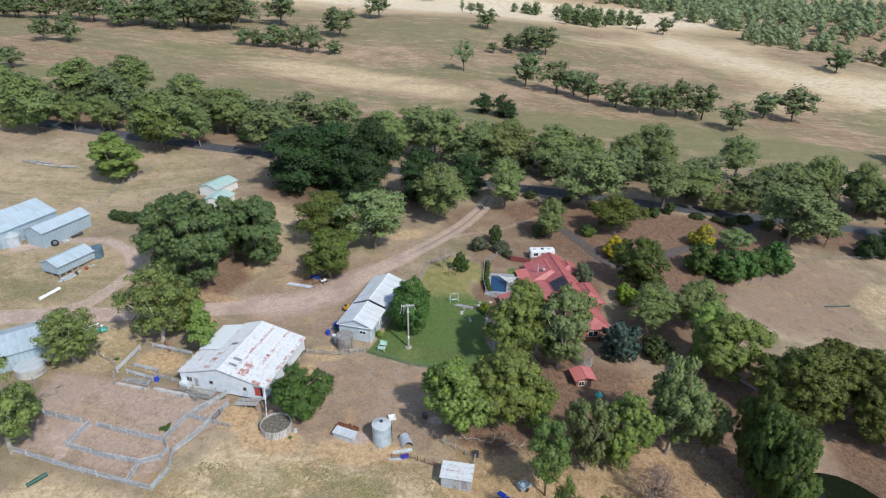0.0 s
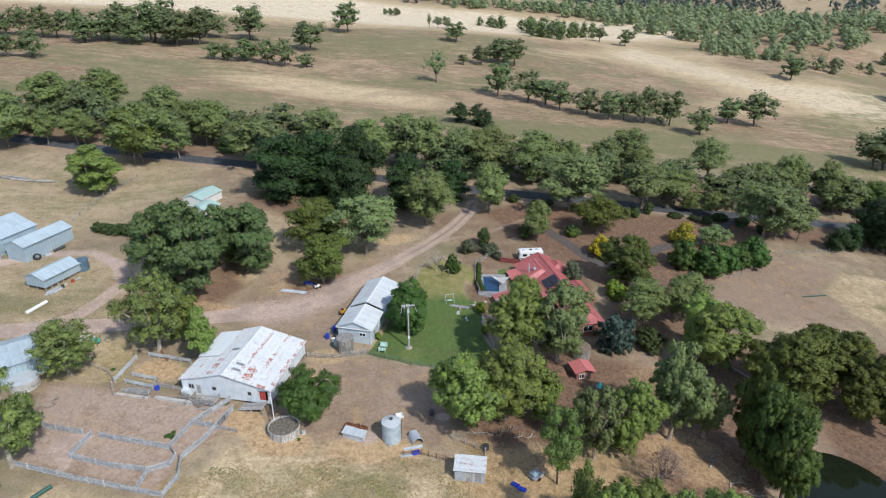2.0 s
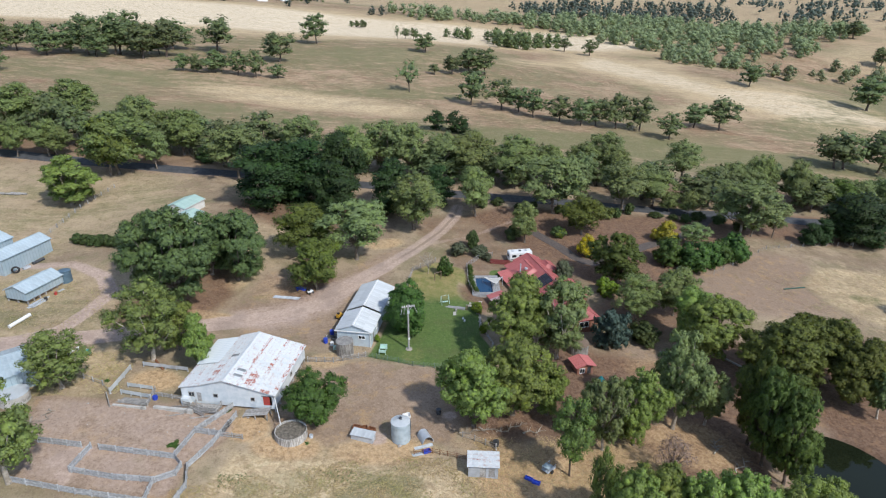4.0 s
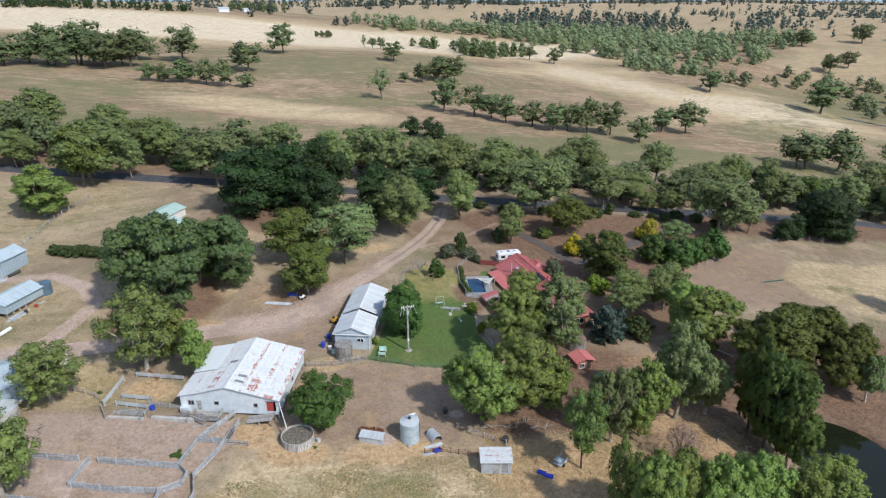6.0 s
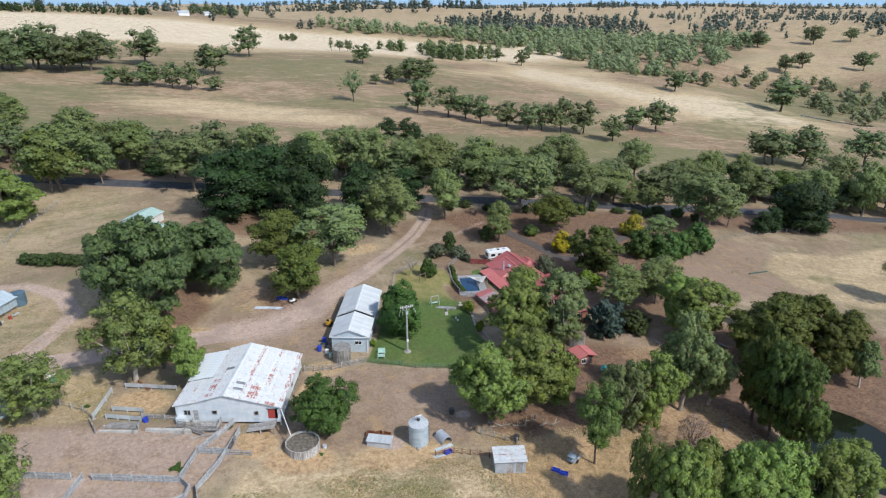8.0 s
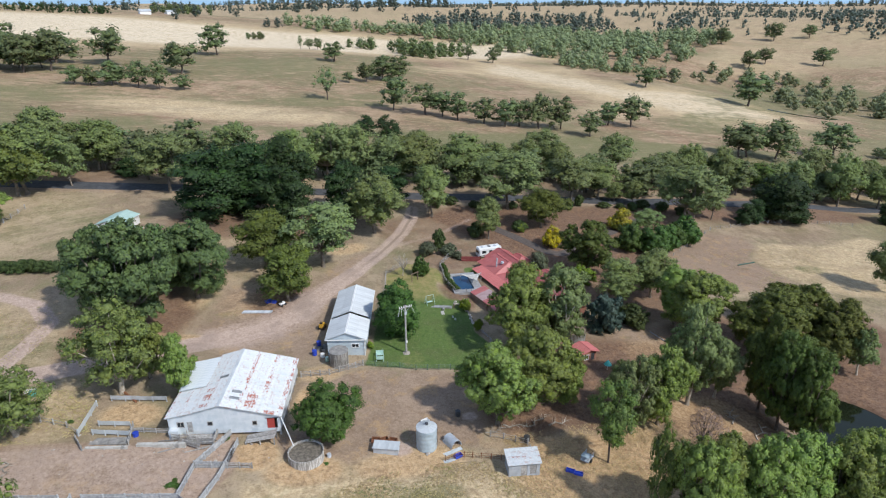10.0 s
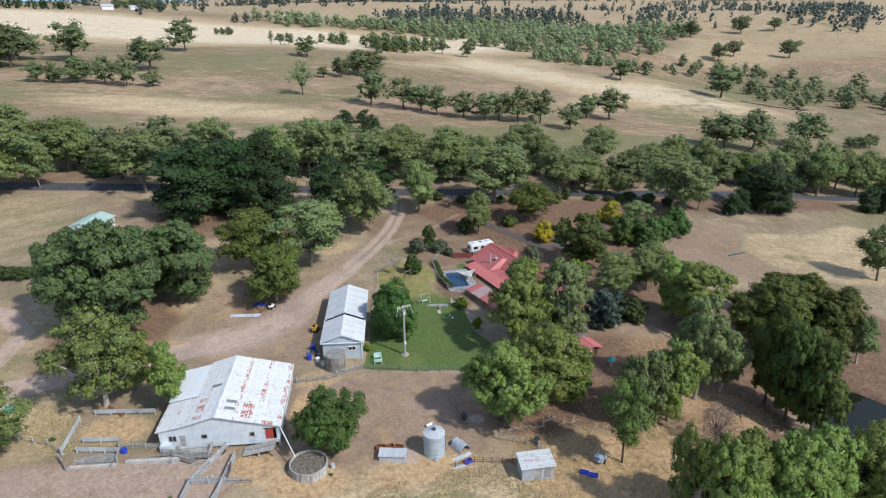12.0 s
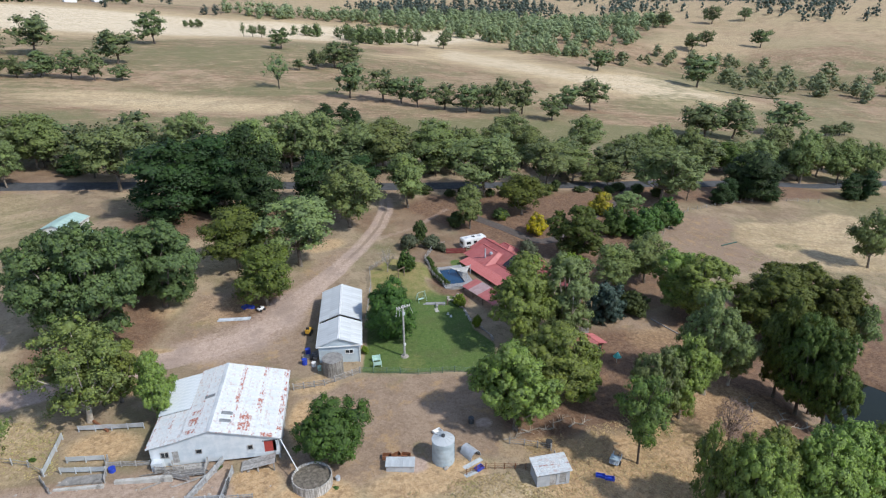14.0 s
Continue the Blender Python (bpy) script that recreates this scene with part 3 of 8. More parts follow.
def build_ground():
    gx, gy = axis_lines(-3600, -110, 110, 4300, 0.9), axis_lines(-500, 40, 200, 4600, 0.9)
    x, y = np.meshgrid(gx, gy)
    x, y = x.ravel(), y.ravel()
    z = height(x, y)
    nx, ny = len(gx), len(gy)
    i = np.arange(nx * ny).reshape(ny, nx)
    quads = np.stack([i[:-1, :-1], i[:-1, 1:], i[1:, 1:], i[1:, :-1]], -1).reshape(-1, 4)
    me = bpy.data.meshes.new("ground")
    me.vertices.add(len(x))
    me.vertices.foreach_set("co", np.stack([x, y, z], 1).astype(np.float32).ravel())
    me.loops.add(quads.size)
    me.loops.foreach_set("vertex_index", quads.astype(np.int32).ravel())
    me.polygons.add(len(quads))
    me.polygons.foreach_set("loop_start", np.arange(0, quads.size, 4, dtype=np.int32))
    me.polygons.foreach_set("use_smooth", np.ones(len(quads), bool))
    me.update()
    # what covers the land, with cloud shade and sunny patches worked into the covers
    drive = dist_line(x, y, DRIVE)
    gravel = np.maximum.reduce([smooth(3.3, 1.5, drive), 0.8 * smooth(1.8, 0.6, dist_line(x, y, SPUR)),
                                0.85 * smooth(2.6, 1.0, dist_line(x, y, LOOP)), 0.55 * inside(x, y, TURNING, 5.0) * smooth(9, 3, drive), 0.5 * inside(x, y, SHEEP_YARD, 1.5), 0.95 * blob(x, y, -58, 74, 3.0, 1.6, 20), 0.75 * blob(x, y, -57.3, 71.0, 1.0, 3.4, 12), 0.8 * blob(x, y, -1.0, 79.8, 1.6, 1.2), 0.6 * blob(x, y, -13.2, 75.2, 2.2, 2.0)])
    worn = np.maximum(smooth(1.6, 0.5, dist_line(x, y, PADDOCK_TRACK)), smooth(1.5, 0.5, dist_line(x, y, PADDOCK_LOOP)))
    gravel = np.maximum(gravel, 0.62 * worn)
    gravel = gravel * (1 - 0.42 * smooth(124, 140, y))
    # soil round (90, 130) also darkens the eastern paddock for cloud shade
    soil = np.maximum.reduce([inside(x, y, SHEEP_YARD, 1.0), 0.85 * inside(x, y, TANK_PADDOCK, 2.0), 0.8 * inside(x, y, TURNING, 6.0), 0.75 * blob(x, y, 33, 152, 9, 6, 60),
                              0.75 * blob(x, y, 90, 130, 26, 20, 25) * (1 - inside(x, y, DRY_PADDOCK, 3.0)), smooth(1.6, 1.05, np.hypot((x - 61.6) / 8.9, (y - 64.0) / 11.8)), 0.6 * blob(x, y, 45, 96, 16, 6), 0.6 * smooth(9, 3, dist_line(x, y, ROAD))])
    # litter under trees; over eastern paddock and house garden it paints cloud shade
    litter_shade = np.maximum.reduce([0.42 * blob(x, y, 86, 131, 27, 19, 25), 0.4 * blob(x, y, 120, 146, 34, 6), 0.75 * blob(x, y, 84, 92, 22, 18), 0.75 * blob(x, y, 135, 166, 60, 13), 0.6 * blob(x, y, 125, 192, 75, 12), 0.6 * blob(x, y, -110, 212, 60, 12, -10), 0.9 * inside(x, y, WOODLAND, 5.0), 0.75 * blob(x, y, -27, 124, 8, 7), 0.75 * blob(x, y, -54, 118, 17, 11, 60), 0.7 * blob(x, y, -30, 165, 26, 14),
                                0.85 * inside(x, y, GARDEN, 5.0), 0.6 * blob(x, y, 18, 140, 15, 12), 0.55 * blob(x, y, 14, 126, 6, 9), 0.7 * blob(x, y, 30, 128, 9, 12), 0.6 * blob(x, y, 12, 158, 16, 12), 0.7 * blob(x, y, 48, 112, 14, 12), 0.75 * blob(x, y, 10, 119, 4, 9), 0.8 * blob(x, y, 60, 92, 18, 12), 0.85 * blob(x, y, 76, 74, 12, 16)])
    litter_shade = litter_shade * (1 - 0.95 * blob(x, y, 14, 64, 12, 9, -15)) * (1 - 0.6 * blob(x, y, 24, 66, 8, 7))
    # straw; the far hill patches paint sunlight between cloud shadows
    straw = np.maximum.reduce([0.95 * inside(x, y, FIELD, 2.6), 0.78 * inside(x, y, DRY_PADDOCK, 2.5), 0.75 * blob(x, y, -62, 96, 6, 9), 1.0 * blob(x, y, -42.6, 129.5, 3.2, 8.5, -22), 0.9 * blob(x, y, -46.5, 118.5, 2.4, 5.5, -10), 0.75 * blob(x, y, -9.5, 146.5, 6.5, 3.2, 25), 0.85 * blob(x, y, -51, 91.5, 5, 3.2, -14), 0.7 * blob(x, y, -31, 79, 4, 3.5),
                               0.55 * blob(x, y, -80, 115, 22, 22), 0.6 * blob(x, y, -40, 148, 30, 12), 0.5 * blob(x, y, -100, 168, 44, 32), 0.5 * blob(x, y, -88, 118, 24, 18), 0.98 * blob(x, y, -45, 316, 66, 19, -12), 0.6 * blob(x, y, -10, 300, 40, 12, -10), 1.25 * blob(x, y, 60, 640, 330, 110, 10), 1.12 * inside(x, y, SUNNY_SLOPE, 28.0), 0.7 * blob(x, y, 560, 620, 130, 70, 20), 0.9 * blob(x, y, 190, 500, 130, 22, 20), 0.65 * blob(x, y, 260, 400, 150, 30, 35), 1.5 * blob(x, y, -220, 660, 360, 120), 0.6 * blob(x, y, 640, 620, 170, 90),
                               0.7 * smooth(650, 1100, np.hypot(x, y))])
    soil_straw = np.maximum.reduce([blob(x, y, -25.5, 88, 2.2, 6, -14), 1.1 * blob(x, y, -33.2, 78.5, 3.4, 3.2, -20), blob(x, y, -27, 74.0, 6, 3.0, -10), 0.8 * blob(x, y, -12, 72.3, 10, 3.2, -3), 0.8 * blob(x, y, -45, 112, 9, 2.5, -15), 0.8 * blob(x, y, -50, 104, 6, 3), 0.7 * blob(x, y, -22, 96.5, 4, 3)])
    straw = np.maximum(straw, 0.9 * soil_straw)
    soil = soil * (1 - 0.8 * soil_straw) * (1 - blob(x, y, -51, 91.5, 5, 3.2, -14))
    # green flushes; the wide one at (-60, 450) paints cloud shade
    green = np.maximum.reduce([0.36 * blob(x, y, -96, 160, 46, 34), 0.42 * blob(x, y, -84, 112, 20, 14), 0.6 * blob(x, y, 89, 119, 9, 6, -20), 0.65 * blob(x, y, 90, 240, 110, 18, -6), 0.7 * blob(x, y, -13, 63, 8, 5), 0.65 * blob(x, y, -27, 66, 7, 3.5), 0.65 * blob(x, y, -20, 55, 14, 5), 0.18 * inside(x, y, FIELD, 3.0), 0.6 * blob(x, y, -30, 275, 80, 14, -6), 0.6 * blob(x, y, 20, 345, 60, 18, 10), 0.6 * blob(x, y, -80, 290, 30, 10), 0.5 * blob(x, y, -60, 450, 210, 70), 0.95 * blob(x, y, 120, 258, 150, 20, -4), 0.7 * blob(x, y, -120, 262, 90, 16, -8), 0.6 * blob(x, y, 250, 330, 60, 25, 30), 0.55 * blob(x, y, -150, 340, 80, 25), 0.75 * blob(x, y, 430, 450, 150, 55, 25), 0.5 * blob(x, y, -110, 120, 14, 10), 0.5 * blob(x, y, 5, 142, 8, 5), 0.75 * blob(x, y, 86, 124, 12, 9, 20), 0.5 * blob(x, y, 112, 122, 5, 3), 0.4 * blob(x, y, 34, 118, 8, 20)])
    lawn = np.maximum(inside(x, y, LAWN, 1.3), 0.9 * blob(x, y, 17.4, 131, 2.2, 2.6))
    lawn = lawn * (1 - 0.6 * blob(x, y, 8, 121, 2.5, 6)) 
    dry = 1.05 * smooth(111, 122, y) * smooth(26, 6, x) + 0.6 * blob(x, y, -6, 97, 3, 3)
    across = np.where(x * 0.0 + side_of(x, y, DRIVE) > 0, drive, -drive)
    tracks = smooth(130, 146, y) * 0.6 + 0.06
    hillside = np.maximum(smooth(190, 250, y), smooth(120, 180, np.abs(x)))
    orange = np.maximum.reduce([0.95 * blob(x, y, 13, 64.5, 13, 8, -15), 0.75 * blob(x, y, 24, 66, 9, 7), 0.6 * blob(x, y, 38, 72, 10, 7, -20), 0.85 * soil_straw, 0.5 * blob(x, y, 42, 92, 9, 5), 0.5 * blob(x, y, -42.6, 129.5, 2.6, 7.5, -22), 0.6 * blob(x, y, -9.5, 146.5, 6, 3, 25), 0.45 * blob(x, y, -34, 124, 7, 6), 0.7 * blob(x, y, -51, 91.5, 5, 3.2, -14), 0.45 * blob(x, y, -22, 74, 6, 3.5, -10), 0.5 * blob(x, y, 3, 73, 6, 2.5)])
    for name, v in (("orange", orange), ("hill", hillside), ("across", across), ("tracks", tracks), ("dry", dry), ("gravel", gravel), ("soil", soil), ("litter_shade", litter_shade), ("straw", straw), ("green", green), ("lawn", lawn)):
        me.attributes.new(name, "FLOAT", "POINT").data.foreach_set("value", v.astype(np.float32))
    me.materials.append(PASTURE)
    return tagged(new("ground", me), "dry grazed pasture with bare soil, gravel drive and green lawn", "ground", kind="structure")


ground = build_ground()


def strip(name, pts, half, lift, mat, step=3.0):
    """A road laid along a polyline, with a slight crown and a skirt."""
    p = [Vector((a, b, 0)) for a, b in pts]
    samples = []
    for k in range(len(p) - 1):
        p0, p1, p2, p3 = p[max(k - 1, 0)], p[k], p[k + 1], p[min(k + 2, len(p) - 1)]
        n = max(2, int((p2 - p1).length / step))
        for j in range(n):
            t = j / n
            samples.append(0.5 * ((2 * p1) + (p2 - p0) * t + (2 * p0 - 5 * p1 + 4 * p2 - p3) * t * t + (3 * p1 - p0 - 3 * p2 + p3) * t ** 3))
    samples.append(p[-1])
    bm = bmesh.new()
    rows = []
    for k, s in enumerate(samples):
        d = (samples[min(k + 1, len(samples) - 1)] - samples[max(k - 1, 0)]).normalized()
        side = Vector((d.y, -d.x, 0))
        row = []
        for off, up in ((-half - 0.4, -0.35), (-half, lift), (0, lift + 0.06), (half, lift), (half + 0.4, -0.35)):
            q = s + side * off
            row.append(bm.verts.new((q.x, q.y, float(height(q.x, q.y)) + up)))
        rows.append(row)
    for a, b in zip(rows[:-1], rows[1:]):
        for j in range(4):
            bm.faces.new((a[j], a[j + 1], b[j + 1], b[j]))
    me = bpy.data.meshes.new(name)
    bm.to_mesh(me)
    me.materials.append(mat)
    return new(name, me)


tagged(strip("road", ROAD, 2.6, 0.16, ASPHALT), "narrow two-way grey asphalt country road", "road", kind="structure")

bm = bmesh.new()
bmesh.ops.create_circle(bm, cap_ends=True, segments=64, radius=1.0, matrix=Matrix.Translation((61.6, 64.0, POND_LEVEL)) @ Matrix.Diagonal((9.9, 13.1, 1, 1)))
me = bpy.data.meshes.new("water")
bm.to_mesh(me)
me.materials.append(POND_WATER)
tagged(new("water", me), "still dark farm dam water below a clay bank", "pond", kind="structure")

DARK_GRAVEL = surface("dark_gravel", (0.072, 0.058, 0.050), (0.122, 0.100, 0.086), 2.5, 0.95, stain=(0.105, 0.075, 0.060), stain_scale=0.3)
tagged(strip("driveway", HOUSE_DRIVE, 1.5, 0.05, DARK_GRAVEL, 1.5), "dark gravel driveway to the house", "driveway", kind="structure")


# ---- trees ----
def mesh_of(name, verts, faces, mat, smooth_it=False, normals=None):
    me = bpy.data.meshes.new(name)
    me.from_pydata(verts, [], faces)
    me.materials.append(mat)
    if normals is not None:
        me.polygons.foreach_set("use_smooth", np.ones(len(me.polygons), bool))
        me.normals_split_custom_set_from_vertices(normals)
    if smooth_it:
        me.polygons.foreach_set("use_smooth", np.ones(len(me.polygons), bool))
    return me


def tube(verts, faces, pts, radii, sides=6):
    start = len(verts)
    for k, (p, r) in enumerate(zip(pts, radii)):
        d = (pts[min(k + 1, len(pts) - 1)] - pts[max(k - 1, 0)]).normalized()
        a = d.orthogonal().normalized()
        b = d.cross(a)
        for j in range(sides):
            w = 2 * math.pi * j / sides
            verts.append(tuple(p + (a * math.cos(w) + b * math.sin(w)) * r))
    for k in range(len(pts) - 1):
        for j in range(sides):
            n = (j + 1) % sides
            faces.append((start + k * sides + j, start + k * sides + n, start + (k + 1) * sides + n, start + (k + 1) * sides + j))
    faces.append(tuple(start + (len(pts) - 1) * sides + j for j in range(sides)))


ICO1 = bmesh.new()
bmesh.ops.create_icosphere(ICO1, subdivisions=1, radius=1.0)
ICO1_V = np.array([v.co for v in ICO1.verts])
ICO1_F = np.array([[v.index for v in f.verts] for f in ICO1.faces])
ICO1.free()
OCTA_V = np.array(((1, 0, 0), (-1, 0, 0), (0, 1, 0), (0, -1, 0), (0, 0, 1), (0, 0, -1)), float)
OCTA_F = np.array(((0, 2, 4), (2, 1, 4), (1, 3, 4), (3, 0, 4), (2, 0, 5), (1, 2, 5), (3, 1, 5), (0, 3, 5)))


# how a crown of each kind is built: bare trunk below it, lobe size, lobe flatness, where it is widest, how closed it is
CROWN = {
    "gum": (0.14, 0.140, 0.85, 0.44, 0.95), "gumgrey": (0.20, 0.128, 0.90, 0.50, 0.8), "bluegum": (0.05, 0.140, 0.85, 0.38, 1.1), "opengum": (0.18, 0.125, 0.75, 0.45, 0.55),
    "olive": (0.12, 0.150, 0.80, 0.40, 1.2), "slim": (0.24, 0.150, 0.80, 0.60, 0.6), "deadgum": (0.25, 0.120, 0.8, 0.5, 0.25), "darkgum": (0.10, 0.135, 0.95, 0.40, 1.1), "dark": (0.01, 0.150, 0.55, 0.28, 1.2),
    "green": (0.03, 0.170, 0.90, 0.42, 1.1), "shrub": (0.0, 0.210, 0.85, 0.25, 1.1), "far": (0.03, 0.165, 0.85, 0.32, 1.2),
}


def lobes_of(rng, h, w, spec, count):
    """Rounded masses of foliage, spread through a lopsided dome so that gaps stay between them."""
    low, big, flat, peak, closed = spec
    r0 = w * big * (24 / count) ** 0.33
    swing = rng.uniform(0, 6.283, 3)
    out = []
    for tries in range(5000):
        if len(out) == count:
            break
        a, t = rng.uniform(0, 6.283), rng.uniform(0, 1) ** 0.9
        wide = math.sqrt(max(0.0, 1 - ((t - peak) / (1.04 - peak)) ** 2)) if t > peak else 0.62 + 0.38 * t / peak
        wide *= w / 2 * (0.84 + 0.17 * math.sin(2 * a + swing[0]) + 0.14 * math.sin(3 * a + swing[1] + 4 * t) + 0.09 * math.sin(9 * t + swing[2]))
        r = r0 * rng.uniform(0.55, 1.4)
        k = max(0.0, wide - r * 0.8) * rng.uniform(0.3, 1.0) ** 0.5
        c = np.array((math.cos(a) * k, math.sin(a) * k, h * low + r * flat * 0.6 + (h * (1 - low) - r * 1.5 * flat) * t))
        gap = 0.84 if tries < 2500 else 0.66
        if all(np.linalg.norm((c - o) * (1, 1, 1 / flat)) > gap * (r + q) for o, q in out):
            out.append((c, r))
    return out


def crown_of(rng, h, w, spec, lobes, clumps, leaves, size, caps=True, soft=0.0):
    """A crown: lobes set all over with tight clumps, each clump a leafy cap over a rough heart. Gives points, faces, normals and the lobes' middles."""
    low, big, flat, peak, closed = spec
    hearts = lobes_of(rng, h, w, spec, lobes)
    middle = np.mean([c for c, _ in hearts], axis=0) - (0, 0, 0.12 * h)
    at, centre, radius, face_out, lobe_out = 0, [], [], [], []
    for c, r in hearts:
        axes = rng.uniform(0.85, 1.2, 3) * (1, 1, flat)
        away = (c - middle) / (np.linalg.norm(c - middle) + 1e-6)
        turn = rng.uniform(0, 6.283)
        for j in range(clumps):
            z = 1 - 1.55 * (j + 0.5) / clumps
            s, a = math.sqrt(1 - z * z), turn + 2.39996 * j
            d = np.array((s * math.cos(a), s * math.sin(a), z)) + rng.normal(size=3) * 0.16
            d /= np.linalg.norm(d)
            p = c + d * axes * r * rng.uniform(0.72, 1.08)
            if any(np.linalg.norm(p - o) < 0.72 * q for o, q in hearts if o is not c) or rng.random() > 0.7 + 0.3 * closed:
                continue
            centre.append(p), radius.append(r * rng.uniform(0.30, 0.54) * math.sqrt(15 / clumps)), face_out.append(d), lobe_out.append(away)
    centre, radius, face_out, lobe_out = np.array(centre), np.array(radius), np.array(face_out), np.array(lobe_out)
    who = np.repeat(np.arange(len(centre)), np.maximum(3, (leaves * closed * (radius / radius.mean()) ** 2).astype(int)))
    n = len(who)
    d = rng.normal(size=(n, 3))
    d /= np.linalg.norm(d, axis=1)[:, None]
    d += 0.55 * face_out[who] + (0, 0, 0.15)
    d /= np.linalg.norm(d, axis=1)[:, None]
    p = centre[who] + d * (radius[who] * rng.uniform(0.72 - 0.12 * soft, 1.18 + 0.3 * soft, n))[:, None] * (1, 1, 0.85)
    turned = (0.75 - 0.3 * soft) * d + 0.40 * face_out[who] + (0.25 + 0.2 * soft) * lobe_out[who] + (0, 0, 0.15 * soft) + rng.normal(size=(n, 3)) * 0.22 + (0, 0, 0.10)
    turned /= np.linalg.norm(turned, axis=1)[:, None]
    nrm = turned + rng.normal(size=(n, 3)) * 0.5
    nrm *= np.where((nrm * turned).sum(1) < 0, -1.0, 1.0)[:, None]
    a = np.cross(nrm, rng.normal(size=(n, 3)))
    a /= np.linalg.norm(a, axis=1)[:, None]
    b = np.cross(nrm, a)
    b /= np.linalg.norm(b, axis=1)[:, None]
    s = size * rng.uniform(0.55, 1.3, n)[:, None]
    leaf = np.stack([p - a * s * 0.5, p - b * s * 0.8 - (0, 0, 0.1 * size), p + a * s * 0.5 + b * s * 0.15], 1)
    verts, bent, faces, at = [leaf.reshape(-1, 3)], [np.repeat(turned, 3, axis=0)], [np.arange(3 * n).reshape(-1, 3)], 3 * n
    if closed > 0.5:
        for (c, r), k in [(q, 0.62 if caps else 0.95) for q in hearts] + [(q, (0.80 if closed > 0.75 else 0.55) - 0.1 * soft) for q in zip(centre, radius) if caps]:
            ball, skin = (ICO1_V, ICO1_F) if size < 0.3 or k < 0.65 else (OCTA_V * 1.12, OCTA_F)
            v = ball * rng.uniform(0.75, 1.15, len(ball))[:, None]
            verts.append(c + v * r * k * (1, 1, 0.85))
            bent.append(ball * (1 - 0.45 * soft) + 0.45 * soft * np.array((0, 0, 1.0)))
            faces.append(at + skin)
            at += len(v)
    return np.concatenate(verts), [tuple(q) for q in np.concatenate(faces).tolist()], np.concatenate(bent), np.array([c for c, _ in hearts])


TREE_MESHES = {}


def fitted(v, h, w, *others):
    """Scale a crown to its full height and spread, and its limbs with it."""
    wide = np.percentile(np.hypot(v[:, 0], v[:, 1]), 96) * 2 / w
    tall = np.percentile(v[:, 2], 99.7) / h
    k = np.array((1 / wide, 1 / wide, 1 / tall))
    return [v * k] + [np.asarray(o) * k for o in others]


GRADES = {0: (27, 16, 47, 0.25), 1: (24, 12, 29, 0.33), 2: (11, 7, 14, 0.62)}


def tree_meshes(kind, grade, k):
    """Trunk and crown of one of a few trees of a kind, 14 m high and 12 m across; grade 0 is the finest."""
    key = (kind, grade, k)
    if key in TREE_MESHES:
        return TREE_MESHES[key]
    rng = np.random.default_rng(sum(map(ord, kind)) * 31 + grade * 7 + k)
    h, w = 14.0, 12.0
    lobes, clumps, leaves, size = GRADES[grade]
    lobes = max(7, lobes * 2 // 3) if kind == "slim" else lobes + 1 if kind == "dark" else lobes * 2 // 3 if kind == "green" else lobes
    spec = CROWN[kind] if grade != 1 or kind == "dark" else (CROWN[kind][0] + 0.08, *CROWN[kind][1:])
    v, f, bent, limbs = crown_of(rng, h, w, spec, lobes, clumps, leaves, size * (1.25 if kind == "green" else 1.0), soft=0.35 if grade == 0 else 1.0)
    v, limbs = fitted(v, h, w, limbs)
    # grade 2 trees other than cypress take the haze-tinted leaf colour
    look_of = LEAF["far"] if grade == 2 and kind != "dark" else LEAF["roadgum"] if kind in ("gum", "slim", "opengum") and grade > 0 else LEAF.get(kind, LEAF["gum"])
    crown = mesh_of("crown", [tuple(q) for q in v.tolist()], f, look_of, normals=bent.tolist())
    v, f = [], []
    lean = Vector((rng.uniform(-0.8, 0.8), rng.uniform(-0.8, 0.8), 0))
    fork = Vector((0, 0, h * (0.42 if kind == "slim" else 0.17 + 0.5 * CROWN[kind][0]))) + lean * 0.5
    base_r = (0.38, 0.29, 0.30)[grade] if kind != "slim" else 0.24
    tube(v, f, [Vector((0, 0, -0.4)), Vector((0, 0, 0.5)), fork * 0.6 + lean * 0.1, fork], [base_r * 1.5, base_r * 1.05, base_r * 0.9, base_r * 0.75], 8)
    for c in limbs:
        tip = Vector(c)
        bend = fork.lerp(tip, 0.5) + Vector((0, 0, -0.06 * h)) + Vector(rng.normal(size=3) * 0.35)
        tube(v, f, [fork, fork.lerp(bend, 0.55), bend, tip], [base_r * 0.55, base_r * 0.4, base_r * 0.27, 0.06], 6 if grade == 0 else 4)
    trunk = mesh_of("trunk", v, f, DARK_BARK if grade == 2 else BROWN_BARK if grade == 1 and kind != "opengum" else BARK if kind in ("gumgrey", "opengum") else DARK_BARK if kind in ("dark", "green", "slim", "olive", "darkgum") else BROWN_BARK, True)
    TREE_MESHES[key] = (trunk, crown)
    return TREE_MESHES[key]


def shrub_meshes(kind, k):
    key = (kind, "shrub", k)
    if key not in TREE_MESHES:
        rng = np.random.default_rng(sum(map(ord, kind)) + 5 * k)
        h, w = 4.0, 5.0
        v, f, bent, limbs = crown_of(rng, h, w, CROWN["shrub"], 11, 11, 26, 0.26)
        v, limbs = fitted(v, h, w, limbs)
        crown = mesh_of("crown", [tuple(q) for q in v.tolist()], f, LEAF.get(kind, LEAF["darkshrub"]), normals=bent.tolist())
        v, f = [], []
        for j in range(5):
            tube(v, f, [Vector((0, 0, -0.3)), Vector((0.1 * j, 0, 0.4)), Vector(limbs[j])], [0.09, 0.07, 0.03], 5)
        TREE_MESHES[key] = (mesh_of("trunk", v, f, DARK_BARK, True), crown)
    return TREE_MESHES[key]


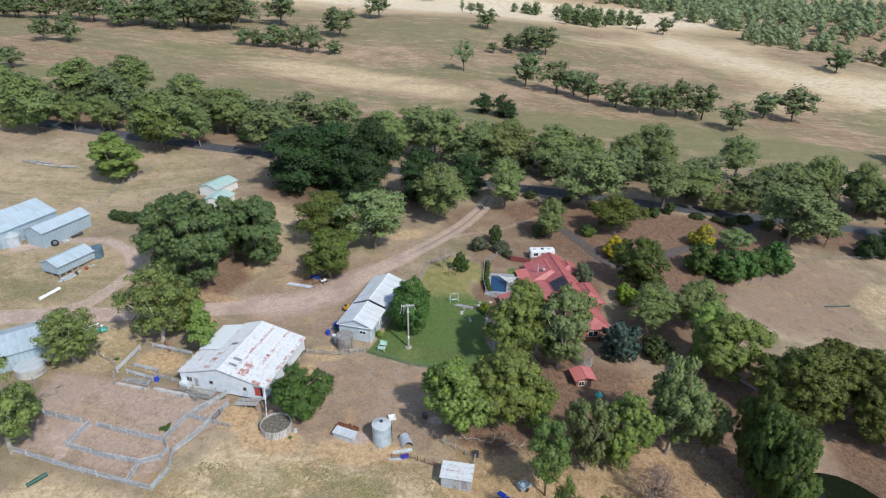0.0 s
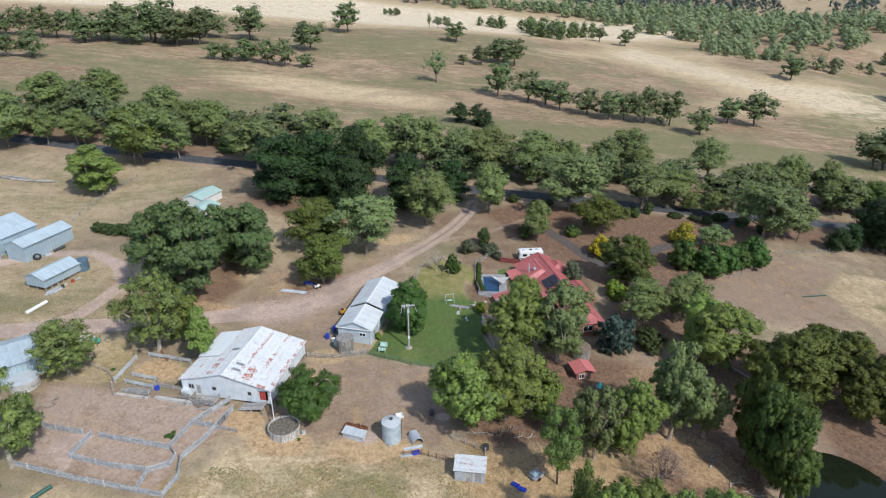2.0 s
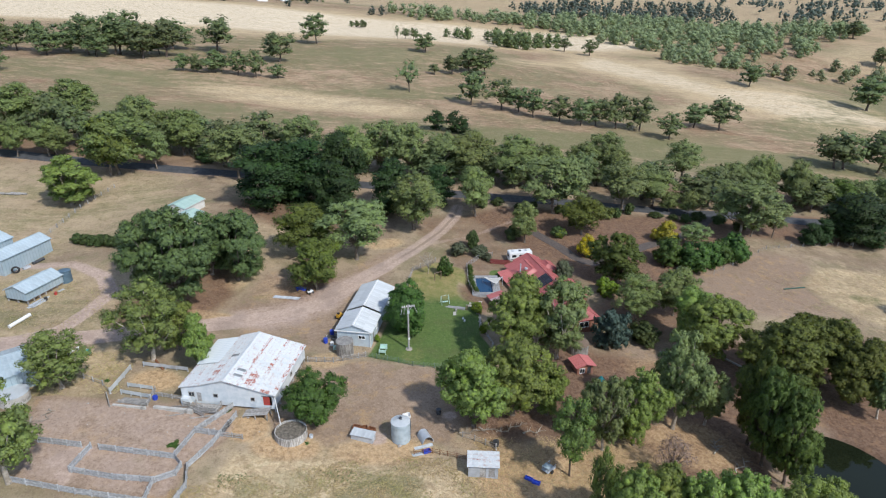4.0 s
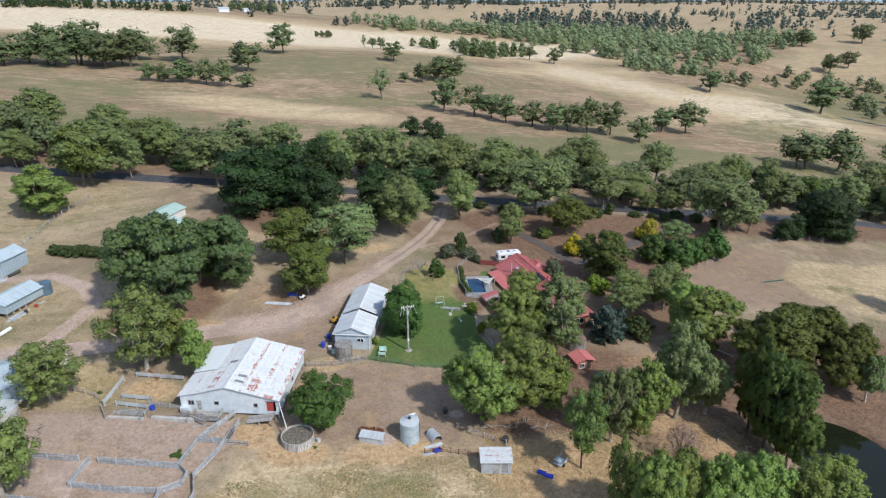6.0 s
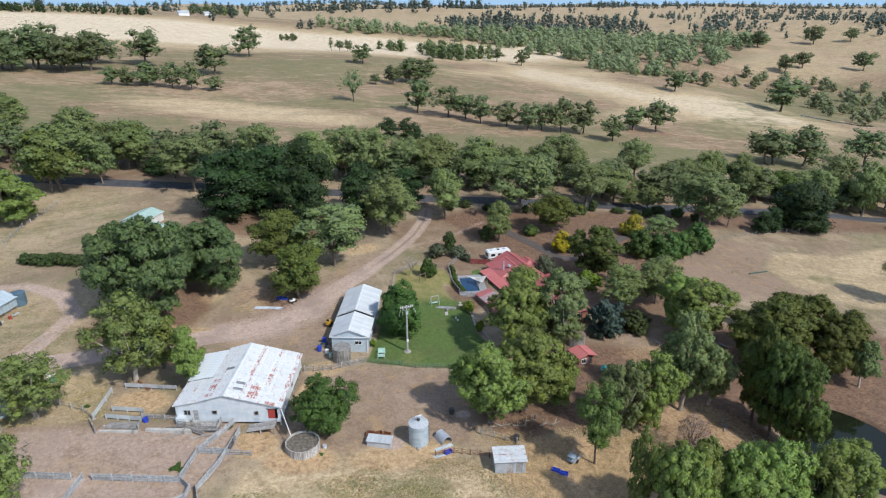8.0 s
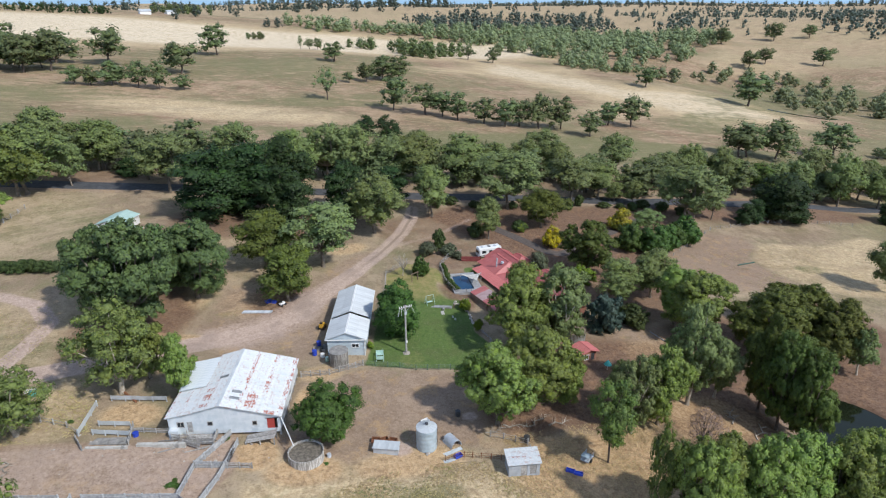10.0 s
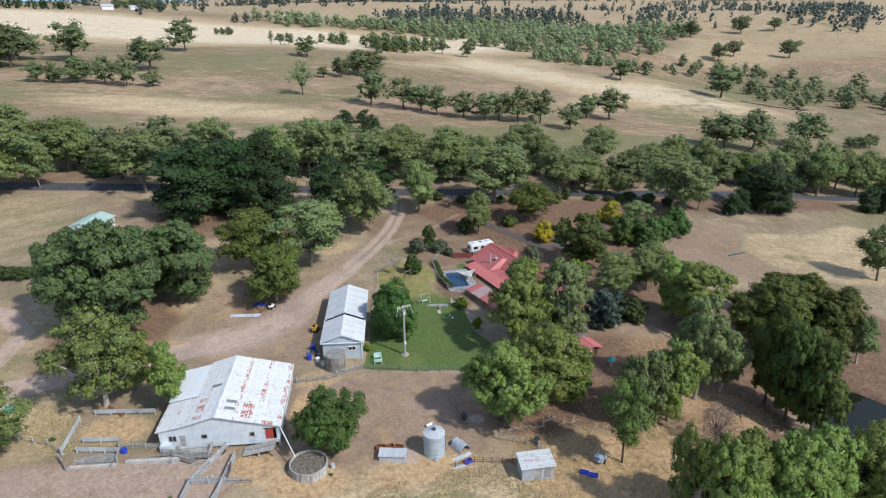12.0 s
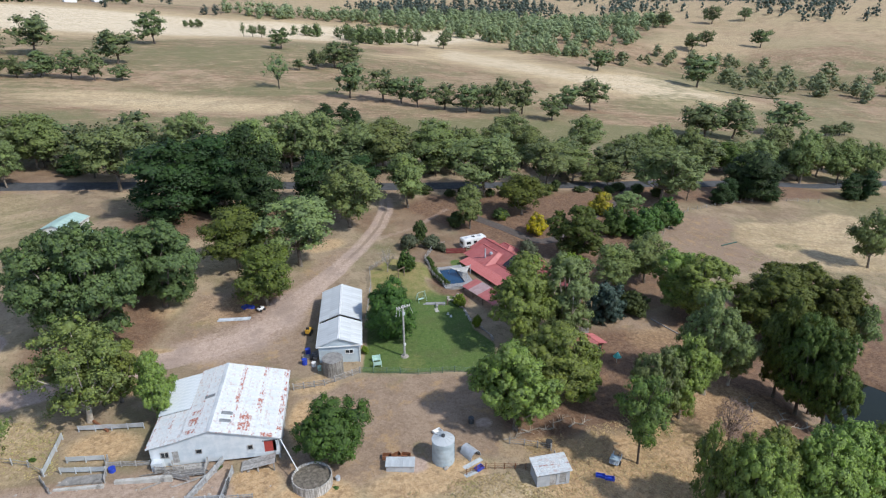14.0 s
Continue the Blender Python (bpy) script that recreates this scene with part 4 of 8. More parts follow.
TREE_LABEL = {
    "gum": ("spreading green eucalyptus tree with a rounded clumped crown", "tree"),
    "gumgrey": ("grey-green eucalyptus tree with a pale open-branched trunk", "tree"),
    "bluegum": ("dense dark blue-green eucalyptus tree beside the drive", "tree"),
    "opengum": ("open-crowned green eucalyptus tree with a pale trunk", "tree"),
    "deadgum": ("dying small gum with dry pinkish leaves", "tree"),
    "olive": ("olive-green eucalyptus tree with a dense domed crown", "tree"),
    "darkgum": ("tall dark green eucalyptus tree with a dense crown", "tree"),
    "slim": ("tall slim eucalyptus tree with a thin ragged crown", "tree"),
    "dark": ("very dark green dense cypress tree foliage down to ground", "tree"),
    "green": ("bright green leafy broad-crowned garden tree", "tree"),
    "yellow": ("bright yellow leafed rounded garden tree", "tree"),
    "yellowolive": ("golden conifer shrub with dull yellow foliage", "shrub"),
    "lime": ("lime-green rounded garden shrub on dry grass", "shrub"),
    "blue": ("blue-grey dense rounded tree beside the house", "tree"),
    "grey": ("grey-green rounded shrub beside the red-roofed house", "shrub"),
    "greyshrub": ("low grey-green native shrub in the garden bed", "shrub"),
    "darkshrub": ("dark green rounded garden shrub", "shrub"),
    "round": ("small clipped round green garden bush", "shrub"),
}
SHRUBS = {"yellow": "yellow", "yellowolive": "yellowolive", "lime": "lime", "blue": "blue", "grey": "greyshrub", "greyshrub": "greyshrub", "darkshrub": "darkshrub", "round": "lime", "green_low": "green"}
tree_rng = random.Random(11)


def plant(kind, x, y, h, w, group, grade=None, sink=0.0):
    if grade is None:
        grade = 0 if y < 104 else 1 if y < 240 else 2
    low = kind in SHRUBS or (kind == "green" and h < 8)
    if not low and w > 1.28 * h:
        # a wide canopy is two trees that stand together
        plant(kind, x - 0.25 * w, y + tree_rng.uniform(-2, 2), h * tree_rng.uniform(0.82, 1.0), 0.58 * w, group, grade, sink)
        return plant(kind, x + 0.25 * w, y + tree_rng.uniform(-2, 2), h, 0.58 * w, group, grade, sink)
    kind = "green" if kind == "green_tree" else kind
    if low:
        k = SHRUBS.get(kind, "green")
        trunk, crown = shrub_meshes(k, tree_rng.randrange(2))
        s = (w / 5.2, w / 5.2, h / 4.0)
    else:
        trunk, crown = tree_meshes(kind, grade, tree_rng.randrange(4 if grade < 2 else 3))
        s = (w / 12, w / 12, h / 14) if grade < 2 else (w / 10.4, w / 10.4, h / 14)
    ob = new("shrub" if TREE_LABEL[kind][1] == "shrub" else "tree")
    ob.matrix_world = Matrix.Translation((x, y, float(height(x, y)) - sink)) @ Matrix.Rotation(tree_rng.uniform(0, 6.28), 4, "Z") @ Matrix.Diagonal((*s, 1))
    for name, me in (("trunk", trunk), ("crown", crown)):
        new(name, me).parent = ob
    return tagged(ob, TREE_LABEL[kind][0], TREE_LABEL[kind][1], group)


for x, y, h, w in (
    (2.6, 77.1, 14.0, 11.5), (9.6, 79.6, 14.2, 13.5), (15.5, 79.3, 8.8, 6.6), (14.6, 96.3, 17.0, 13.5),
    (27.8, 71.8, 14.2, 8.6), (53.6, 95.9, 13.9, 13.9),
    (52, 100.5, 13.1, 9.5), (49.3, 110.8, 11.9, 19), (36.5, 47.8, 15.8, 9.5), (22.0, 52.2, 14.6, 8.2), (17.8, 50, 15.5, 7.8), (26.6, 49.0, 16.0, 9.5), (31.5, 49.4, 15.6, 9.0), (41.5, 48.2, 15.6, 9.6),
):
    plant("gum", x, y, h, w, "trees by the house")
for x, y, h, w in (
    (15.2, 65.6, 14.2, 7.4), (15.4, 54.1, 15.8, 4.4),
):
    plant("slim", x, y, h, w, "trees by the house")
for x, y, h, w in (
    (22.0, 95.6, 16.6, 12.6), (22.2, 70.7, 13.5, 7.1), (36.5, 75.7, 18.6, 10.5), (42.8, 76.6, 11.5, 7.3), (77.2, 78, 10.1, 6.4),
):
    plant("gumgrey", x, y, h, w, "trees by the house")
for x, y, h, w in (
    (63.5, 86.2, 14.7, 15.4), (76, 91.6, 12.3, 14), (75.4, 82.2, 13.6, 12),
):
    plant("olive", x, y, h, w, "trees by the house")
for x, y, h, w in (
    (48.0, 72.0, 18.5, 7.0), (47.8, 67.6, 18.0, 7.8), (49.6, 64.2, 17.5, 8.0), (51.6, 68.0, 17.5, 7.6),
):
    plant("darkgum", x, y, h, w, "trees by the house")
for x, y, h, w in (
    (46.1, 127, 13, 13.2),
):
    plant("darkgum", x, y, h, w, "trees by the house", 0)
for x, y, h, w in (
    (-6.6, 106.2, 12.2, 10.6),
):
    plant("green", x, y, h, w, "trees round the sheds", 0, 1.6)
for x, y, h, w in (
    (-43.8, 94.3, 11.3, 6.2), (-49.3, 100.8, 11.4, 7.8), (-95, 169.8, 13.6, 17.2),
):
    plant("gum", x, y, h, w, "trees round the sheds", 0)
for x, y, h, w in (
    (-53, 97.5, 16.0, 12.5), (-65.5, 90, 10.9, 11.1), (-64, 69.3, 16.5, 11.5), (-64.6, 75.7, 6.2, 5.2),
):
    plant("opengum", x, y, h, w, "trees round the sheds", 0)
for x, y, h, w in (
    (-53.6, 117.1, 21.0, 17.5), (-43.4, 127.4, 16.4, 14.6), (-59.7, 124, 17.1, 11), (-49.3, 128.9, 14.5, 13),
):
    plant("bluegum", x, y, h, w, "trees round the sheds", 0)
for x, y, h, w in (
    (-25.6, 123.9, 12.5, 12.0), (-29.2, 138.5, 14.0, 13.0),
):
    plant("olive", x, y, h, w, "trees round the sheds")
for x, y, h, w in (
    (-16.8, 137.8, 15.7, 17.0),
):
    plant("gumgrey", x, y, h, w, "trees round the sheds")
for x, y, h, w in (
    (-41, 167.8, 18.4, 21.5), (-31.6, 171.7, 18.9, 17.5), (-23.4, 161.3, 16.1, 14.5), (-22, 182, 18.5, 16.1), (-6.8, 168.2, 15.8, 12.9),
    (7.7, 176.1, 12.1, 10.3), (21, 267.2, 9.4, 15.4), (28.1, 262.2, 6.3, 7.4),
):
    plant("dark", x, y, h, w, "dark cypress trees")
for x, y, h, w in (
    (-53.7, 189.4, 16.6, 18.2), (-35.8, 208.2, 15.8, 13.5), (-8, 198, 18.2, 15.7), (0.2, 197, 18.2, 16.8), (11, 194, 16.3, 14.9),
    (42.6, 169.9, 17.9, 19.9), (77.6, 220.6, 14.2, 14.5), (101.9, 205.6, 15.3, 17.2), (66.6, 174.9, 15.1, 18.3),
):
    plant("gumgrey", x, y, h, w, "roadside trees")
for x, y, h, w in (
    (-19, 195.2, 17.3, 16.3), (20.2, 197, 16.7, 21), (36.1, 194, 16.9, 21.1), (-1.2, 156.3, 16, 16.5), (18, 167.8, 15.5, 12.5),
    (47.9, 195.8, 13.5, 13.7), (64.3, 205.5, 13.2, 14.5), (73, 199.8, 13.5, 14.3), (29, 150.5, 11.8, 9.6), (78.8, 178.8, 12, 15.1),
    (106.1, 190.2, 10.7, 12.2),
):
    plant("gum", x, y, h, w, "roadside trees")
for x, y, h, w in (
    (46.6, 154.9, 11.5, 14.6),
):
    plant("olive", x, y, h, w, "roadside trees")
for x, y, h, w in (
    (96.5, 156.5, 18.0, 20.0),
):
    plant("gumgrey", x, y, h, w, "roadside trees")
for x, y, h, w in (
    (105, 156.5, 11, 14.1), (113.3, 188.9, 12.3, 14.3), (160, 181.5, 15.2, 19.9), (181.3, 189.7, 19.6, 15.5), (78, 149.6, 6.9, 8.2),
):
    plant("gumgrey", x, y, h, w, "roadside trees")
for x, y, h, w in (
    (128.6, 188.6, 16.6, 24.9), (213.2, 249.7, 20.3, 32.8), (200.2, 250, 15.9, 16.5), (139.2, 183.5, 12.7, 15.4), (182.2, 176.3, 21.4, 15.8),
    (266.5, 254.4, 20.1, 22), (85.1, 173.1, 8.2, 11.1), (122.3, 107.3, 16, 11.6), (311.3, 258.1, 8.1, 22.9), (214.2, 196.4, 14.8, 19.7),
    (208, 173.6, 18.3, 24.9),
):
    plant("gum", x, y, h, w, "roadside trees")
for x, y, h, w in (
    (120.9, 155.4, 8, 11.6), (136.3, 155.8, 10.5, 14.6), (134.8, 156.7, 16.2, 17.7), (190.6, 159, 11.3, 14.6),
):
    plant("dark", x, y, h, w, "roadside trees")
for x, y, h, w in (
    (-89.7, 191.4, 18.8, 21.1), (-76.8, 213.7, 14.4, 19.2), (-75.3, 210.7, 15.2, 16.6), (-117.9, 235.8, 17.2, 19.3), (-134.8, 230, 15.8, 19.8),
    (-134.1, 199.5, 18.3, 19.4), (-119.4, 203, 12.1, 17.9), (-184.5, 269.3, 9.4, 12), (-154.8, 219, 14.8, 14), (-113, 205.2, 9.6, 11.4),
    (-140.6, 197.8, 9.5, 9.2),
):
    plant("gum", x, y, h, w, "roadside trees")
for x, y, h, w in (
    (-90.9, 219.2, 16.7, 14.8), (-79.9, 196.2, 12.1, 9.2), (-89.7, 216.2, 17.2, 14.9),
):
    plant("gumgrey", x, y, h, w, "roadside trees")
for x, y, h, w in (
    (-91.7, 190.5, 17.5, 17),
):
    plant("olive", x, y, h, w, "roadside trees")
for x, y, h, w in (
    (-65.8, 204.3, 5.9, 6.7),
):
    plant("dark", x, y, h, w, "roadside trees")
for x, y, h, w in (
    (-108.7, 431.7, 22.5, 24.1), (-66.6, 407.8, 18.1, 19.9), (-49.1, 489, 21.5, 18.6), (30.1, 397.4, 6.9, 7.1), (41.7, 400.6, 12.2, 10.8),
    (54.1, 407.8, 16.4, 16.6), (64.4, 408.1, 16.8, 15.6), (70.7, 303.9, 14.8, 11), (110.7, 293, 17.7, 14.5), (123.5, 293.5, 16.7, 14.1),
    (174.8, 307.1, 18, 17.7),
):
    plant("gum", x, y, h, w, "paddock trees")
for x, y, h, w in (
    (10.6, 347.4, 18.1, 13.1),
):
    plant("slim", x, y, h, w, "paddock trees")
for x, y, h, w in (
    (41.9, 324.7, 18.1, 14.4), (56.9, 316.8, 16, 17.2), (65.2, 313.1, 13.7, 12.4), (83.1, 299.1, 13.1, 13.8), (92.5, 293.8, 14.1, 12.9),
    (100.9, 295.6, 13.4, 12.2), (132.9, 279.4, 13.2, 12.8), (161.2, 309.3, 13.3, 14.1),
):
    plant("gumgrey", x, y, h, w, "paddock trees")
for x, y, h, w in (
    (265, 428.1, 15.8, 16.4), (337.7, 397.5, 25.4, 27.6), (185.5, 551, 14.3, 13.4), (-78.8, 361.3, 15, 20), (-62.3, 361.7, 7.9, 9.8),
):
    plant("gumgrey", x, y, h, w, "paddock trees")
for x, y, h, w in (
    (30.7, 466.8, 13.4, 14.8), (25.3, 555.9, 9.7, 13.5), (168.8, 572.5, 12.6, 12.7), (503.8, 585.4, 19.3, 21.4), (536.2, 596.5, 17.9, 17.5),
    (599.4, 576.8, 20.3, 21.8), (686.5, 745.9, 25.6, 24.8), (564.5, 706.5, 20.3, 24.4), (738.6, 736.1, 19.9, 18.6), (378.4, 546.6, 10.6, 10),
):
    plant("gum", x, y, h, w, "paddock trees")
for x, y, h, w in (
    (14.7, 554.1, 11, 6.7),
):
    plant("slim", x, y, h, w, "paddock trees")
for x, y, h, w in (
    (-102.9, 364.1, 12.3, 25.5), (-19.2, 661.8, 8, 16.9),
):
    plant("olive", x, y, h, w, "paddock trees")
for x, y, h, w in (
    (-173.4, 393, 22.6, 18.5), (-159.8, 397.5, 25.1, 18.9), (-163, 437.1, 21.4, 17.3), (-132.1, 400.5, 22.5, 22.6), (-199.9, 330.9, 14, 21.7),
    (-166.7, 386.7, 14.8, 13.4), (-158.2, 399.7, 20.3, 24.2), (-185.4, 399.6, 16.8, 20.7), (-143.5, 407.2, 13.3, 21.2), (-206.5, 394.1, 17.5, 23.8),
    (-227.8, 396.1, 17.5, 23.9), (-249.9, 393.8, 13.3, 23.7), (-264.4, 392.8, 12.7, 20.3), (-136.2, 429.7, 19, 22.3), (-273.1, 415.2, 14.9, 24.9),
):
    plant("gum", x, y, h, w, "hillside tree belt")
for x, y, h, w in (
    (-142.4, 390.6, 20.3, 18.8), (-191.4, 383.2, 13.4, 16.6),
):
    plant("gumgrey", x, y, h, w, "hillside tree belt")
for x, y, h, w in (
    (44.3, 142.4, 5.5, 6.7),
):
    plant("yellow", x, y, h, w, "garden shrubs")
for x, y, h, w in (
    (70.5, 151, 6.6, 7.6),
):
    plant("yellowolive", x, y, h, w, "garden shrubs")
for x, y, h, w in (
    (85.8, 141.8, 7.9, 9.6), (70.6, 134.8, 7.9, 9.6), (64.5, 137.5, 7.9, 8.5), (76.0, 137.4, 7.2, 7.5), (80.6, 139.6, 6.4, 7.5), (4.2, 129.5, 4.8, 4),
):
    plant("green", x, y, h, w, "garden shrubs")
for x, y, h, w in (
    (41.8, 121.1, 4, 6.2), (40, 153.5, 2.7, 3.8),
):
    plant("lime", x, y, h, w, "garden shrubs")
for x, y, h, w in (
    (32.8, 127.1, 5.8, 5.5),
):
    plant("grey", x, y, h, w, "garden shrubs")
for x, y, h, w in (
    (13.7, 146.4, 5.1, 4.2), (42.4, 101.1, 4.6, 7.3), (26.1, 152.8, 4.2, 5.6), (39.2, 153.6, 3.4, 4.5),
):
    plant("darkshrub", x, y, h, w, "garden shrubs")
for x, y, h, w in (
    (9.2, 141.5, 3.7, 5.2), (14.7, 141.7, 3, 5.1), (16.4, 139.5, 1.9, 3.4),
):
    plant("greyshrub", x, y, h, w, "garden shrubs")
for x, y, h, w in (
    (9.1, 103.6, 2.6, 2.2), (9, 111.6, 2.5, 2.8), (-12.5, 102.2, 1.5, 1.5),
):
    plant("round", x, y, h, w, "garden shrubs")
for x, y, h, w in (
    (34.3, 99.9, 8.1, 7.8),
):
    plant("blue", x, y, h, w, "garden shrubs")

plant("deadgum", 31.0, 65.0, 7.5, 6.5, "trees by the house", 0)

for kind, x, y, h, w in (("darkgum", 195, 187, 15.5, 14), ("gumgrey", 204, 186, 16, 15), ("gum", 225, 188, 16, 15), ("gum", 171, 186, 13, 13.5), ("darkgum", 150, 183, 12.5, 13.5), ("olive", 187, 181, 12, 13)):
    plant(kind, x, y, h, w, "roadside trees")

rng_fill = random.Random(5)
for k in range(46):
    # the closed belt along the far side of the road
    x = -62 + 250 * k / 45 + rng_fill.uniform(-2.5, 2.5)
    road_y = float(np.interp(x, [p[0] for p in ROAD], [p[1] for p in ROAD]))
    y = road_y + rng_fill.uniform(6, 22)
    plant(rng_fill.choice(("gum", "gumgrey", "gum", "olive")), x, y, rng_fill.uniform(7, 13.5), rng_fill.uniform(9, 14), "roadside trees", 2)
for k in range(16):
    x = 22 + 5.2 * k + rng_fill.uniform(-2, 2)
    plant("darkshrub", x, float(np.interp(x, [p[0] for p in ROAD], [p[1] for p in ROAD])) - rng_fill.uniform(5, 12), rng_fill.uniform(1.8, 3.6), rng_fill.uniform(3, 5.5), "roadside shrubs")
for k in range(14):
    x = -150 + 7.5 * k + rng_fill.uniform(-3, 3)
    road_y = float(np.interp(x, [p[0] for p in ROAD], [p[1] for p in ROAD]))
    plant(rng_fill.choice(("gum", "gumgrey", "gum")), x, road_y + rng_fill.uniform(5, 25), rng_fill.uniform(9, 15), rng_fill.uniform(11, 16), "roadside trees", 2)
for k in range(7):
    plant("darkshrub", -84.6 + 12.1 * k / 6, 146.2 - 4.5 * k / 6, rng_fill.uniform(2.2, 2.9), rng_fill.uniform(3.6, 4.6), "hedge by the sheds")


# ---- far woods, too many to count ----
def far_tree(seed, lobes, clumps, leaves):
    rng = np.random.default_rng(seed)
    v, f, bent, _ = crown_of(rng, 14.0, 12.0, CROWN["far"], lobes, clumps, leaves, 1.2, False)
    return fitted(v, 14.0, 12.0)[0], f, np.array(bent)


FAR_TREES = [far_tree(90 + k, 8, 6, 4) for k in range(5)]
TINY_TREES = [far_tree(70 + k, 4, 3, 4) for k in range(5)]


def woods(name, label, shape, spacing, seed, mat, size=(0.8, 1.3), thin=0.0, stock=FAR_TREES):
    rng = random.Random(seed)
    xs, ys = [p[0] for p in shape], [p[1] for p in shape]
    verts, faces, normals, at = [], [], [], 0
    x = min(xs)
    while x < max(xs):
        y = min(ys)
        while y < max(ys):
            px, py = x + rng.uniform(-1.1, 1.1) * spacing, y + rng.uniform(-1.1, 1.1) * spacing
            clear = 0.5 + 0.5 * math.sin(px / 97 + seed) * math.sin(py / 71 + 2 * seed)
            if rng.random() > thin + (0.5 * clear if thin > 0.3 else 0.15 * clear) and float(inside(np.array([px]), np.array([py]), shape, 0.01)[0]) > 0.5:
                v, f, bent = stock[rng.randrange(5)]
                s, w = rng.uniform(*size), rng.uniform(0.85, 1.25)
                a = rng.uniform(0, 6.28)
                q = np.stack([(v[:, 0] * math.cos(a) - v[:, 1] * math.sin(a)) * s * w + px, (v[:, 0] * math.sin(a) + v[:, 1] * math.cos(a)) * s * w + py, v[:, 2] * s + float(height(px, py)) - 0.8], 1)
                verts.append(q)
                normals.append(np.stack([bent[:, 0] * math.cos(a) - bent[:, 1] * math.sin(a), bent[:, 0] * math.sin(a) + bent[:, 1] * math.cos(a), bent[:, 2]], 1))
                faces += [tuple(i + at for i in g) for g in f]
                at += len(v)
            y += spacing
        x += spacing
    me = mesh_of(name, [tuple(v) for v in np.concatenate(verts).tolist()], faces, mat, normals=np.concatenate(normals).tolist())
    return tagged(new(name, me), label, "woods", kind="stuff")


# all but the windbreak wear leaf colours with haze mixed in
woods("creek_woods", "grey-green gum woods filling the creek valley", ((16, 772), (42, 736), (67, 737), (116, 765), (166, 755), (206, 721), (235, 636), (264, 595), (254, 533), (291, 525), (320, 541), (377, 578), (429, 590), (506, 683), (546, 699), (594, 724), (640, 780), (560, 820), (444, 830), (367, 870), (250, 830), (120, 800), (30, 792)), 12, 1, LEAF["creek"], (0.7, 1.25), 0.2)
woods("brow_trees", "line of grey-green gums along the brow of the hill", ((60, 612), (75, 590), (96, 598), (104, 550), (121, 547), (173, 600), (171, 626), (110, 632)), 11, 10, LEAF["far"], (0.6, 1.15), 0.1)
woods("creek_trees", "scattered grey-green gums along the lower creek", ((356, 536), (373, 561), (449, 576), (507, 555), (541, 519), (520, 455), (563, 446), (620, 400), (470, 345), (432, 342), (405, 360), (371, 374), (395, 420), (430, 476), (390, 515)), 15, 2, LEAF["creek"], (0.55, 1.25), 0.34)
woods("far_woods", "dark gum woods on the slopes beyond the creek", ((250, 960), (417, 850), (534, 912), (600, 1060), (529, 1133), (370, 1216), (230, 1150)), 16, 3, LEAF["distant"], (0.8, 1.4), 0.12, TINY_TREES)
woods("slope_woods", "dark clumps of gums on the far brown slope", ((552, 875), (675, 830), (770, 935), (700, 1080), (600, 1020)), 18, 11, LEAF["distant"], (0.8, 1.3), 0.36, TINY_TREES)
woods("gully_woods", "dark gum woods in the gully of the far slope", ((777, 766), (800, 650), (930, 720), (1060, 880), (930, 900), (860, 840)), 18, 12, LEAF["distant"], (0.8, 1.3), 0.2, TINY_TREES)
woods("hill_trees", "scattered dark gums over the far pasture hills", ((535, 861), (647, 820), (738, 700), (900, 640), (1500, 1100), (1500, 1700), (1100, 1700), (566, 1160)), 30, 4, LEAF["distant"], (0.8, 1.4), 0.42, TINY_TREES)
woods("valley_woods", "dark gum woods tinted with blue haze beyond the pale hill", ((20, 1500), (180, 1250), (420, 1400), (700, 1900), (500, 2300), (60, 2300)), 40, 13, LEAF["distant"], (1.2, 1.9), 0.3, TINY_TREES)
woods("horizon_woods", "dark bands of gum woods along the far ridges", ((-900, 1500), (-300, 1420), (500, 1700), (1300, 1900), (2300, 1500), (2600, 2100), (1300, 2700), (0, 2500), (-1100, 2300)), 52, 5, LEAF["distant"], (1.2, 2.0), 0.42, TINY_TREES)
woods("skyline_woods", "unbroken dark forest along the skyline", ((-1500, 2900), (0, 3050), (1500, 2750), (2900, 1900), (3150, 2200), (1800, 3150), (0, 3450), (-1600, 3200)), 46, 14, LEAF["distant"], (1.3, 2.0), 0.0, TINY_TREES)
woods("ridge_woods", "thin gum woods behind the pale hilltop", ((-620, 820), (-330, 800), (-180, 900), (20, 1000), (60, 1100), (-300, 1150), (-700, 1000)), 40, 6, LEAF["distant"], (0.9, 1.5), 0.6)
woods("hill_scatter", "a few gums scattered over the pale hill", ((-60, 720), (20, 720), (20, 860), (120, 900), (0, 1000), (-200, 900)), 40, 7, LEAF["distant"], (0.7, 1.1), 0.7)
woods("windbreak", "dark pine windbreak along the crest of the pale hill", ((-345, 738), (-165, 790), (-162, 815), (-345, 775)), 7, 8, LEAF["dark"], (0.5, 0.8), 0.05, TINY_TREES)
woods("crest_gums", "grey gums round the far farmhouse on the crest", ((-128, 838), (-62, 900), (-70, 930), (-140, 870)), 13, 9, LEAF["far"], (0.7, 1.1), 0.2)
tagged(strip("creek_water", ((398, 372), (388, 368), (378, 372), (366, 380), (352, 392)), 2.2, 0.25, POND_WATER), "still pool of the creek between gums", "creek", kind="structure")


# ---- building kit ----
def part(name, bm, mat, parent, label="", smooth_it=False):
    me = bpy.data.meshes.new(name)
    bm.normal_update()
    bm.to_mesh(me)
    bm.free()
    me.materials.append(mat)
    if smooth_it:
        me.polygons.foreach_set("use_smooth", np.ones(len(me.polygons), bool))
    ob = new(name, me)
    ob.parent = parent
    return tagged(ob, label)


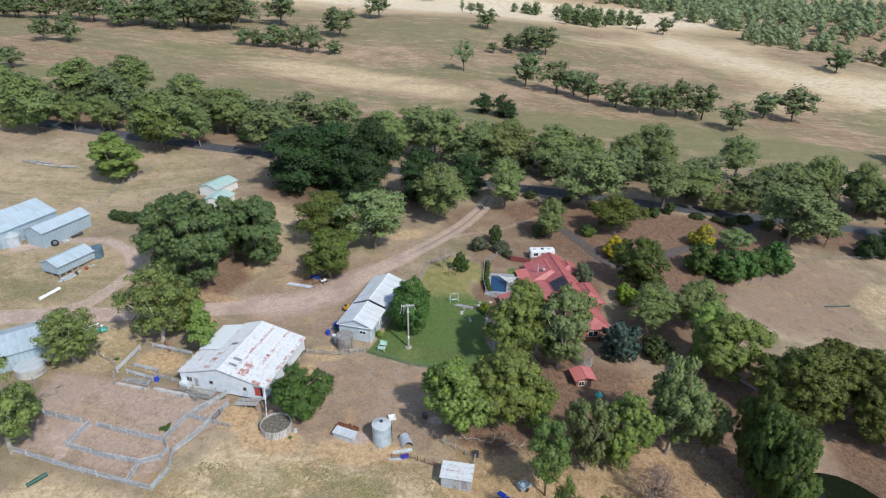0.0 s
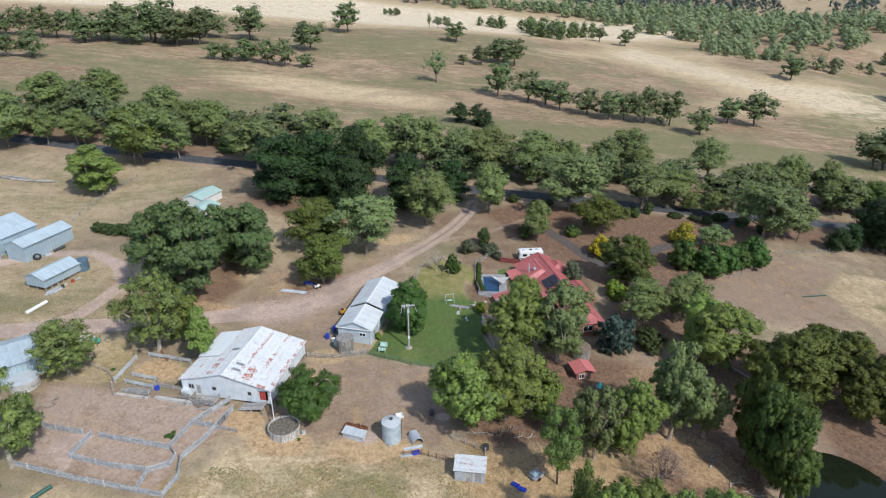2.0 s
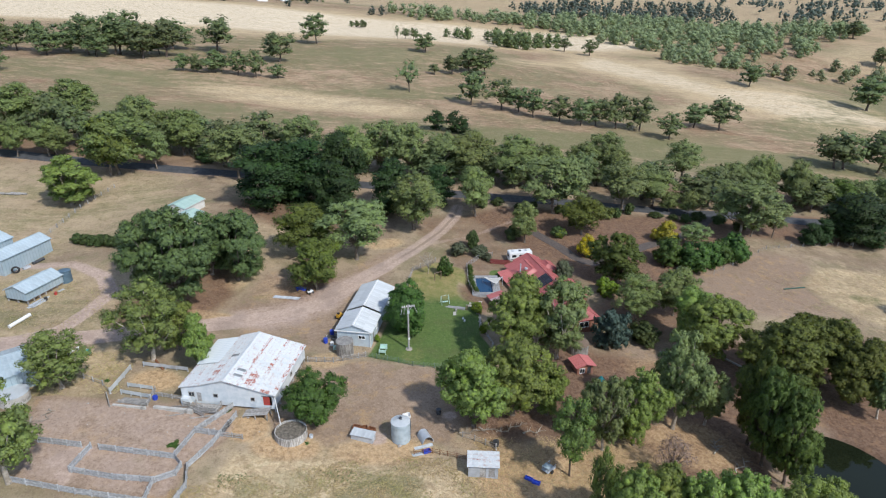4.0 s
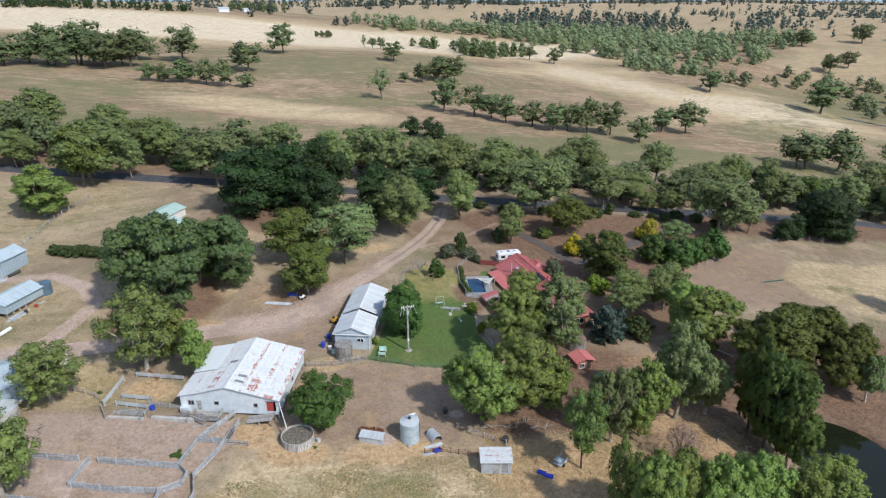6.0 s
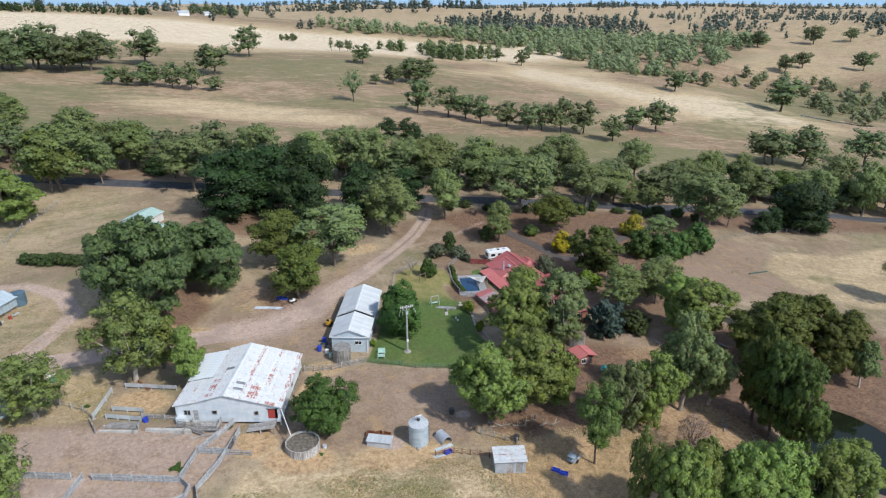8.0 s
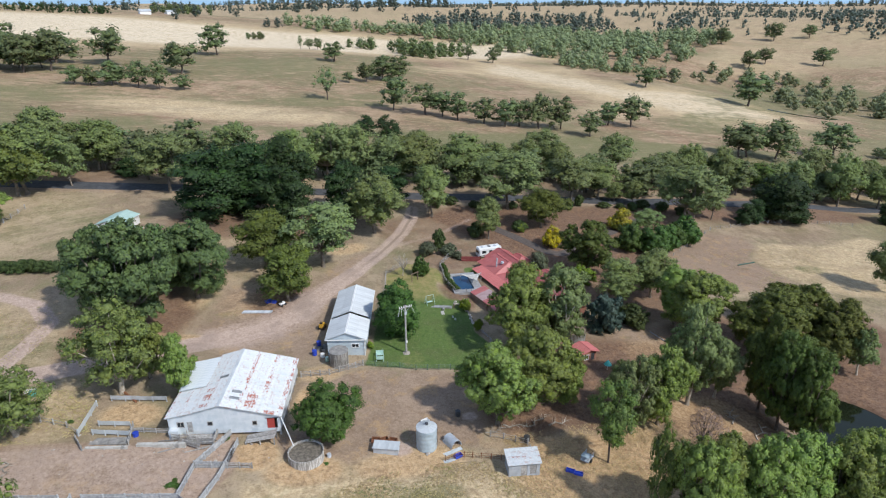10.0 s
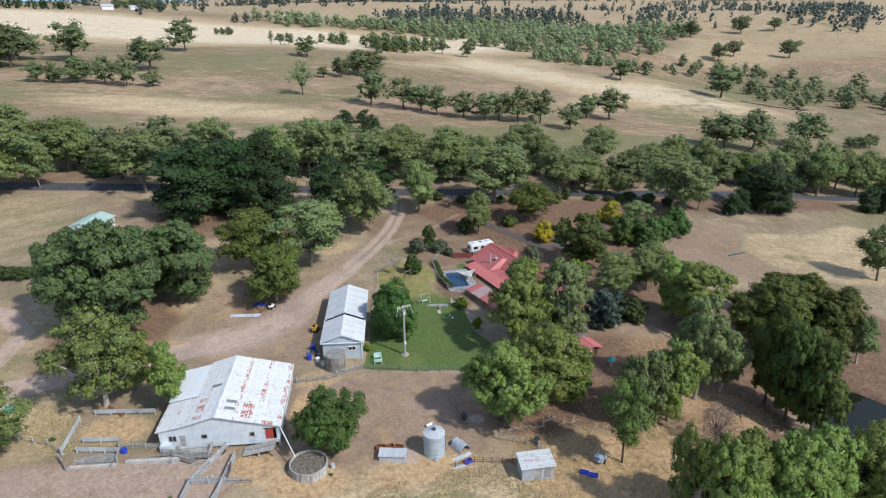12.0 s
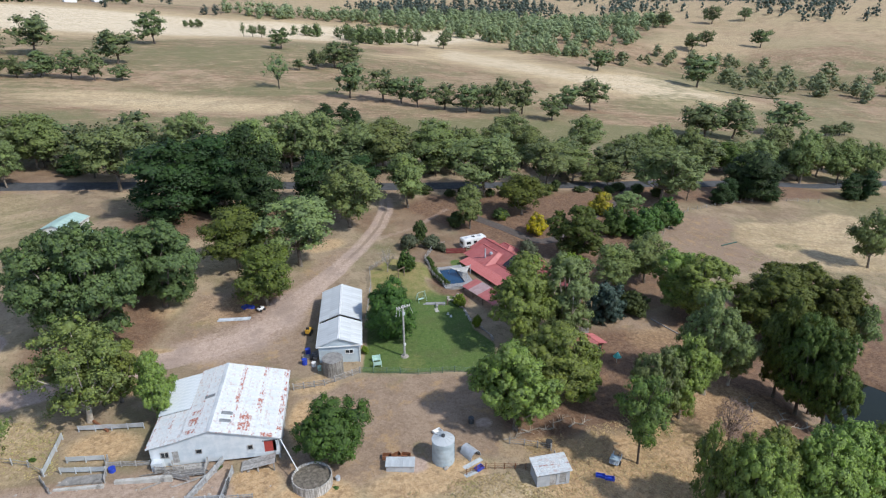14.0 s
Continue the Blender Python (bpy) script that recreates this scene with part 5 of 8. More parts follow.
def thing(name, x, y, turn=0.0, label="", category="", group="", z=None, kind=""):
    ob = new(name)
    ob.matrix_world = pose(x, y, float(height(x, y)) if z is None else z, 0, 0, turn)
    return tagged(ob, label, category, group, kind)


def local_ground(ob, u, v):
    """The ground's height in a thing's own frame."""
    p = ob.matrix_world @ Vector((u, v, 0))
    return float(height(p.x, p.y)) - ob.matrix_world.translation.z


def box(bm, lo, hi, bevel=0.0):
    lo, hi = Vector(lo), Vector(hi)
    r = bmesh.ops.create_cube(bm, size=1.0, matrix=Matrix.Translation((lo + hi) / 2) @ Matrix.Diagonal((*(hi - lo), 1)))
    if bevel:
        edges = list({e for v in r["verts"] for e in v.link_edges})
        bmesh.ops.bevel(bm, geom=edges, offset=bevel, segments=2, affect="EDGES")
    return bm


def new_box(lo, hi, bevel=0.0):
    return box(bmesh.new(), lo, hi, bevel)


def bar(bm, a, b, r, sides=6):
    """A round bar from a to b."""
    a, b = Vector(a), Vector(b)
    d = b - a
    m = Matrix.Translation((a + b) / 2) @ d.to_track_quat("Z", "Y").to_matrix().to_4x4()
    bmesh.ops.create_cone(bm, cap_ends=True, segments=sides, radius1=r, radius2=r, depth=d.length, matrix=m)
    return bm


def plank(bm, a, b, wide, thick):
    """A board from a to b, on edge."""
    a, b = Vector(a), Vector(b)
    d = b - a
    flat = Vector((d.x, d.y, 0)).normalized() if abs(d.x) + abs(d.y) > 1e-6 else Vector((1, 0, 0))
    side = Vector((-flat.y, flat.x, 0)) * thick / 2
    up = d.normalized().cross(Vector((-flat.y, flat.x, 0))).normalized() * wide / 2
    vs = [bm.verts.new(p) for p in (a - side - up, a + side - up, a + side + up, a - side + up, b - side - up, b + side - up, b + side + up, b - side + up)]
    for f in ((0, 1, 2, 3), (7, 6, 5, 4), (0, 4, 5, 1), (1, 5, 6, 2), (2, 6, 7, 3), (3, 7, 4, 0)):
        bm.faces.new([vs[i] for i in f])
    bmesh.ops.recalc_face_normals(bm, faces=bm.faces)
    return bm


def wall(parent, mat, a, b, base, top, holes=(), thick=0.12, name="wall", label="", ribs=0.0):
    """A wall from a to b (in the thing's frame) with a sloping or gabled top, given as (share, height) points, and real openings (s0, s1, z0, z1) in metres along it."""
    a, b = Vector((*a, 0)), Vector((*b, 0))
    length = (b - a).length
    along = (b - a) / length
    side = Vector((-along.y, along.x, 0)) * thick / 2
    pts = [(s * length, z) for s, z in top]

    def top_at(s):
        for (s0, z0), (s1, z1) in zip(pts[:-1], pts[1:]):
            if s <= s1 + 1e-6:
                return z0 + (z1 - z0) * (s - s0) / max(s1 - s0, 1e-6)
        return pts[-1][1]

    cuts = sorted({0.0, length, *(s for s, _ in pts), *(c for h in holes for c in h[:2])})
    bm = bmesh.new()

    def block(s0, s1, lo0, lo1, hi0, hi1):
        vs = []
        for sgn in (-1, 1):
            for s, z in ((s0, lo0), (s1, lo1), (s1, hi1), (s0, hi0)):
                p = a + along * s + side * sgn
                vs.append(bm.verts.new((p.x, p.y, z)))
        for f in ((0, 3, 2, 1), (4, 5, 6, 7), (0, 1, 5, 4), (1, 2, 6, 5), (2, 3, 7, 6), (3, 0, 4, 7)):
            bm.faces.new([vs[i] for i in f])

    for s0, s1 in zip(cuts[:-1], cuts[1:]):
        if s1 - s0 < 1e-4:
            continue
        m = (s0 + s1) / 2
        here = [h for h in holes if h[0] <= m <= h[1]]
        z = base
        for h in sorted(here, key=lambda q: q[2]):
            if h[2] > z + 1e-3:
                block(s0, s1, z, z, h[2], h[2])
            z = h[3]
        block(s0, s1, z, z, top_at(s0 + 1e-5), top_at(s1 - 1e-5))
    return part(name, bm, mat, parent, label)


SHEETS = {}


def sheet_mesh(run, wide, mat, ribs=6, rise=0.035):
    """One roof sheet, its folds running down the slope; x goes down, y along the ridge."""
    key = (round(run, 3), round(wide, 3), mat.name)
    if key not in SHEETS:
        n = ribs * 2
        v = []
        for x in (-run / 2, run / 2):
            for j in range(n + 1):
                v.append((x, wide * (j / n - 0.5), rise if j % 2 else 0.0))
        f = [(j, n + 1 + j, n + 2 + j, j + 1) for j in range(n)]
        SHEETS[key] = mesh_of("roof_sheet", v, f, mat)
    return SHEETS[key]


def roof(parent, ridge_a, ridge_b, eave_a, eave_b, mat, rows=2, sheet=0.8, name="roof", seed=1, lap=0.12, skip=(), worn=None):
    """A roof slope: a thin deck with overlapping iron sheets on it, row by row from the eave up."""
    ra, rb, ea, eb = (Vector(p) for p in (ridge_a, ridge_b, eave_a, eave_b))
    rng = random.Random(seed)
    down = (ea - ra)
    run = down.length
    down.normalize()
    along = rb - ra
    length = along.length
    along.normalize()
    up = down.cross(along)
    if up.z < 0:
        up = -up
    bm = bmesh.new()
    vs = [bm.verts.new(p + up * o) for o in (-0.06, 0.0) for p in (ra, rb, eb, ea)]
    for f in ((0, 1, 2, 3), (7, 6, 5, 4), (0, 4, 5, 1), (1, 5, 6, 2), (2, 6, 7, 3), (3, 7, 4, 0)):
        bm.faces.new([vs[i] for i in f])
    bmesh.ops.recalc_face_normals(bm, faces=bm.faces)
    deck = part(name, bm, mat, parent)
    cols = max(1, round(length / sheet))
    wide, tall = length / cols, run / rows
    me = sheet_mesh(tall + lap, wide * 1.02, mat)
    flip = along if (down.cross(along)).z > 0 else -along
    for r in range(rows):
        for c in range(cols):
            if (r, c) in skip:
                continue
            p = ra + down * (tall * (r + 0.5)) + along * (wide * (c + 0.5)) + up * (0.03 + 0.012 * (rows - r) + rng.uniform(0, 0.012))
            ob = new("roof_sheet", sheet_mesh(tall + lap, wide * 1.02, worn(r, c)) if worn else me)
            ob.parent = deck
            ob.matrix_local = Matrix.Translation(p) @ Matrix((down, flip, up)).transposed().to_4x4() @ pose(0, 0, 0, 0, 0, rng.uniform(-0.25, 0.25))
    return deck


def window(parent, u0, u1, v, z0, z1, frame_mat, out=-1, axis="u", name="window", bars=1):
    """A framed pane set into an opening of a wall that runs along u (at v) or along v (at u)."""
    def P(s, d, z):
        return (s, v + out * d, z) if axis == "u" else (v + out * d, s, z)

    bm = bmesh.new()
    t = 0.07
    for lo, hi in (((u0 - t, z0 - t), (u1 + t, z0)), ((u0 - t, z1), (u1 + t, z1 + t)), ((u0 - t, z0), (u0, z1)), ((u1, z0), (u1 + t, z1))):
        a, b = P(lo[0], 0.0, lo[1]), P(hi[0], 0.10, hi[1])
        box(bm, [min(q) for q in zip(a, b)], [max(q) for q in zip(a, b)])
    for k in range(bars):
        s = u0 + (u1 - u0) * (k + 1) / (bars + 1)
        a, b = P(s - 0.03, 0.0, z0), P(s + 0.03, 0.07, z1)
        box(bm, [min(q) for q in zip(a, b)], [max(q) for q in zip(a, b)])
    w = part(name, bm, frame_mat, parent)
    a, b = P(u0, -0.03, z0), P(u1, 0.0, z1)
    part("pane", new_box([min(q) for q in zip(a, b)], [max(q) for q in zip(a, b)]), GLASS_DARK, w, "dark window pane")
    return w


def gutter(parent, a, b, mat=WHITE):
    bm = bmesh.new()
    plank(bm, a, b, 0.14, 0.12)
    return part("gutter", bm, mat, parent)


# ---- woolshed ----
SKYLIGHT = surface("dirty_skylight", (0.16, 0.17, 0.17), (0.26, 0.27, 0.27), 3.0, 0.3)
WS = thing("woolshed", -37.7, 84.0, -13.6, "old shearing shed of whitewashed corrugated iron with rusting roof sheets", "shed", z=0.45)
W_L, W_R, W_B, W_LEN = -7.5, 8.4, -3.6, 15.0
Z_RIDGE, Z_R, Z_B, Z_L, FLOOR = 5.35, 3.25, 4.35, 3.5, 0.75
# walls on the front, with window and door openings
WALL_IRON = surface("whitewashed_wall_iron", (0.56, 0.61, 0.63), (0.68, 0.71, 0.72), 0.8, 0.55, 0.05, stain=(0.48, 0.53, 0.56), stain_scale=0.35, where="Object")
span = W_R - W_L
wall(WS, WALL_IRON, (W_L, 0), (W_R, 0), FLOOR - 0.35, ((0, Z_L - 0.12), ((W_B - W_L) / span, Z_B - 0.12), (-W_L / span, Z_RIDGE - 0.12), (1, Z_R - 0.12)),
     holes=((1.3, 2.2, 1.75, 2.55), (2.6, 3.4, 0.75, 2.55), (5.6, 6.25, 1.95, 2.5), (12.0, 12.55, 1.75, 2.35), (14.0, 15.5, 1.0, 2.75)), name="wall")
wall(WS, WALL_IRON, (W_L, W_LEN), (W_R, W_LEN), FLOOR - 0.35, ((0, Z_L - 0.12), ((W_B - W_L) / span, Z_B - 0.12), (-W_L / span, Z_RIDGE - 0.12), (1, Z_R - 0.12)))
wall(WS, WALL_IRON, (W_R - 0.06, 0.06), (W_R - 0.06, W_LEN - 0.06), FLOOR - 0.1, ((0, Z_R - 0.12), (1, Z_R - 0.12)), holes=((7.4, 8.1, 1.6, 2.3),))
wall(WS, WALL_IRON, (W_L + 0.06, 0.06), (W_L + 0.06, W_LEN - 0.06), FLOOR - 0.35, ((0, Z_L - 0.12), (1, Z_L - 0.12)))
part("floor", new_box((W_L + 0.15, 0.15, FLOOR - 0.25), (W_R - 0.15, W_LEN - 0.15, FLOOR - 0.05)), BROWN_WOOD, WS)
roof(WS, (0, -0.35, Z_RIDGE), (0, W_LEN + 0.25, Z_RIDGE), (W_R + 0.3, -0.35, Z_R - 0.07), (W_R + 0.3, W_LEN + 0.25, Z_R - 0.07), RUSTY, 3, 0.78, seed=3, worn=lambda r, c: RUSTED if (r == 1 and c in (1, 2, 3, 4, 5)) or (r == 2 and c == 0) else SPOTTED if r == 0 and c > 7 and c % 3 else RUSTY)
roof(WS, (0, -0.35, Z_RIDGE), (0, W_LEN + 0.25, Z_RIDGE), (W_B, -0.35, Z_B), (W_B, W_LEN + 0.25, Z_B), RUSTY, 2, 0.78, seed=4, worn=lambda r, c: RUSTED if r == 1 and c in (1, 3, 4, 6) else SPOTTED if r == 0 and c > 10 and c % 2 else RUSTY)
roof(WS, (W_B, -0.3, Z_B - 0.12), (W_B, 6.2, Z_B - 0.12), (W_L - 0.3, -0.3, Z_L - 0.1), (W_L - 0.3, 6.2, Z_L - 0.1), RUSTY, 2, 0.78, seed=8)
roof(WS, (W_B, 6.2, Z_B + 0.05), (W_B, W_LEN - 0.5, Z_B + 0.05), (W_L - 0.3, 6.2, Z_L + 0.1), (W_L - 0.3, W_LEN - 0.5, Z_L + 0.1), WALL_IRON, 2, 0.78, seed=9)
bm = bmesh.new()
plank(bm, (0, -0.38, Z_RIDGE + 0.07), (0, W_LEN + 0.28, Z_RIDGE + 0.07), 0.05, 0.4)
part("ridge_cap", bm, PALE_IRON, WS)
for u, v, side in ((1.7, 2.0, 1), (1.7, 3.6, 1), (-1.2, 7.6, -1)):
    zc = Z_RIDGE - (abs(u) * ((Z_RIDGE - Z_R) / W_R if side > 0 else (Z_RIDGE - Z_B) / -W_B))
    bm = bmesh.new()
    slope = (Z_RIDGE - Z_R) / W_R if side > 0 else -(Z_RIDGE - Z_B) / -W_B
    vs = [bm.verts.new((u + du, v + dv, zc - slope * du + dz)) for dz in (0.05, 0.13) for du, dv in ((-0.7, -0.3), (0.7, -0.3), (0.7, 0.3), (-0.7, 0.3))]
    for f in ((0, 3, 2, 1), (4, 5, 6, 7), (0, 1, 5, 4), (1, 2, 6, 5), (2, 3, 7, 6), (3, 0, 4, 7)):
        bm.faces.new([vs[i] for i in f])
    sky_ob = part("skylight", bm, SKYLIGHT, WS, "dirty dark skylight sheet")
window(WS, W_L + 1.3, W_L + 2.2, -0.06, 1.75, 2.55, GREY_WOOD)
window(WS, W_L + 5.6, W_L + 6.25, -0.06, 1.95, 2.5, GREY_WOOD, bars=0)
window(WS, W_L + 12.0, W_L + 12.55, -0.06, 1.75, 2.35, GREY_WOOD, bars=0)
window(WS, 7.4, 8.1, W_R, 1.6, 2.3, GREY_WOOD, out=1, axis="v", bars=0)
d = part("door", new_box((W_L + 14.02, -0.02, 1.02), (W_L + 15.1, 0.04, 2.73)), RED_PAINT, WS, "faded red sliding door, part open")
part("rail", new_box((W_L + 13.8, -0.12, 2.76), (W_L + 15.7, -0.06, 2.86)), DARK_METAL, d)
part("door", new_box((W_L + 2.62, -0.03, 0.76), (W_L + 3.38, 0.03, 2.53)), GREY_WOOD, WS, "grey plank side door")
for j in range(8):
    for u in (W_R - 0.12, W_L + 0.2, 0.3):
        v = 0.3 + j * (W_LEN - 0.6) / 7
        g = local_ground(WS, u, v)
        part("stump", new_box((u - 0.13, v - 0.13, g - 0.3), (u + 0.13, v + 0.13, FLOOR - 0.2)), GREY_WOOD, WS)
# bearers with open slats under the eastern wall
for j in range(16):
    v = 0.4 + j * 0.94
    part("slat", new_box((W_R - 0.1, v, local_ground(WS, W_R, v) - 0.1), (W_R - 0.02, v + 0.14, FLOOR - 0.08)), GREY_WOOD, WS)
gutter(WS, (W_R + 0.35, -0.35, Z_R - 0.1), (W_R + 0.35, W_LEN + 0.2, Z_R - 0.1), PALE_IRON)
bm = bmesh.new()
bar(bm, (W_R + 0.3, -0.4, Z_R - 0.2), (W_R + 2.6, -4.4, 1.15), 0.07)
part("downpipe", bm, WHITE, WS, "white pipe leading to the round trough")
# a small lean-to box on the front
part("annex", new_box((W_L + 0.2, -1.0, 0.3), (W_L + 1.6, -0.07, 1.75), 0.03), WALL_IRON, WS)


def deck(name, ob_parent, u0, u1, v0, v1, z, boards, mat=GREY_WOOD, label="weathered timber loading deck on posts", z2=None):
    """A plank platform on posts, level or sloping along u."""
    z2 = z if z2 is None else z2
    o = new(name)
    o.matrix_world = ob_parent.matrix_world.copy()
    tagged(o, label, "platform")
    for k in range(boards):
        a = v0 + (v1 - v0) * k / boards
        b = v0 + (v1 - v0) * (k + 0.9) / boards
        bm = bmesh.new()
        vs = [bm.verts.new(p) for p in ((u0, a, z - 0.06), (u1, a, z2 - 0.06), (u1, b, z2 - 0.06), (u0, b, z - 0.06), (u0, a, z), (u1, a, z2), (u1, b, z2), (u0, b, z))]
        for f in ((0, 3, 2, 1), (4, 5, 6, 7), (0, 1, 5, 4), (1, 2, 6, 5), (2, 3, 7, 6), (3, 0, 4, 7)):
            bm.faces.new([vs[i] for i in f])
        part("plank", bm, mat, o)
    for u, zz in ((u0 + 0.15, z), ((u0 + u1) / 2, (z + z2) / 2), (u1 - 0.15, z2)):
        for v in (v0 + 0.15, v1 - 0.15):
            part("post", new_box((u - 0.08, v - 0.08, local_ground(ob_parent, u, v) - 0.2), (u + 0.08, v + 0.08, zz - 0.06)), mat, o)
    return o


ramp_deck = deck("loading_ramp", WS, 3.6, 7.9, -2.2, -0.3, 0.15, 9, z2=0.95, label="grey timber sheep ramp below the red door")
front_deck = deck("sheep_landing", WS, -4.9, -0.6, -2.4, -0.3, 0.55, 10)
for k in range(4):
    bm = bmesh.new()
    plank(bm, (-4.9 + 0.02 * k, -2.4, 0.75 + 0.22 * k), (-2.2, -3.4, 0.6 + 0.2 * k), 0.13, 0.04)
    part("rail", bm, GREY_WOOD, front_deck)
    bm = bmesh.new()
    plank(bm, (-0.6, -2.4, 0.75 + 0.22 * k), (-0.6, -0.4, 0.75 + 0.22 * k), 0.13, 0.04)
    part("rail", bm, GREY_WOOD, front_deck)

rng_l = random.Random(3)
for k in range(9):
    bm = bmesh.new()
    u, v = rng_l.uniform(-7.2, -0.8), rng_l.uniform(-3.6, -1.4)
    a, n = rng_l.uniform(-0.5, 0.5), rng_l.uniform(0.9, 1.9)
    z = local_ground(WS, u, v) + (0.5 if -4.9 < u < -0.6 and v > -2.4 else 0.12)
    plank(bm, (u - n * math.cos(a), v - n * math.sin(a), z), (u + n * math.cos(a), v + n * math.sin(a), z + rng_l.uniform(0, 0.5)), 0.2, 0.05)
    loose = new("loose_board")
    loose.matrix_world = WS.matrix_world.copy()
    part("board", bm, GREY_WOOD, loose)
    tagged(loose, "grey loose board leaning on the sheep landing", "board", "loose boards")
for u, v in ((-4.9, -2.4), (-3.5, -2.4), (-2.0, -2.4), (-0.6, -2.4), (-0.6, -0.5), (-4.9, -0.5)):
    part("rail_post", new_box((u - 0.07, v - 0.07, 0.5), (u + 0.07, v + 0.07, 1.55)), GREY_WOOD, front_deck)
for k in range(3):
    bm = bmesh.new()
    plank(bm, (-4.9, -2.44, 0.85 + 0.26 * k), (-0.6, -2.44, 0.85 + 0.26 * k), 0.15, 0.04)
    part("rail", bm, GREY_WOOD, front_deck)

# ---- machinery shed with its tank ----
MS = thing("garage_shed", -17.0, 101.2, -15.2, "long pale blue-grey gabled iron shed with two roof sections", "shed", z=0.1)
S_L, S_HALF, S_E, S_TOP = 19.3, 3.35, 3.45, 4.75
SIDING = surface("pale_blue_siding", (0.44, 0.51, 0.55), (0.52, 0.59, 0.62), 0.8, 0.55, stain=(0.40, 0.45, 0.48), stain_scale=0.4)
wall(MS, SIDING, (-S_HALF, 0), (S_HALF, 0), -0.4, ((0, S_E - 0.1), (0.5, S_TOP - 0.12), (1, S_E - 0.1)), holes=((4.35, 5.55, 1.75, 2.4),))
wall(MS, SIDING, (-S_HALF, S_L), (S_HALF, S_L), -0.4, ((0, S_E - 0.1), (0.5, S_TOP - 0.12), (1, S_E - 0.1)))
wall(MS, SIDING, (S_HALF - 0.06, 0.06), (S_HALF - 0.06, S_L - 0.06), -0.4, ((0, S_E - 0.1), (1, S_E - 0.1)), holes=((1.6, 2.5, 0.0, 2.1), (4.5, 5.5, 1.3, 2.2)))
wall(MS, SIDING, (-S_HALF + 0.06, 0.06), (-S_HALF + 0.06, S_L - 0.06), -0.4, ((0, S_E - 0.1), (1, S_E - 0.1)), holes=((1.0, 4.0, 0.0, 2.9), (5.0, 8.0, 0.0, 2.9)))
for v0, v1, up in ((-0.35, 7.2, 0.0), (7.75, S_L + 0.3, 0.12)):
    for sgn in (-1, 1):
        roof(MS, (0, v0, S_TOP + up), (0, v1, S_TOP + up), (sgn * (S_HALF + 0.3), v0, S_E - 0.08 + up), (sgn * (S_HALF + 0.3), v1, S_E - 0.08 + up), PALE_IRON, 2, 0.78, seed=int(v0 * 3 + sgn))
    bm = bmesh.new()
    plank(bm, (0, v0, S_TOP + up + 0.06), (0, v1, S_TOP + up + 0.06), 0.05, 0.36)
    part("ridge_cap", bm, WHITE, MS)
part("roof_slot", new_box((-S_HALF - 0.2, 7.2, S_E - 0.4), (S_HALF + 0.2, 7.75, S_E - 0.1)), DARK_METAL, MS)
window(MS, -S_HALF + 4.35, -S_HALF + 5.55, -0.06, 1.75, 2.4, WHITE)
window(MS, 4.5, 5.5, S_HALF, 1.3, 2.2, WHITE, out=1, axis="v")
part("door", new_box((S_HALF - 0.08, 1.62, 0.02), (S_HALF - 0.02, 2.48, 2.08)), GREY_WOOD, MS)
for v0 in (1.0, 5.0):
    part("roller_door", new_box((-S_HALF + 0.03, v0 + 0.02, 0.02), (-S_HALF + 0.09, v0 + 2.98, 2.88)), GALV, MS, "ribbed grey roller door")
gutter(MS, (-S_HALF - 0.35, -0.35, S_E - 0.12), (S_HALF + 0.35, -0.38, S_E - 0.1), WHITE)
for sgn in (-1, 1):
    gutter(MS, (sgn * (S_HALF + 0.35), -0.35, S_E - 0.12), (sgn * (S_HALF + 0.35), S_L + 0.3, S_E - 0.05), WHITE)
part("downpipe", new_box((S_HALF - 0.15, -0.2, -0.2), (S_HALF + 0.0, -0.08, S_E - 0.15)), WHITE, MS)


def round_tank(name, x, y, r, tall, mat, label, cone=0.35, ribs=0, z=None, top_mat=None, open_top=False, lid=None):
    ob = thing(name, x, y, 0, label, "water tank", z=z)
    prof = []
    rings = max(2, ribs)
    for k in range(rings * 2 + 1):
        prof.append((r + (0.03 if k % 2 and ribs else 0.0), -0.2 + (tall + 0.2) * k / (rings * 2)))
    if open_top:
        prof += [(r - 0.14, tall), (r - 0.14, tall - 0.35), (0.0, tall - 0.4)]
    v, f, n = [], [], 40
    for rr, zz in prof:
        for j in range(n):
            w = 2 * math.pi * j / n
            v.append((rr * math.cos(w), rr * math.sin(w), zz))
    for k in range(len(prof) - 1):
        for j in range(n):
            q = (j + 1) % n
            f.append((k * n + j, k * n + q, (k + 1) * n + q, (k + 1) * n + j))
    me = mesh_of("shell", v, f, mat)
    o = new("shell", me)
    o.parent = ob
    if not open_top:
        bm = bmesh.new()
        bmesh.ops.create_cone(bm, cap_ends=True, segments=24, radius1=r + 0.06, radius2=0.22, depth=cone, matrix=Matrix.Translation((0, 0, tall + cone / 2)))
        part("roof", bm, top_mat or mat, ob)
        if lid:
            bm = bmesh.new()
            bmesh.ops.create_cone(bm, cap_ends=True, segments=12, radius1=0.26, radius2=0.24, depth=0.3, matrix=Matrix.Translation((0, 0, tall + cone + 0.1)))
            part("lid", bm, lid, ob)
    return ob


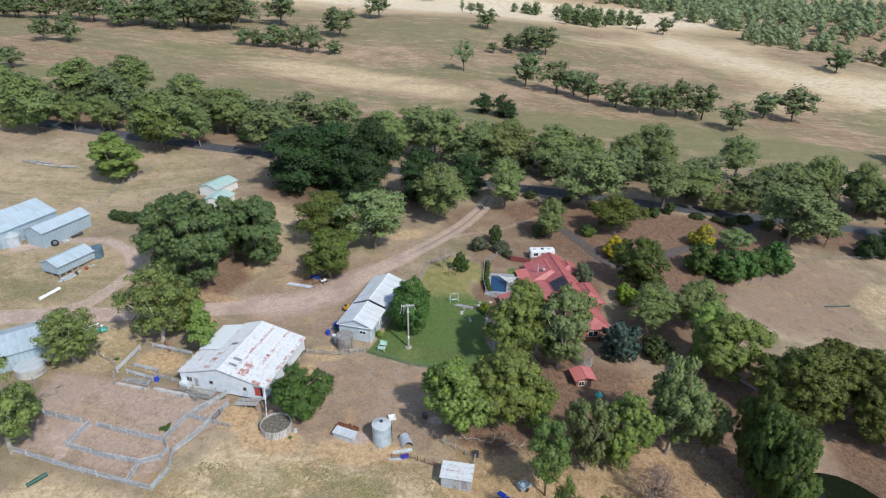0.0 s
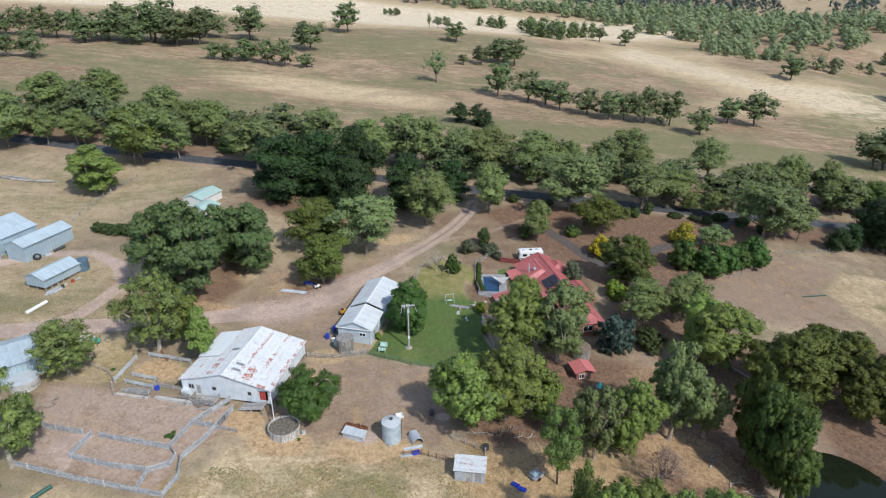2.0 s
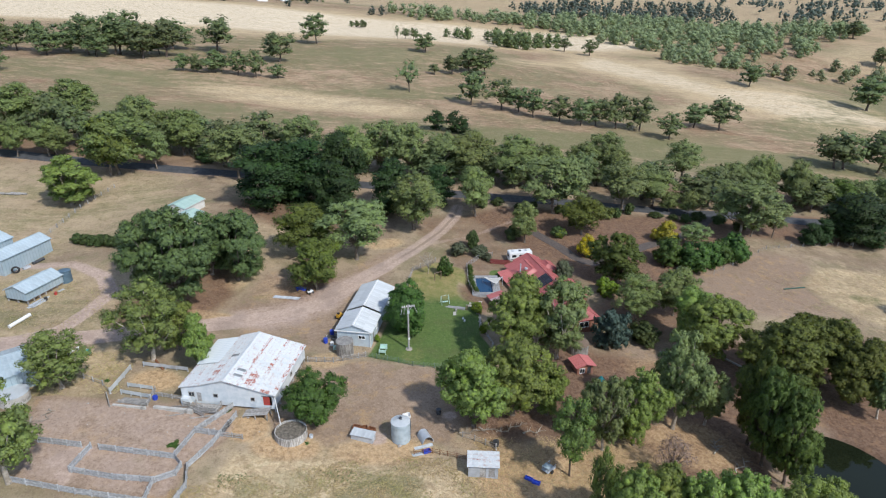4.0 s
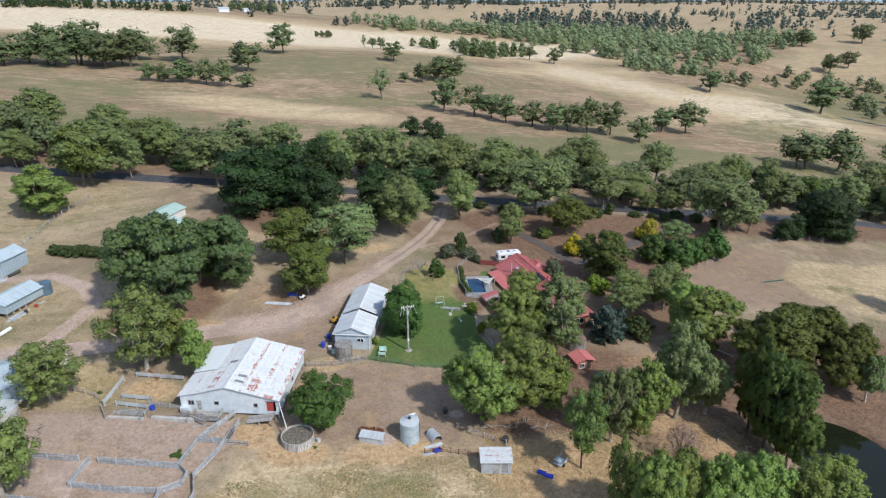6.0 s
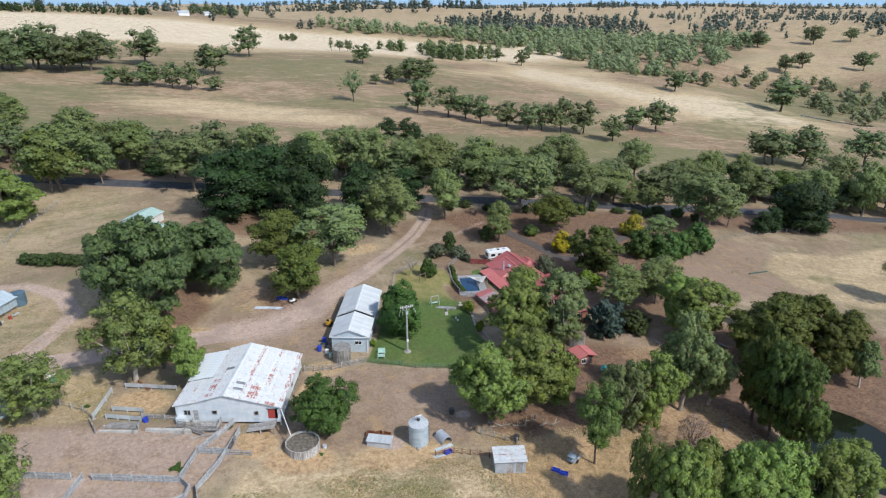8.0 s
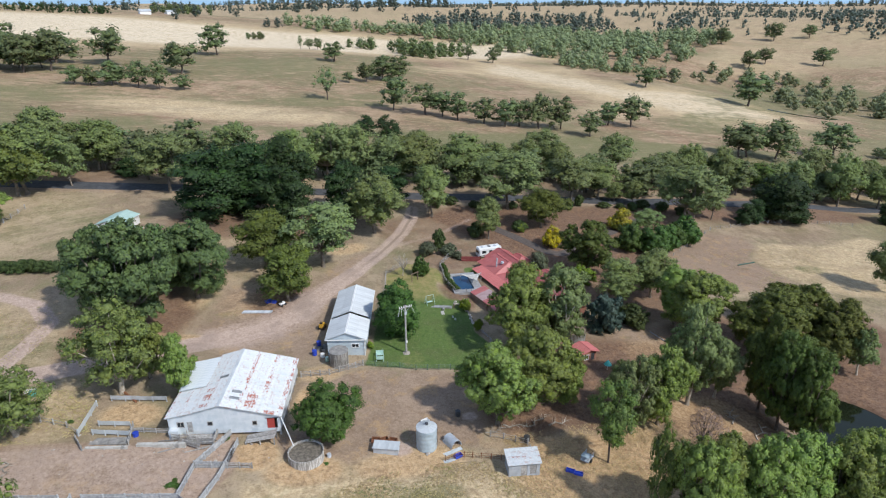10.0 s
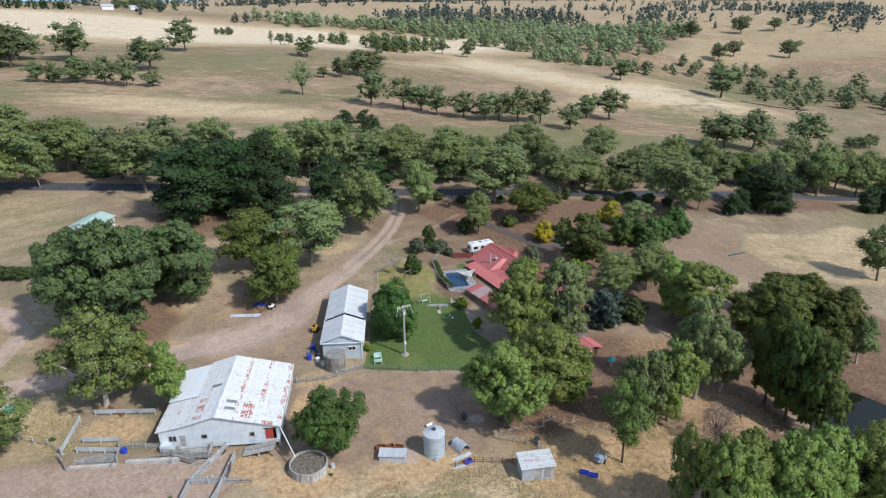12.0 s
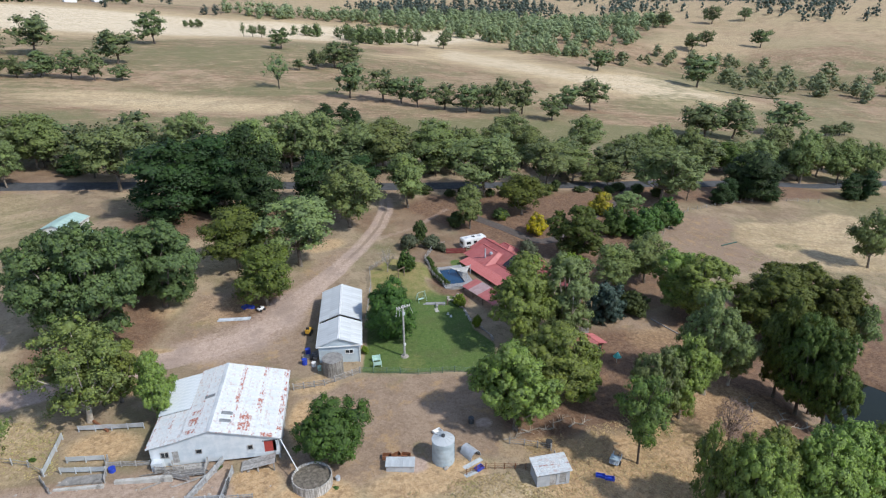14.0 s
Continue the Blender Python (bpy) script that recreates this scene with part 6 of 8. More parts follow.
SILO_IRON = surface("blue_grey_galvanised", (0.36, 0.43, 0.46), (0.46, 0.53, 0.56), 0.9, 0.55, 0.1, stain=(0.30, 0.35, 0.37), stain_scale=0.7)
round_tank("water_tank", -18.7, 98.75, 1.62, 2.75, STREAKED, "stained grey concrete rainwater tank beside the shed", cone=0.12, ribs=0, top_mat=DARK_CONCRETE)
GRAIN = round_tank("silo", -9.4, 74.9, 1.48, 3.45, SILO_IRON, "pale galvanised cylindrical grain silo with conical top", cone=0.42, ribs=5, top_mat=PALE_IRON, lid=DARK_METAL)
for j in range(12):
    w = 2 * math.pi * j / 12
    bm = bmesh.new()
    plank(bm, (1.5 * math.cos(w), 1.5 * math.sin(w), 3.48), (0.24 * math.cos(w), 0.24 * math.sin(w), 3.9), 0.06, 0.03)
    part("seam", bm, PALE_IRON, GRAIN)
bm = bmesh.new()
for sgn in (-0.2, 0.2):
    bar(bm, (1.58, sgn, -0.2), (1.52, sgn, 3.6), 0.025, 5)
for k in range(10):
    bar(bm, (1.58, -0.2, 0.2 + 0.35 * k), (1.58, 0.2, 0.2 + 0.35 * k), 0.02, 5)
part("ladder", bm, DARK_METAL, GRAIN)
round_tank("stock_trough", -26.5, 76.5, 2.5, 1.55, streaked("pale_streaked_concrete", (0.25, 0.23, 0.20), (0.60, 0.57, 0.52)), "large round concrete trough beside a leafy tree", open_top=True, z=-0.65)
ob = bpy.data.objects["stock_trough"]
bm = bmesh.new()
bmesh.ops.create_circle(bm, cap_ends=True, segments=40, radius=2.34, matrix=Matrix.Translation((0, 0, 1.24)))
part("fill", bm, surface("trough_silt", (0.10, 0.085, 0.065), (0.19, 0.165, 0.13), 2.5, 0.95, stain=(0.26, 0.23, 0.19), stain_scale=1.2), ob, "dark silt and sticks")
round_tank("water_tank", 27.0, 98.0, 2.15, 2.0, STREAKED, "dark round concrete tank between house and hut", cone=0.1, top_mat=BROWN_WOOD)
round_tank("water_tank", -71.6, 87.2, 2.3, 1.5, CONCRETE, "pale round concrete tank with a white iron lid", cone=0.2, top_mat=PALE_IRON)
round_tank("water_tank", -79.6, 126.9, 1.25, 2.6, surface("dark_blue_iron", (0.07, 0.12, 0.16), (0.10, 0.16, 0.20), 1.0, 0.5), "dark blue ribbed tank beside the raised shed", cone=0.15, ribs=8)
round_tank("silo", -101.8, 131.4, 1.7, 2.4, GALV, "squat galvanised silo beside the big shed", cone=0.9, ribs=7, top_mat=PALE_IRON)
round_tank("silo", -106.0, 128.4, 1.7, 2.4, GALV, "squat galvanised silo beside the big shed", cone=0.9, ribs=7, top_mat=PALE_IRON)
plant("green_tree", -23.0, 79.4, 10.6, 9.4, "trees round the sheds", 0, 0.8)


# ---- plain gabled sheds to the west ----
def gable_shed(name, x, y, turn, half, length, eave, top, iron, roof_iron, label, stumps=0.0, over=0.25, door=None, rows=2, z=None):
    s = thing(name, x, y, turn, label, "shed", z=z)
    lo = stumps if stumps else -0.8
    wall(s, iron, (-half, 0), (half, 0), lo, ((0, eave - 0.1), (0.5, top - 0.12), (1, eave - 0.1)), holes=(door,) if door else ())
    wall(s, iron, (-half, length), (half, length), lo, ((0, eave - 0.1), (0.5, top - 0.12), (1, eave - 0.1)))
    for sgn in (-1, 1):
        wall(s, iron, (sgn * (half - 0.06), 0.06), (sgn * (half - 0.06), length - 0.06), lo, ((0, eave - 0.1), (1, eave - 0.1)))
        roof(s, (0, -over, top), (0, length + over, top), (sgn * (half + over), -over, eave - 0.08), (sgn * (half + over), length + over, eave - 0.08), roof_iron, rows, 0.85, seed=int(x + sgn))
        gutter(s, (sgn * (half + over + 0.04), -over, eave - 0.1), (sgn * (half + over + 0.04), length + over, eave - 0.1), iron)
    bm = bmesh.new()
    plank(bm, (0, -over, top + 0.06), (0, length + over, top + 0.06), 0.05, 0.36)
    part("ridge_cap", bm, roof_iron, s)
    if stumps:
        part("floor", new_box((-half + 0.1, 0.1, stumps - 0.15), (half - 0.1, length - 0.1, stumps)), BROWN_WOOD, s)
        n = max(3, int(length / 1.4))
        for k in range(n + 1):
            for sgn in (-1, 0, 1):
                u, v = sgn * (half - 0.15), 0.15 + k * (length - 0.3) / n
                part("stump", new_box((u - 0.12, v - 0.12, local_ground(s, u, v) - 0.2), (u + 0.12, v + 0.12, stumps - 0.15)), GREY_WOOD, s)
        for sgn in (-1, 1):
            part("bearer", new_box((sgn * (half - 0.2) - 0.06, 0.05, stumps - 0.32), (sgn * (half - 0.2) + 0.06, length - 0.05, stumps - 0.151)), BROWN_WOOD, s)
    if door:
        part("door", new_box((-half + door[0] + 0.02, -0.03, door[2] + 0.02), (-half + door[1] - 0.02, 0.03, door[3] - 0.02)), GALV, s)
    return s


gable_shed("raised_shed", -85.4, 118.2, -22.5, 2.6, 9.0, 2.75, 3.85, BLUE_IRON, BLUE_ROOF, "small pale blue iron shed raised on grey stumps", stumps=0.85, z=4.6)
gable_shed("machinery_shed", -96.2, 131.2, -20.5, 2.7, 13.2, 3.8, 5.0, BLUE_IRON, BLUE_ROOF, "long pale blue-grey iron machinery shed", z=5.5)
gable_shed("hay_shed", -108.5, 131.0, -20.5, 6.2, 15.0, 4.5, 6.9, BLUE_IRON, BLUE_ROOF, "tall pale blue-grey iron hay shed", z=5.4, rows=3)
gable_shed("workshop_shed", -82.0, 88.0, -55.0, 4.6, 12.0, 3.2, 4.7, BLUE_IRON, BLUE_ROOF, "pale blue iron workshop shed near the sheep yards", z=2.7, rows=3)
gable_shed("cottage", -64.3, 157.9, -22.0, 2.9, 8.5, 2.5, 3.4, CREAM, GREEN_ROOF, "white weatherboard cottage with a pale green iron roof", z=8.3)
gable_shed("cottage_wing", -60.6, 150.6, -12.0, 2.7, 6.2, 2.3, 3.1, CREAM, GREEN_ROOF, "white weatherboard wing with a pale green iron roof", z=7.7)

# ---- small iron hut, coop and shelters ----
HUT_IRON = rusty_roof("hut_iron", 0.0, 0.28, 0.10)
HUT = thing("iron_hut", 0.0, 66.4, -10.0, "small iron hut with a skillion roof and rust spots", "shed", z=-2.05)
wall(HUT, GALV, (0, 0), (4.4, 0), -0.2, ((0, 2.15), (1, 2.15)), holes=((1.7, 2.6, 0.0, 1.9), (3.0, 3.9, 0.2, 1.8)))
wall(HUT, GALV, (0, 2.3), (4.4, 2.3), -0.2, ((0, 2.5), (1, 2.5)))
for u in (0.06, 4.34):
    wall(HUT, GALV, (u, 0.06), (u, 2.24), -0.2, ((0, 2.15), (1, 2.5)))
part("door", new_box((1.72, -0.02, 0.02), (2.58, 0.03, 1.88)), GREY_WOOD, HUT, "weathered plank door")
part("panel", new_box((3.02, -0.02, 0.22), (3.88, 0.03, 1.78)), GREY_WOOD, HUT)
roof(HUT, (-0.2, 2.6, 2.62), (4.6, 2.6, 2.62), (-0.2, -0.3, 2.17), (4.6, -0.3, 2.17), HUT_IRON, 1, 0.8, seed=21)

COOP = thing("poultry_coop", -17.2, 75.4, -23.0, "low white iron-roofed poultry coop beside scrap timber", "coop")
for u in (0.05, 3.55):
    for v in (0.05, 1.15):
        part("post", new_box((u - 0.05, v - 0.05, -0.2), (u + 0.05, v + 0.05, 0.9)), GREY_WOOD, COOP)
wall(COOP, GALV, (0, 0), (3.6, 0), -0.15, ((0, 0.85), (1, 0.85)))
wall(COOP, GALV, (0, 1.2), (3.6, 1.2), -0.15, ((0, 1.0), (1, 1.0)))
for u in (0.06, 3.54):
    wall(COOP, GALV, (u, 0.06), (u, 1.14), -0.15, ((0, 0.85), (1, 1.0)))
roof(COOP, (-0.1, 1.35, 1.08), (3.7, 1.35, 1.08), (-0.1, -0.2, 0.92), (3.7, -0.2, 0.92), PALE_IRON, 1, 0.8, seed=5)

# ---- the house ----
HS = thing("house", 28.3, 119.2, 8.5, "low red brick homestead with a red iron roof", "house", z=-1.7)
H_E, H_R = 2.75, 4.65
for a, b, holes in (((-3.0, -14.6), (3.0, -14.6), ((2.0, 4.0, 0.9, 2.1),)), ((3.0, -14.6), (3.0, 16.4), ((3, 5, 0.9, 2.1), (21.5, 23.5, 0.9, 2.1), (26, 27, 0.1, 2.2))), ((3.0, 16.4), (-3.0, 16.4), ((2, 4, 0.9, 2.1),)), ((-3.0, 16.4), (-3.0, -14.6), ((4, 6, 0.9, 2.1), (9, 10, 0.1, 2.2), (20, 22, 0.9, 2.1)))):
    wall(HS, BRICK, a, b, -0.6, ((0, H_E - 0.1), (1, H_E - 0.1)), holes=holes, thick=0.22)
window(HS, -1.0, 1.0, -14.71, 0.9, 2.1, WHITE)
window(HS, -11.6, -9.6, 3.11, 0.9, 2.1, WHITE, out=1, axis="v")
window(HS, 6.9, 8.9, 3.11, 0.9, 2.1, WHITE, out=1, axis="v")
window(HS, 10.4, 12.4, -3.11, 0.9, 2.1, WHITE, out=-1, axis="v")
part("door", new_box((2.95, 11.45, 0.1), (3.05, 12.35, 2.2)), DARK_RED, HS)


def hip(parent, u0, u1, v0, v1, eave, top, mat, inset0, inset1, name="roof", ridge_u=None):
    """A hipped or gabled roof block with a ridge along v; inset 0 gives a gable."""
    ru = (u0 + u1) / 2 if ridge_u is None else ridge_u
    p = {"a": (u0, v0, eave), "b": (u1, v0, eave), "c": (u1, v1, eave), "d": (u0, v1, eave), "r": (ru, v0 + inset0, top), "s": (ru, v1 - inset1, top)}
    bm = bmesh.new()
    up = {k: bm.verts.new(q) for k, q in p.items()}
    dn = {k: bm.verts.new((q[0], q[1], q[2] - 0.14)) for k, q in p.items() if k in "abcd"}
    for f in ("bcsr", "dars", "abr", "cds"):
        bm.faces.new([up[k] for k in f])
    for k, l in ("ab", "bc", "cd", "da"):
        bm.faces.new((dn[k], dn[l], up[l], up[k]))
    bm.faces.new([dn[k] for k in "dcba"])
    bmesh.ops.recalc_face_normals(bm, faces=bm.faces)
    deck_ = part(name, bm, mat, parent)
    # caps over ridge and hips
    for k, l in (("r", "s"), ("a", "r"), ("b", "r"), ("c", "s"), ("d", "s")):
        if (Vector(p[k]) - Vector(p[l])).length > 0.3:
            bm = bmesh.new()
            bar(bm, Vector(p[k]) + Vector((0, 0, 0.03)), Vector(p[l]) + Vector((0, 0, 0.03)), 0.09, 6)
            part("ridge_cap", bm, mat, deck_)
    # standing ribs down the two long slopes
    n = int((v1 - v0) / 0.76)
    for side, uu in ((0, u0), (1, u1)):
        for j in range(1, n):
            v = v0 + (v1 - v0) * j / n
            t = min(1.0, (v - v0) / inset0 if inset0 else 1.0, (v1 - v) / inset1 if inset1 else 1.0)
            bm = bmesh.new()
            plank(bm, (uu, v, eave + 0.015), (uu + (ru - uu) * t, v, eave + (top - eave) * t + 0.015), 0.05, 0.05)
            part("rib", bm, mat, deck_)
    return deck_


hip(HS, -3.6, 3.6, -15.2, 17.2, H_E, H_R, RED_ROOF, 3.2, 0.6)
hip(HS, -6.6, 2.0, 6.6, 15.2, H_E - 0.1, H_R - 0.15, RED_ROOF, 1.2, 1.2, ridge_u=-2.2)
hip(HS, 0.8, 5.6, 9.2, 14.6, H_E - 0.15, H_R - 0.7, RED_ROOF, 1.6, 1.6)
hip(HS, 1.0, 6.2, -5.4, 3.6, H_E - 0.1, H_R - 0.45, RED_ROOF, 2.4, 2.2)
for a, b in (((3.2, -4.8), (5.6, -4.8)), ((5.6, -4.8), (5.6, 3.0)), ((5.6, 3.0), (3.2, 3.0)), ((-3.2, 7.2), (-6.0, 7.2)), ((-6.0, 7.2), (-6.0, 14.6)), ((-6.0, 14.6), (-3.2, 14.6))):
    wall(HS, BRICK, a, b, -0.6, ((0, H_E - 0.25), (1, H_E - 0.25)), thick=0.22)
# verandah along the western side
roof(HS, (-6.5, -2.0, H_E - 0.15), (-6.5, 13.0, H_E - 0.15), (-9.2, -2.0, H_E - 0.65), (-9.2, 13.0, H_E - 0.65), RED_ROOF, 1, 0.76, seed=31, name="verandah_roof")
for k in range(6):
    part("post", new_box((-9.05, -1.8 + 2.9 * k, -0.4), (-8.93, -1.68 + 2.9 * k, H_E - 0.68)), BROWN_WOOD, HS)
part("roof", new_box((-6.6, -2.0, H_E - 0.3), (-3.4, 6.8, H_E - 0.12)), RED_ROOF, HS)
for k in range(2):
    for j in range(4):
        bm = bmesh.new()
        u0, u1 = -3.3 + 1.55 * k, -1.85 + 1.55 * k
        z0, z1 = H_E + (u0 + 3.6) * (H_R - H_E) / 3.6 + 0.12, H_E + (u1 + 3.6) * (H_R - H_E) / 3.6 + 0.12
        v = 0.4 + 1.05 * j
        vs = [bm.verts.new(q) for q in ((u0, v, z0), (u1, v, z1), (u1, v + 1.0, z1), (u0, v + 1.0, z0), (u0, v, z0 + 0.05), (u1, v, z1 + 0.05), (u1, v + 1.0, z1 + 0.05), (u0, v + 1.0, z0 + 0.05))]
        for f in ((0, 3, 2, 1), (4, 5, 6, 7), (0, 1, 5, 4), (1, 2, 6, 5), (2, 3, 7, 6), (3, 0, 4, 7)):
            bm.faces.new([vs[i] for i in f])
        part("solar_panel", bm, SOLAR, HS, "black roof solar panel")
bm = bmesh.new()
bmesh.ops.create_cone(bm, cap_ends=True, segments=16, radius1=0.42, radius2=0.3, depth=0.4, matrix=Matrix.Translation((-3.6, 8.6, H_R - 0.2)))
part("roof_vent", bm, GALV, HS, "round galvanised roof ventilator")
part("flue", new_box((-4.9, 9.0, H_E), (-4.65, 9.25, H_R + 0.9)), GALV, HS, "thin metal chimney flue")
part("flue", new_box((0.2, 0.4, H_R - 0.3), (0.4, 0.6, H_R + 0.5)), DARK_METAL, HS)

# open-sided shelter with a striped roof beside the pool
PALE_PINK = surface("faded_pink_roofing", (0.36, 0.24, 0.23), (0.44, 0.31, 0.30), 0.8, 0.6, stain=(0.34, 0.30, 0.29), stain_scale=0.5)
PG = thing("pergola", 14.9, 112.6, 12.0, "open timber pergola with red and faded pink roofing", "pergola", z=-0.9)
for k in range(10):
    v = -5.0 + k * 1.0
    bm = bmesh.new()
    mat_k = PALE_PINK if k in (5, 6, 7) else RED_ROOF
    plank(bm, (-1.9, v + 0.5, 2.25), (1.7, v + 0.5, 2.95), 0.05, 0.98)
    part("roof_panel", bm, mat_k, PG)
for u in (-1.8, 1.6):
    for k in range(4):
        part("post", new_box((u - 0.06, -4.9 + 3.2 * k, -0.6), (u + 0.06, -4.78 + 3.2 * k, 2.2 if u < 0 else 2.85)), BROWN_WOOD, PG)

RH = thing("garden_hut", 25.9, 92.0, 8.0, "little brick garden hut with a red gable roof", "shed", z=-2.95)
wall(RH, BRICK, (-1.6, -1.4), (1.6, -1.4), -0.2, ((0, 2.1), (1, 2.1)), holes=((0.5, 1.4, 0.8, 1.7), (2.0, 2.8, 0.0, 1.9)))
wall(RH, BRICK, (-1.6, 1.4), (1.6, 1.4), -0.2, ((0, 2.1), (1, 2.1)))
for u in (-1.54, 1.54):
    wall(RH, BRICK, (u, -1.34), (u, 1.34), -0.2, ((0, 2.05), (0.5, 2.1), (1, 2.05)))
window(RH, -1.1, -0.2, -1.46, 0.8, 1.7, WHITE)
part("door", new_box((0.42, -1.42, 0.02), (1.18, -1.36, 1.88)), DARK_METAL, RH)
for sgn in (-1, 1):
    roof(RH, (0, -1.9, 2.75), (0, 1.9, 2.75), (sgn * 2.0, -1.9, 2.15), (sgn * 2.0, 1.9, 2.15), RED_ROOF, 1, 0.76, seed=40 + sgn)
bm = bmesh.new()
bar(bm, (0, -1.9, 2.78), (0, 1.9, 2.78), 0.08)
part("ridge_cap", bm, RED_ROOF, RH)

# ---- far farmhouse on the crest ----
for x, y, turn, s in ((-136, 826, 20, 1.0), (-112, 850, 35, 0.8)):
    FH = thing("farmhouse", x, y, turn, "small distant white farmhouse on the crest", "house")
    part("wall", new_box((-6 * s, -4 * s, -1.0), (6 * s, 4 * s, 3.2 * s)), WHITE, FH)
    bm = bmesh.new()
    vs = [bm.verts.new(q) for q in ((-6.5 * s, -4.6 * s, 3.2 * s), (6.5 * s, -4.6 * s, 3.2 * s), (6.5 * s, 4.6 * s, 3.2 * s), (-6.5 * s, 4.6 * s, 3.2 * s), (-6.5 * s, 0, 5.4 * s), (6.5 * s, 0, 5.4 * s))]
    for q in ((0, 1, 5, 4), (2, 3, 4, 5), (3, 0, 4), (1, 2, 5), (3, 2, 1, 0)):
        bm.faces.new([vs[i] for i in q])
    part("roof", bm, PALE_IRON, FH)


# ---- pole, caravan, pool ----
PL = thing("power_pole", -6.5, 99.2, 10.0, "grey timber power pole with crossarm and insulators", "power pole")
bm = bmesh.new()
bmesh.ops.create_cone(bm, cap_ends=True, segments=10, radius1=0.19, radius2=0.13, depth=10.2, matrix=Matrix.Translation((0, 0, 4.6)))
part("pole", bm, GREY_WOOD, PL, smooth_it=False)
part("crossarm", new_box((-1.25, -0.16, 9.25), (1.25, -0.04, 9.42), 0.02), GREY_WOOD, PL)
for u in (-1.15, -0.75, -0.3, 0.3, 0.75, 1.15):
    bm = bmesh.new()
    bmesh.ops.create_cone(bm, cap_ends=True, segments=8, radius1=0.09, radius2=0.06, depth=0.26, matrix=Matrix.Translation((u, -0.1, 9.55)))
    part("insulator", bm, WHITE, PL, "white porcelain insulator")
for u in (-0.9, 0.9):
    bm = bmesh.new()
    bar(bm, (u, -0.1, 9.3), (u * 0.1, -0.1, 8.5), 0.03, 5)
    part("brace", bm, GALV, PL)
for u, du in ((-1.15, -0.35), (-0.75, -0.1), (1.15, 0.55)):
    bm = bmesh.new()
    bar(bm, (u, -0.12, 9.3), (u + du, -0.3, 7.9), 0.025, 5)
    part("cable", bm, WHITE, PL)
part("meter_box", new_box((-0.16, -0.36, 2.2), (0.16, -0.17, 2.7), 0.02), WHITE, PL)
part("fuse_box", new_box((-0.22, -0.3, 7.9), (0.22, -0.12, 8.5), 0.03), GALV, PL)
bm = bmesh.new()
bmesh.ops.create_cone(bm, cap_ends=True, segments=16, radius1=0.75, radius2=0.6, depth=0.3, matrix=Matrix.Translation((0, 0, 0.0)))
part("footing", bm, STONE, PL, "sandy ring at the foot")

CV = thing("caravan", 25.1, 140.2, 3.0, "white touring caravan with dark windows parked by the house", "caravan", z=-1.05)
part("body", new_box((-3.1, -1.2, 0.45), (3.1, 1.2, 2.75), 0.18), WHITE, CV)
for u0, u1 in ((-2.3, -1.2), (-0.4, 0.5), (1.2, 2.3)):
    part("window", new_box((u0, -1.23, 1.45), (u1, -1.17, 2.1), 0.01), GLASS_DARK, CV, "dark tinted window")
part("window", new_box((-3.13, -0.8, 1.4), (-3.07, 0.8, 2.1), 0.01), GLASS_DARK, CV)
part("stripe", new_box((-3.0, -1.225, 0.75), (3.0, -1.19, 0.95)), DARK_METAL, CV)
for u in (-1.9, 0.0, 1.6):
    part("roof_hatch", new_box((u - 0.35, -0.4, 2.74), (u + 0.35, 0.4, 2.86), 0.03), GALV if u else DARK_METAL, CV)
for u in (-0.5, 0.45):
    for v in (-1.1, 1.1):
        bm = bmesh.new()
        bar(bm, (u, v - 0.1, 0.33), (u, v + 0.1, 0.33), 0.34, 16)
        part("wheel", bm, BLACK, CV)
bm = bmesh.new()
bar(bm, (-3.1, -0.5, 0.5), (-4.3, 0, 0.5), 0.05)
bar(bm, (-3.1, 0.5, 0.5), (-4.3, 0, 0.5), 0.05)
bar(bm, (-4.1, 0, 0.5), (-4.1, 0, 0.0), 0.04)
part("drawbar", bm, DARK_METAL, CV)

POOL_Z = POOL_LEVEL
PO = thing("swimming_pool", 12.9, 124.6, -6.0, "blue swimming pool with grey paved surround", "swimming pool", z=POOL_Z)
bm = bmesh.new()
for lo, hi in (((-3.0, -5.4), (-1.8, 5.0)), ((1.8, -5.4), (3.6, 5.0)), ((-1.8, -5.4), (1.8, -3.8)), ((-1.8, 3.9), (1.8, 5.0))):
    box(bm, (*lo, -1.2), (*hi, 0.12))
part("surround", bm, PAVING, PO)
for j in range(9):
    for u0, u1 in ((-2.98, -1.82), (1.82, 3.58)):
        part("paver", new_box((u0 + 0.01, -3.95 + j * 0.9, 0.1), (u1 - 0.01, -3.07 + j * 0.9, 0.145)), PAVING, PO)
part("water", new_box((-1.8, -3.8, -1.2), (1.8, 3.9, -0.12)), POOL_WATER, PO, "clear blue pool water")
SL = thing("shade_sail", 15.2, 124.5, 0.0, "white triangular shade sail over the pool", "shade sail", z=POOL_Z)
bm = bmesh.new()
tri = [Vector((-2.3, 1.7, 1.5)), Vector((2.1, 0.2, 1.9)), Vector((0.1, -2.6, 1.5))]
n = 8
grid = {}
for i in range(n + 1):
    for j in range(n + 1 - i):
        a, b = i / n, j / n
        p = tri[0] * (1 - a - b) + tri[1] * a + tri[2] * b
        c = (tri[0] + tri[1] + tri[2]) / 3
        pull = 0.30 * min(1.0, 4 * (a * b + b * (1 - a - b) + a * (1 - a - b)))
        p = p + (c - p) * (0.34 * (1 - max(a, b, 1 - a - b))) - Vector((0, 0, pull))
        grid[i, j] = bm.verts.new(p)
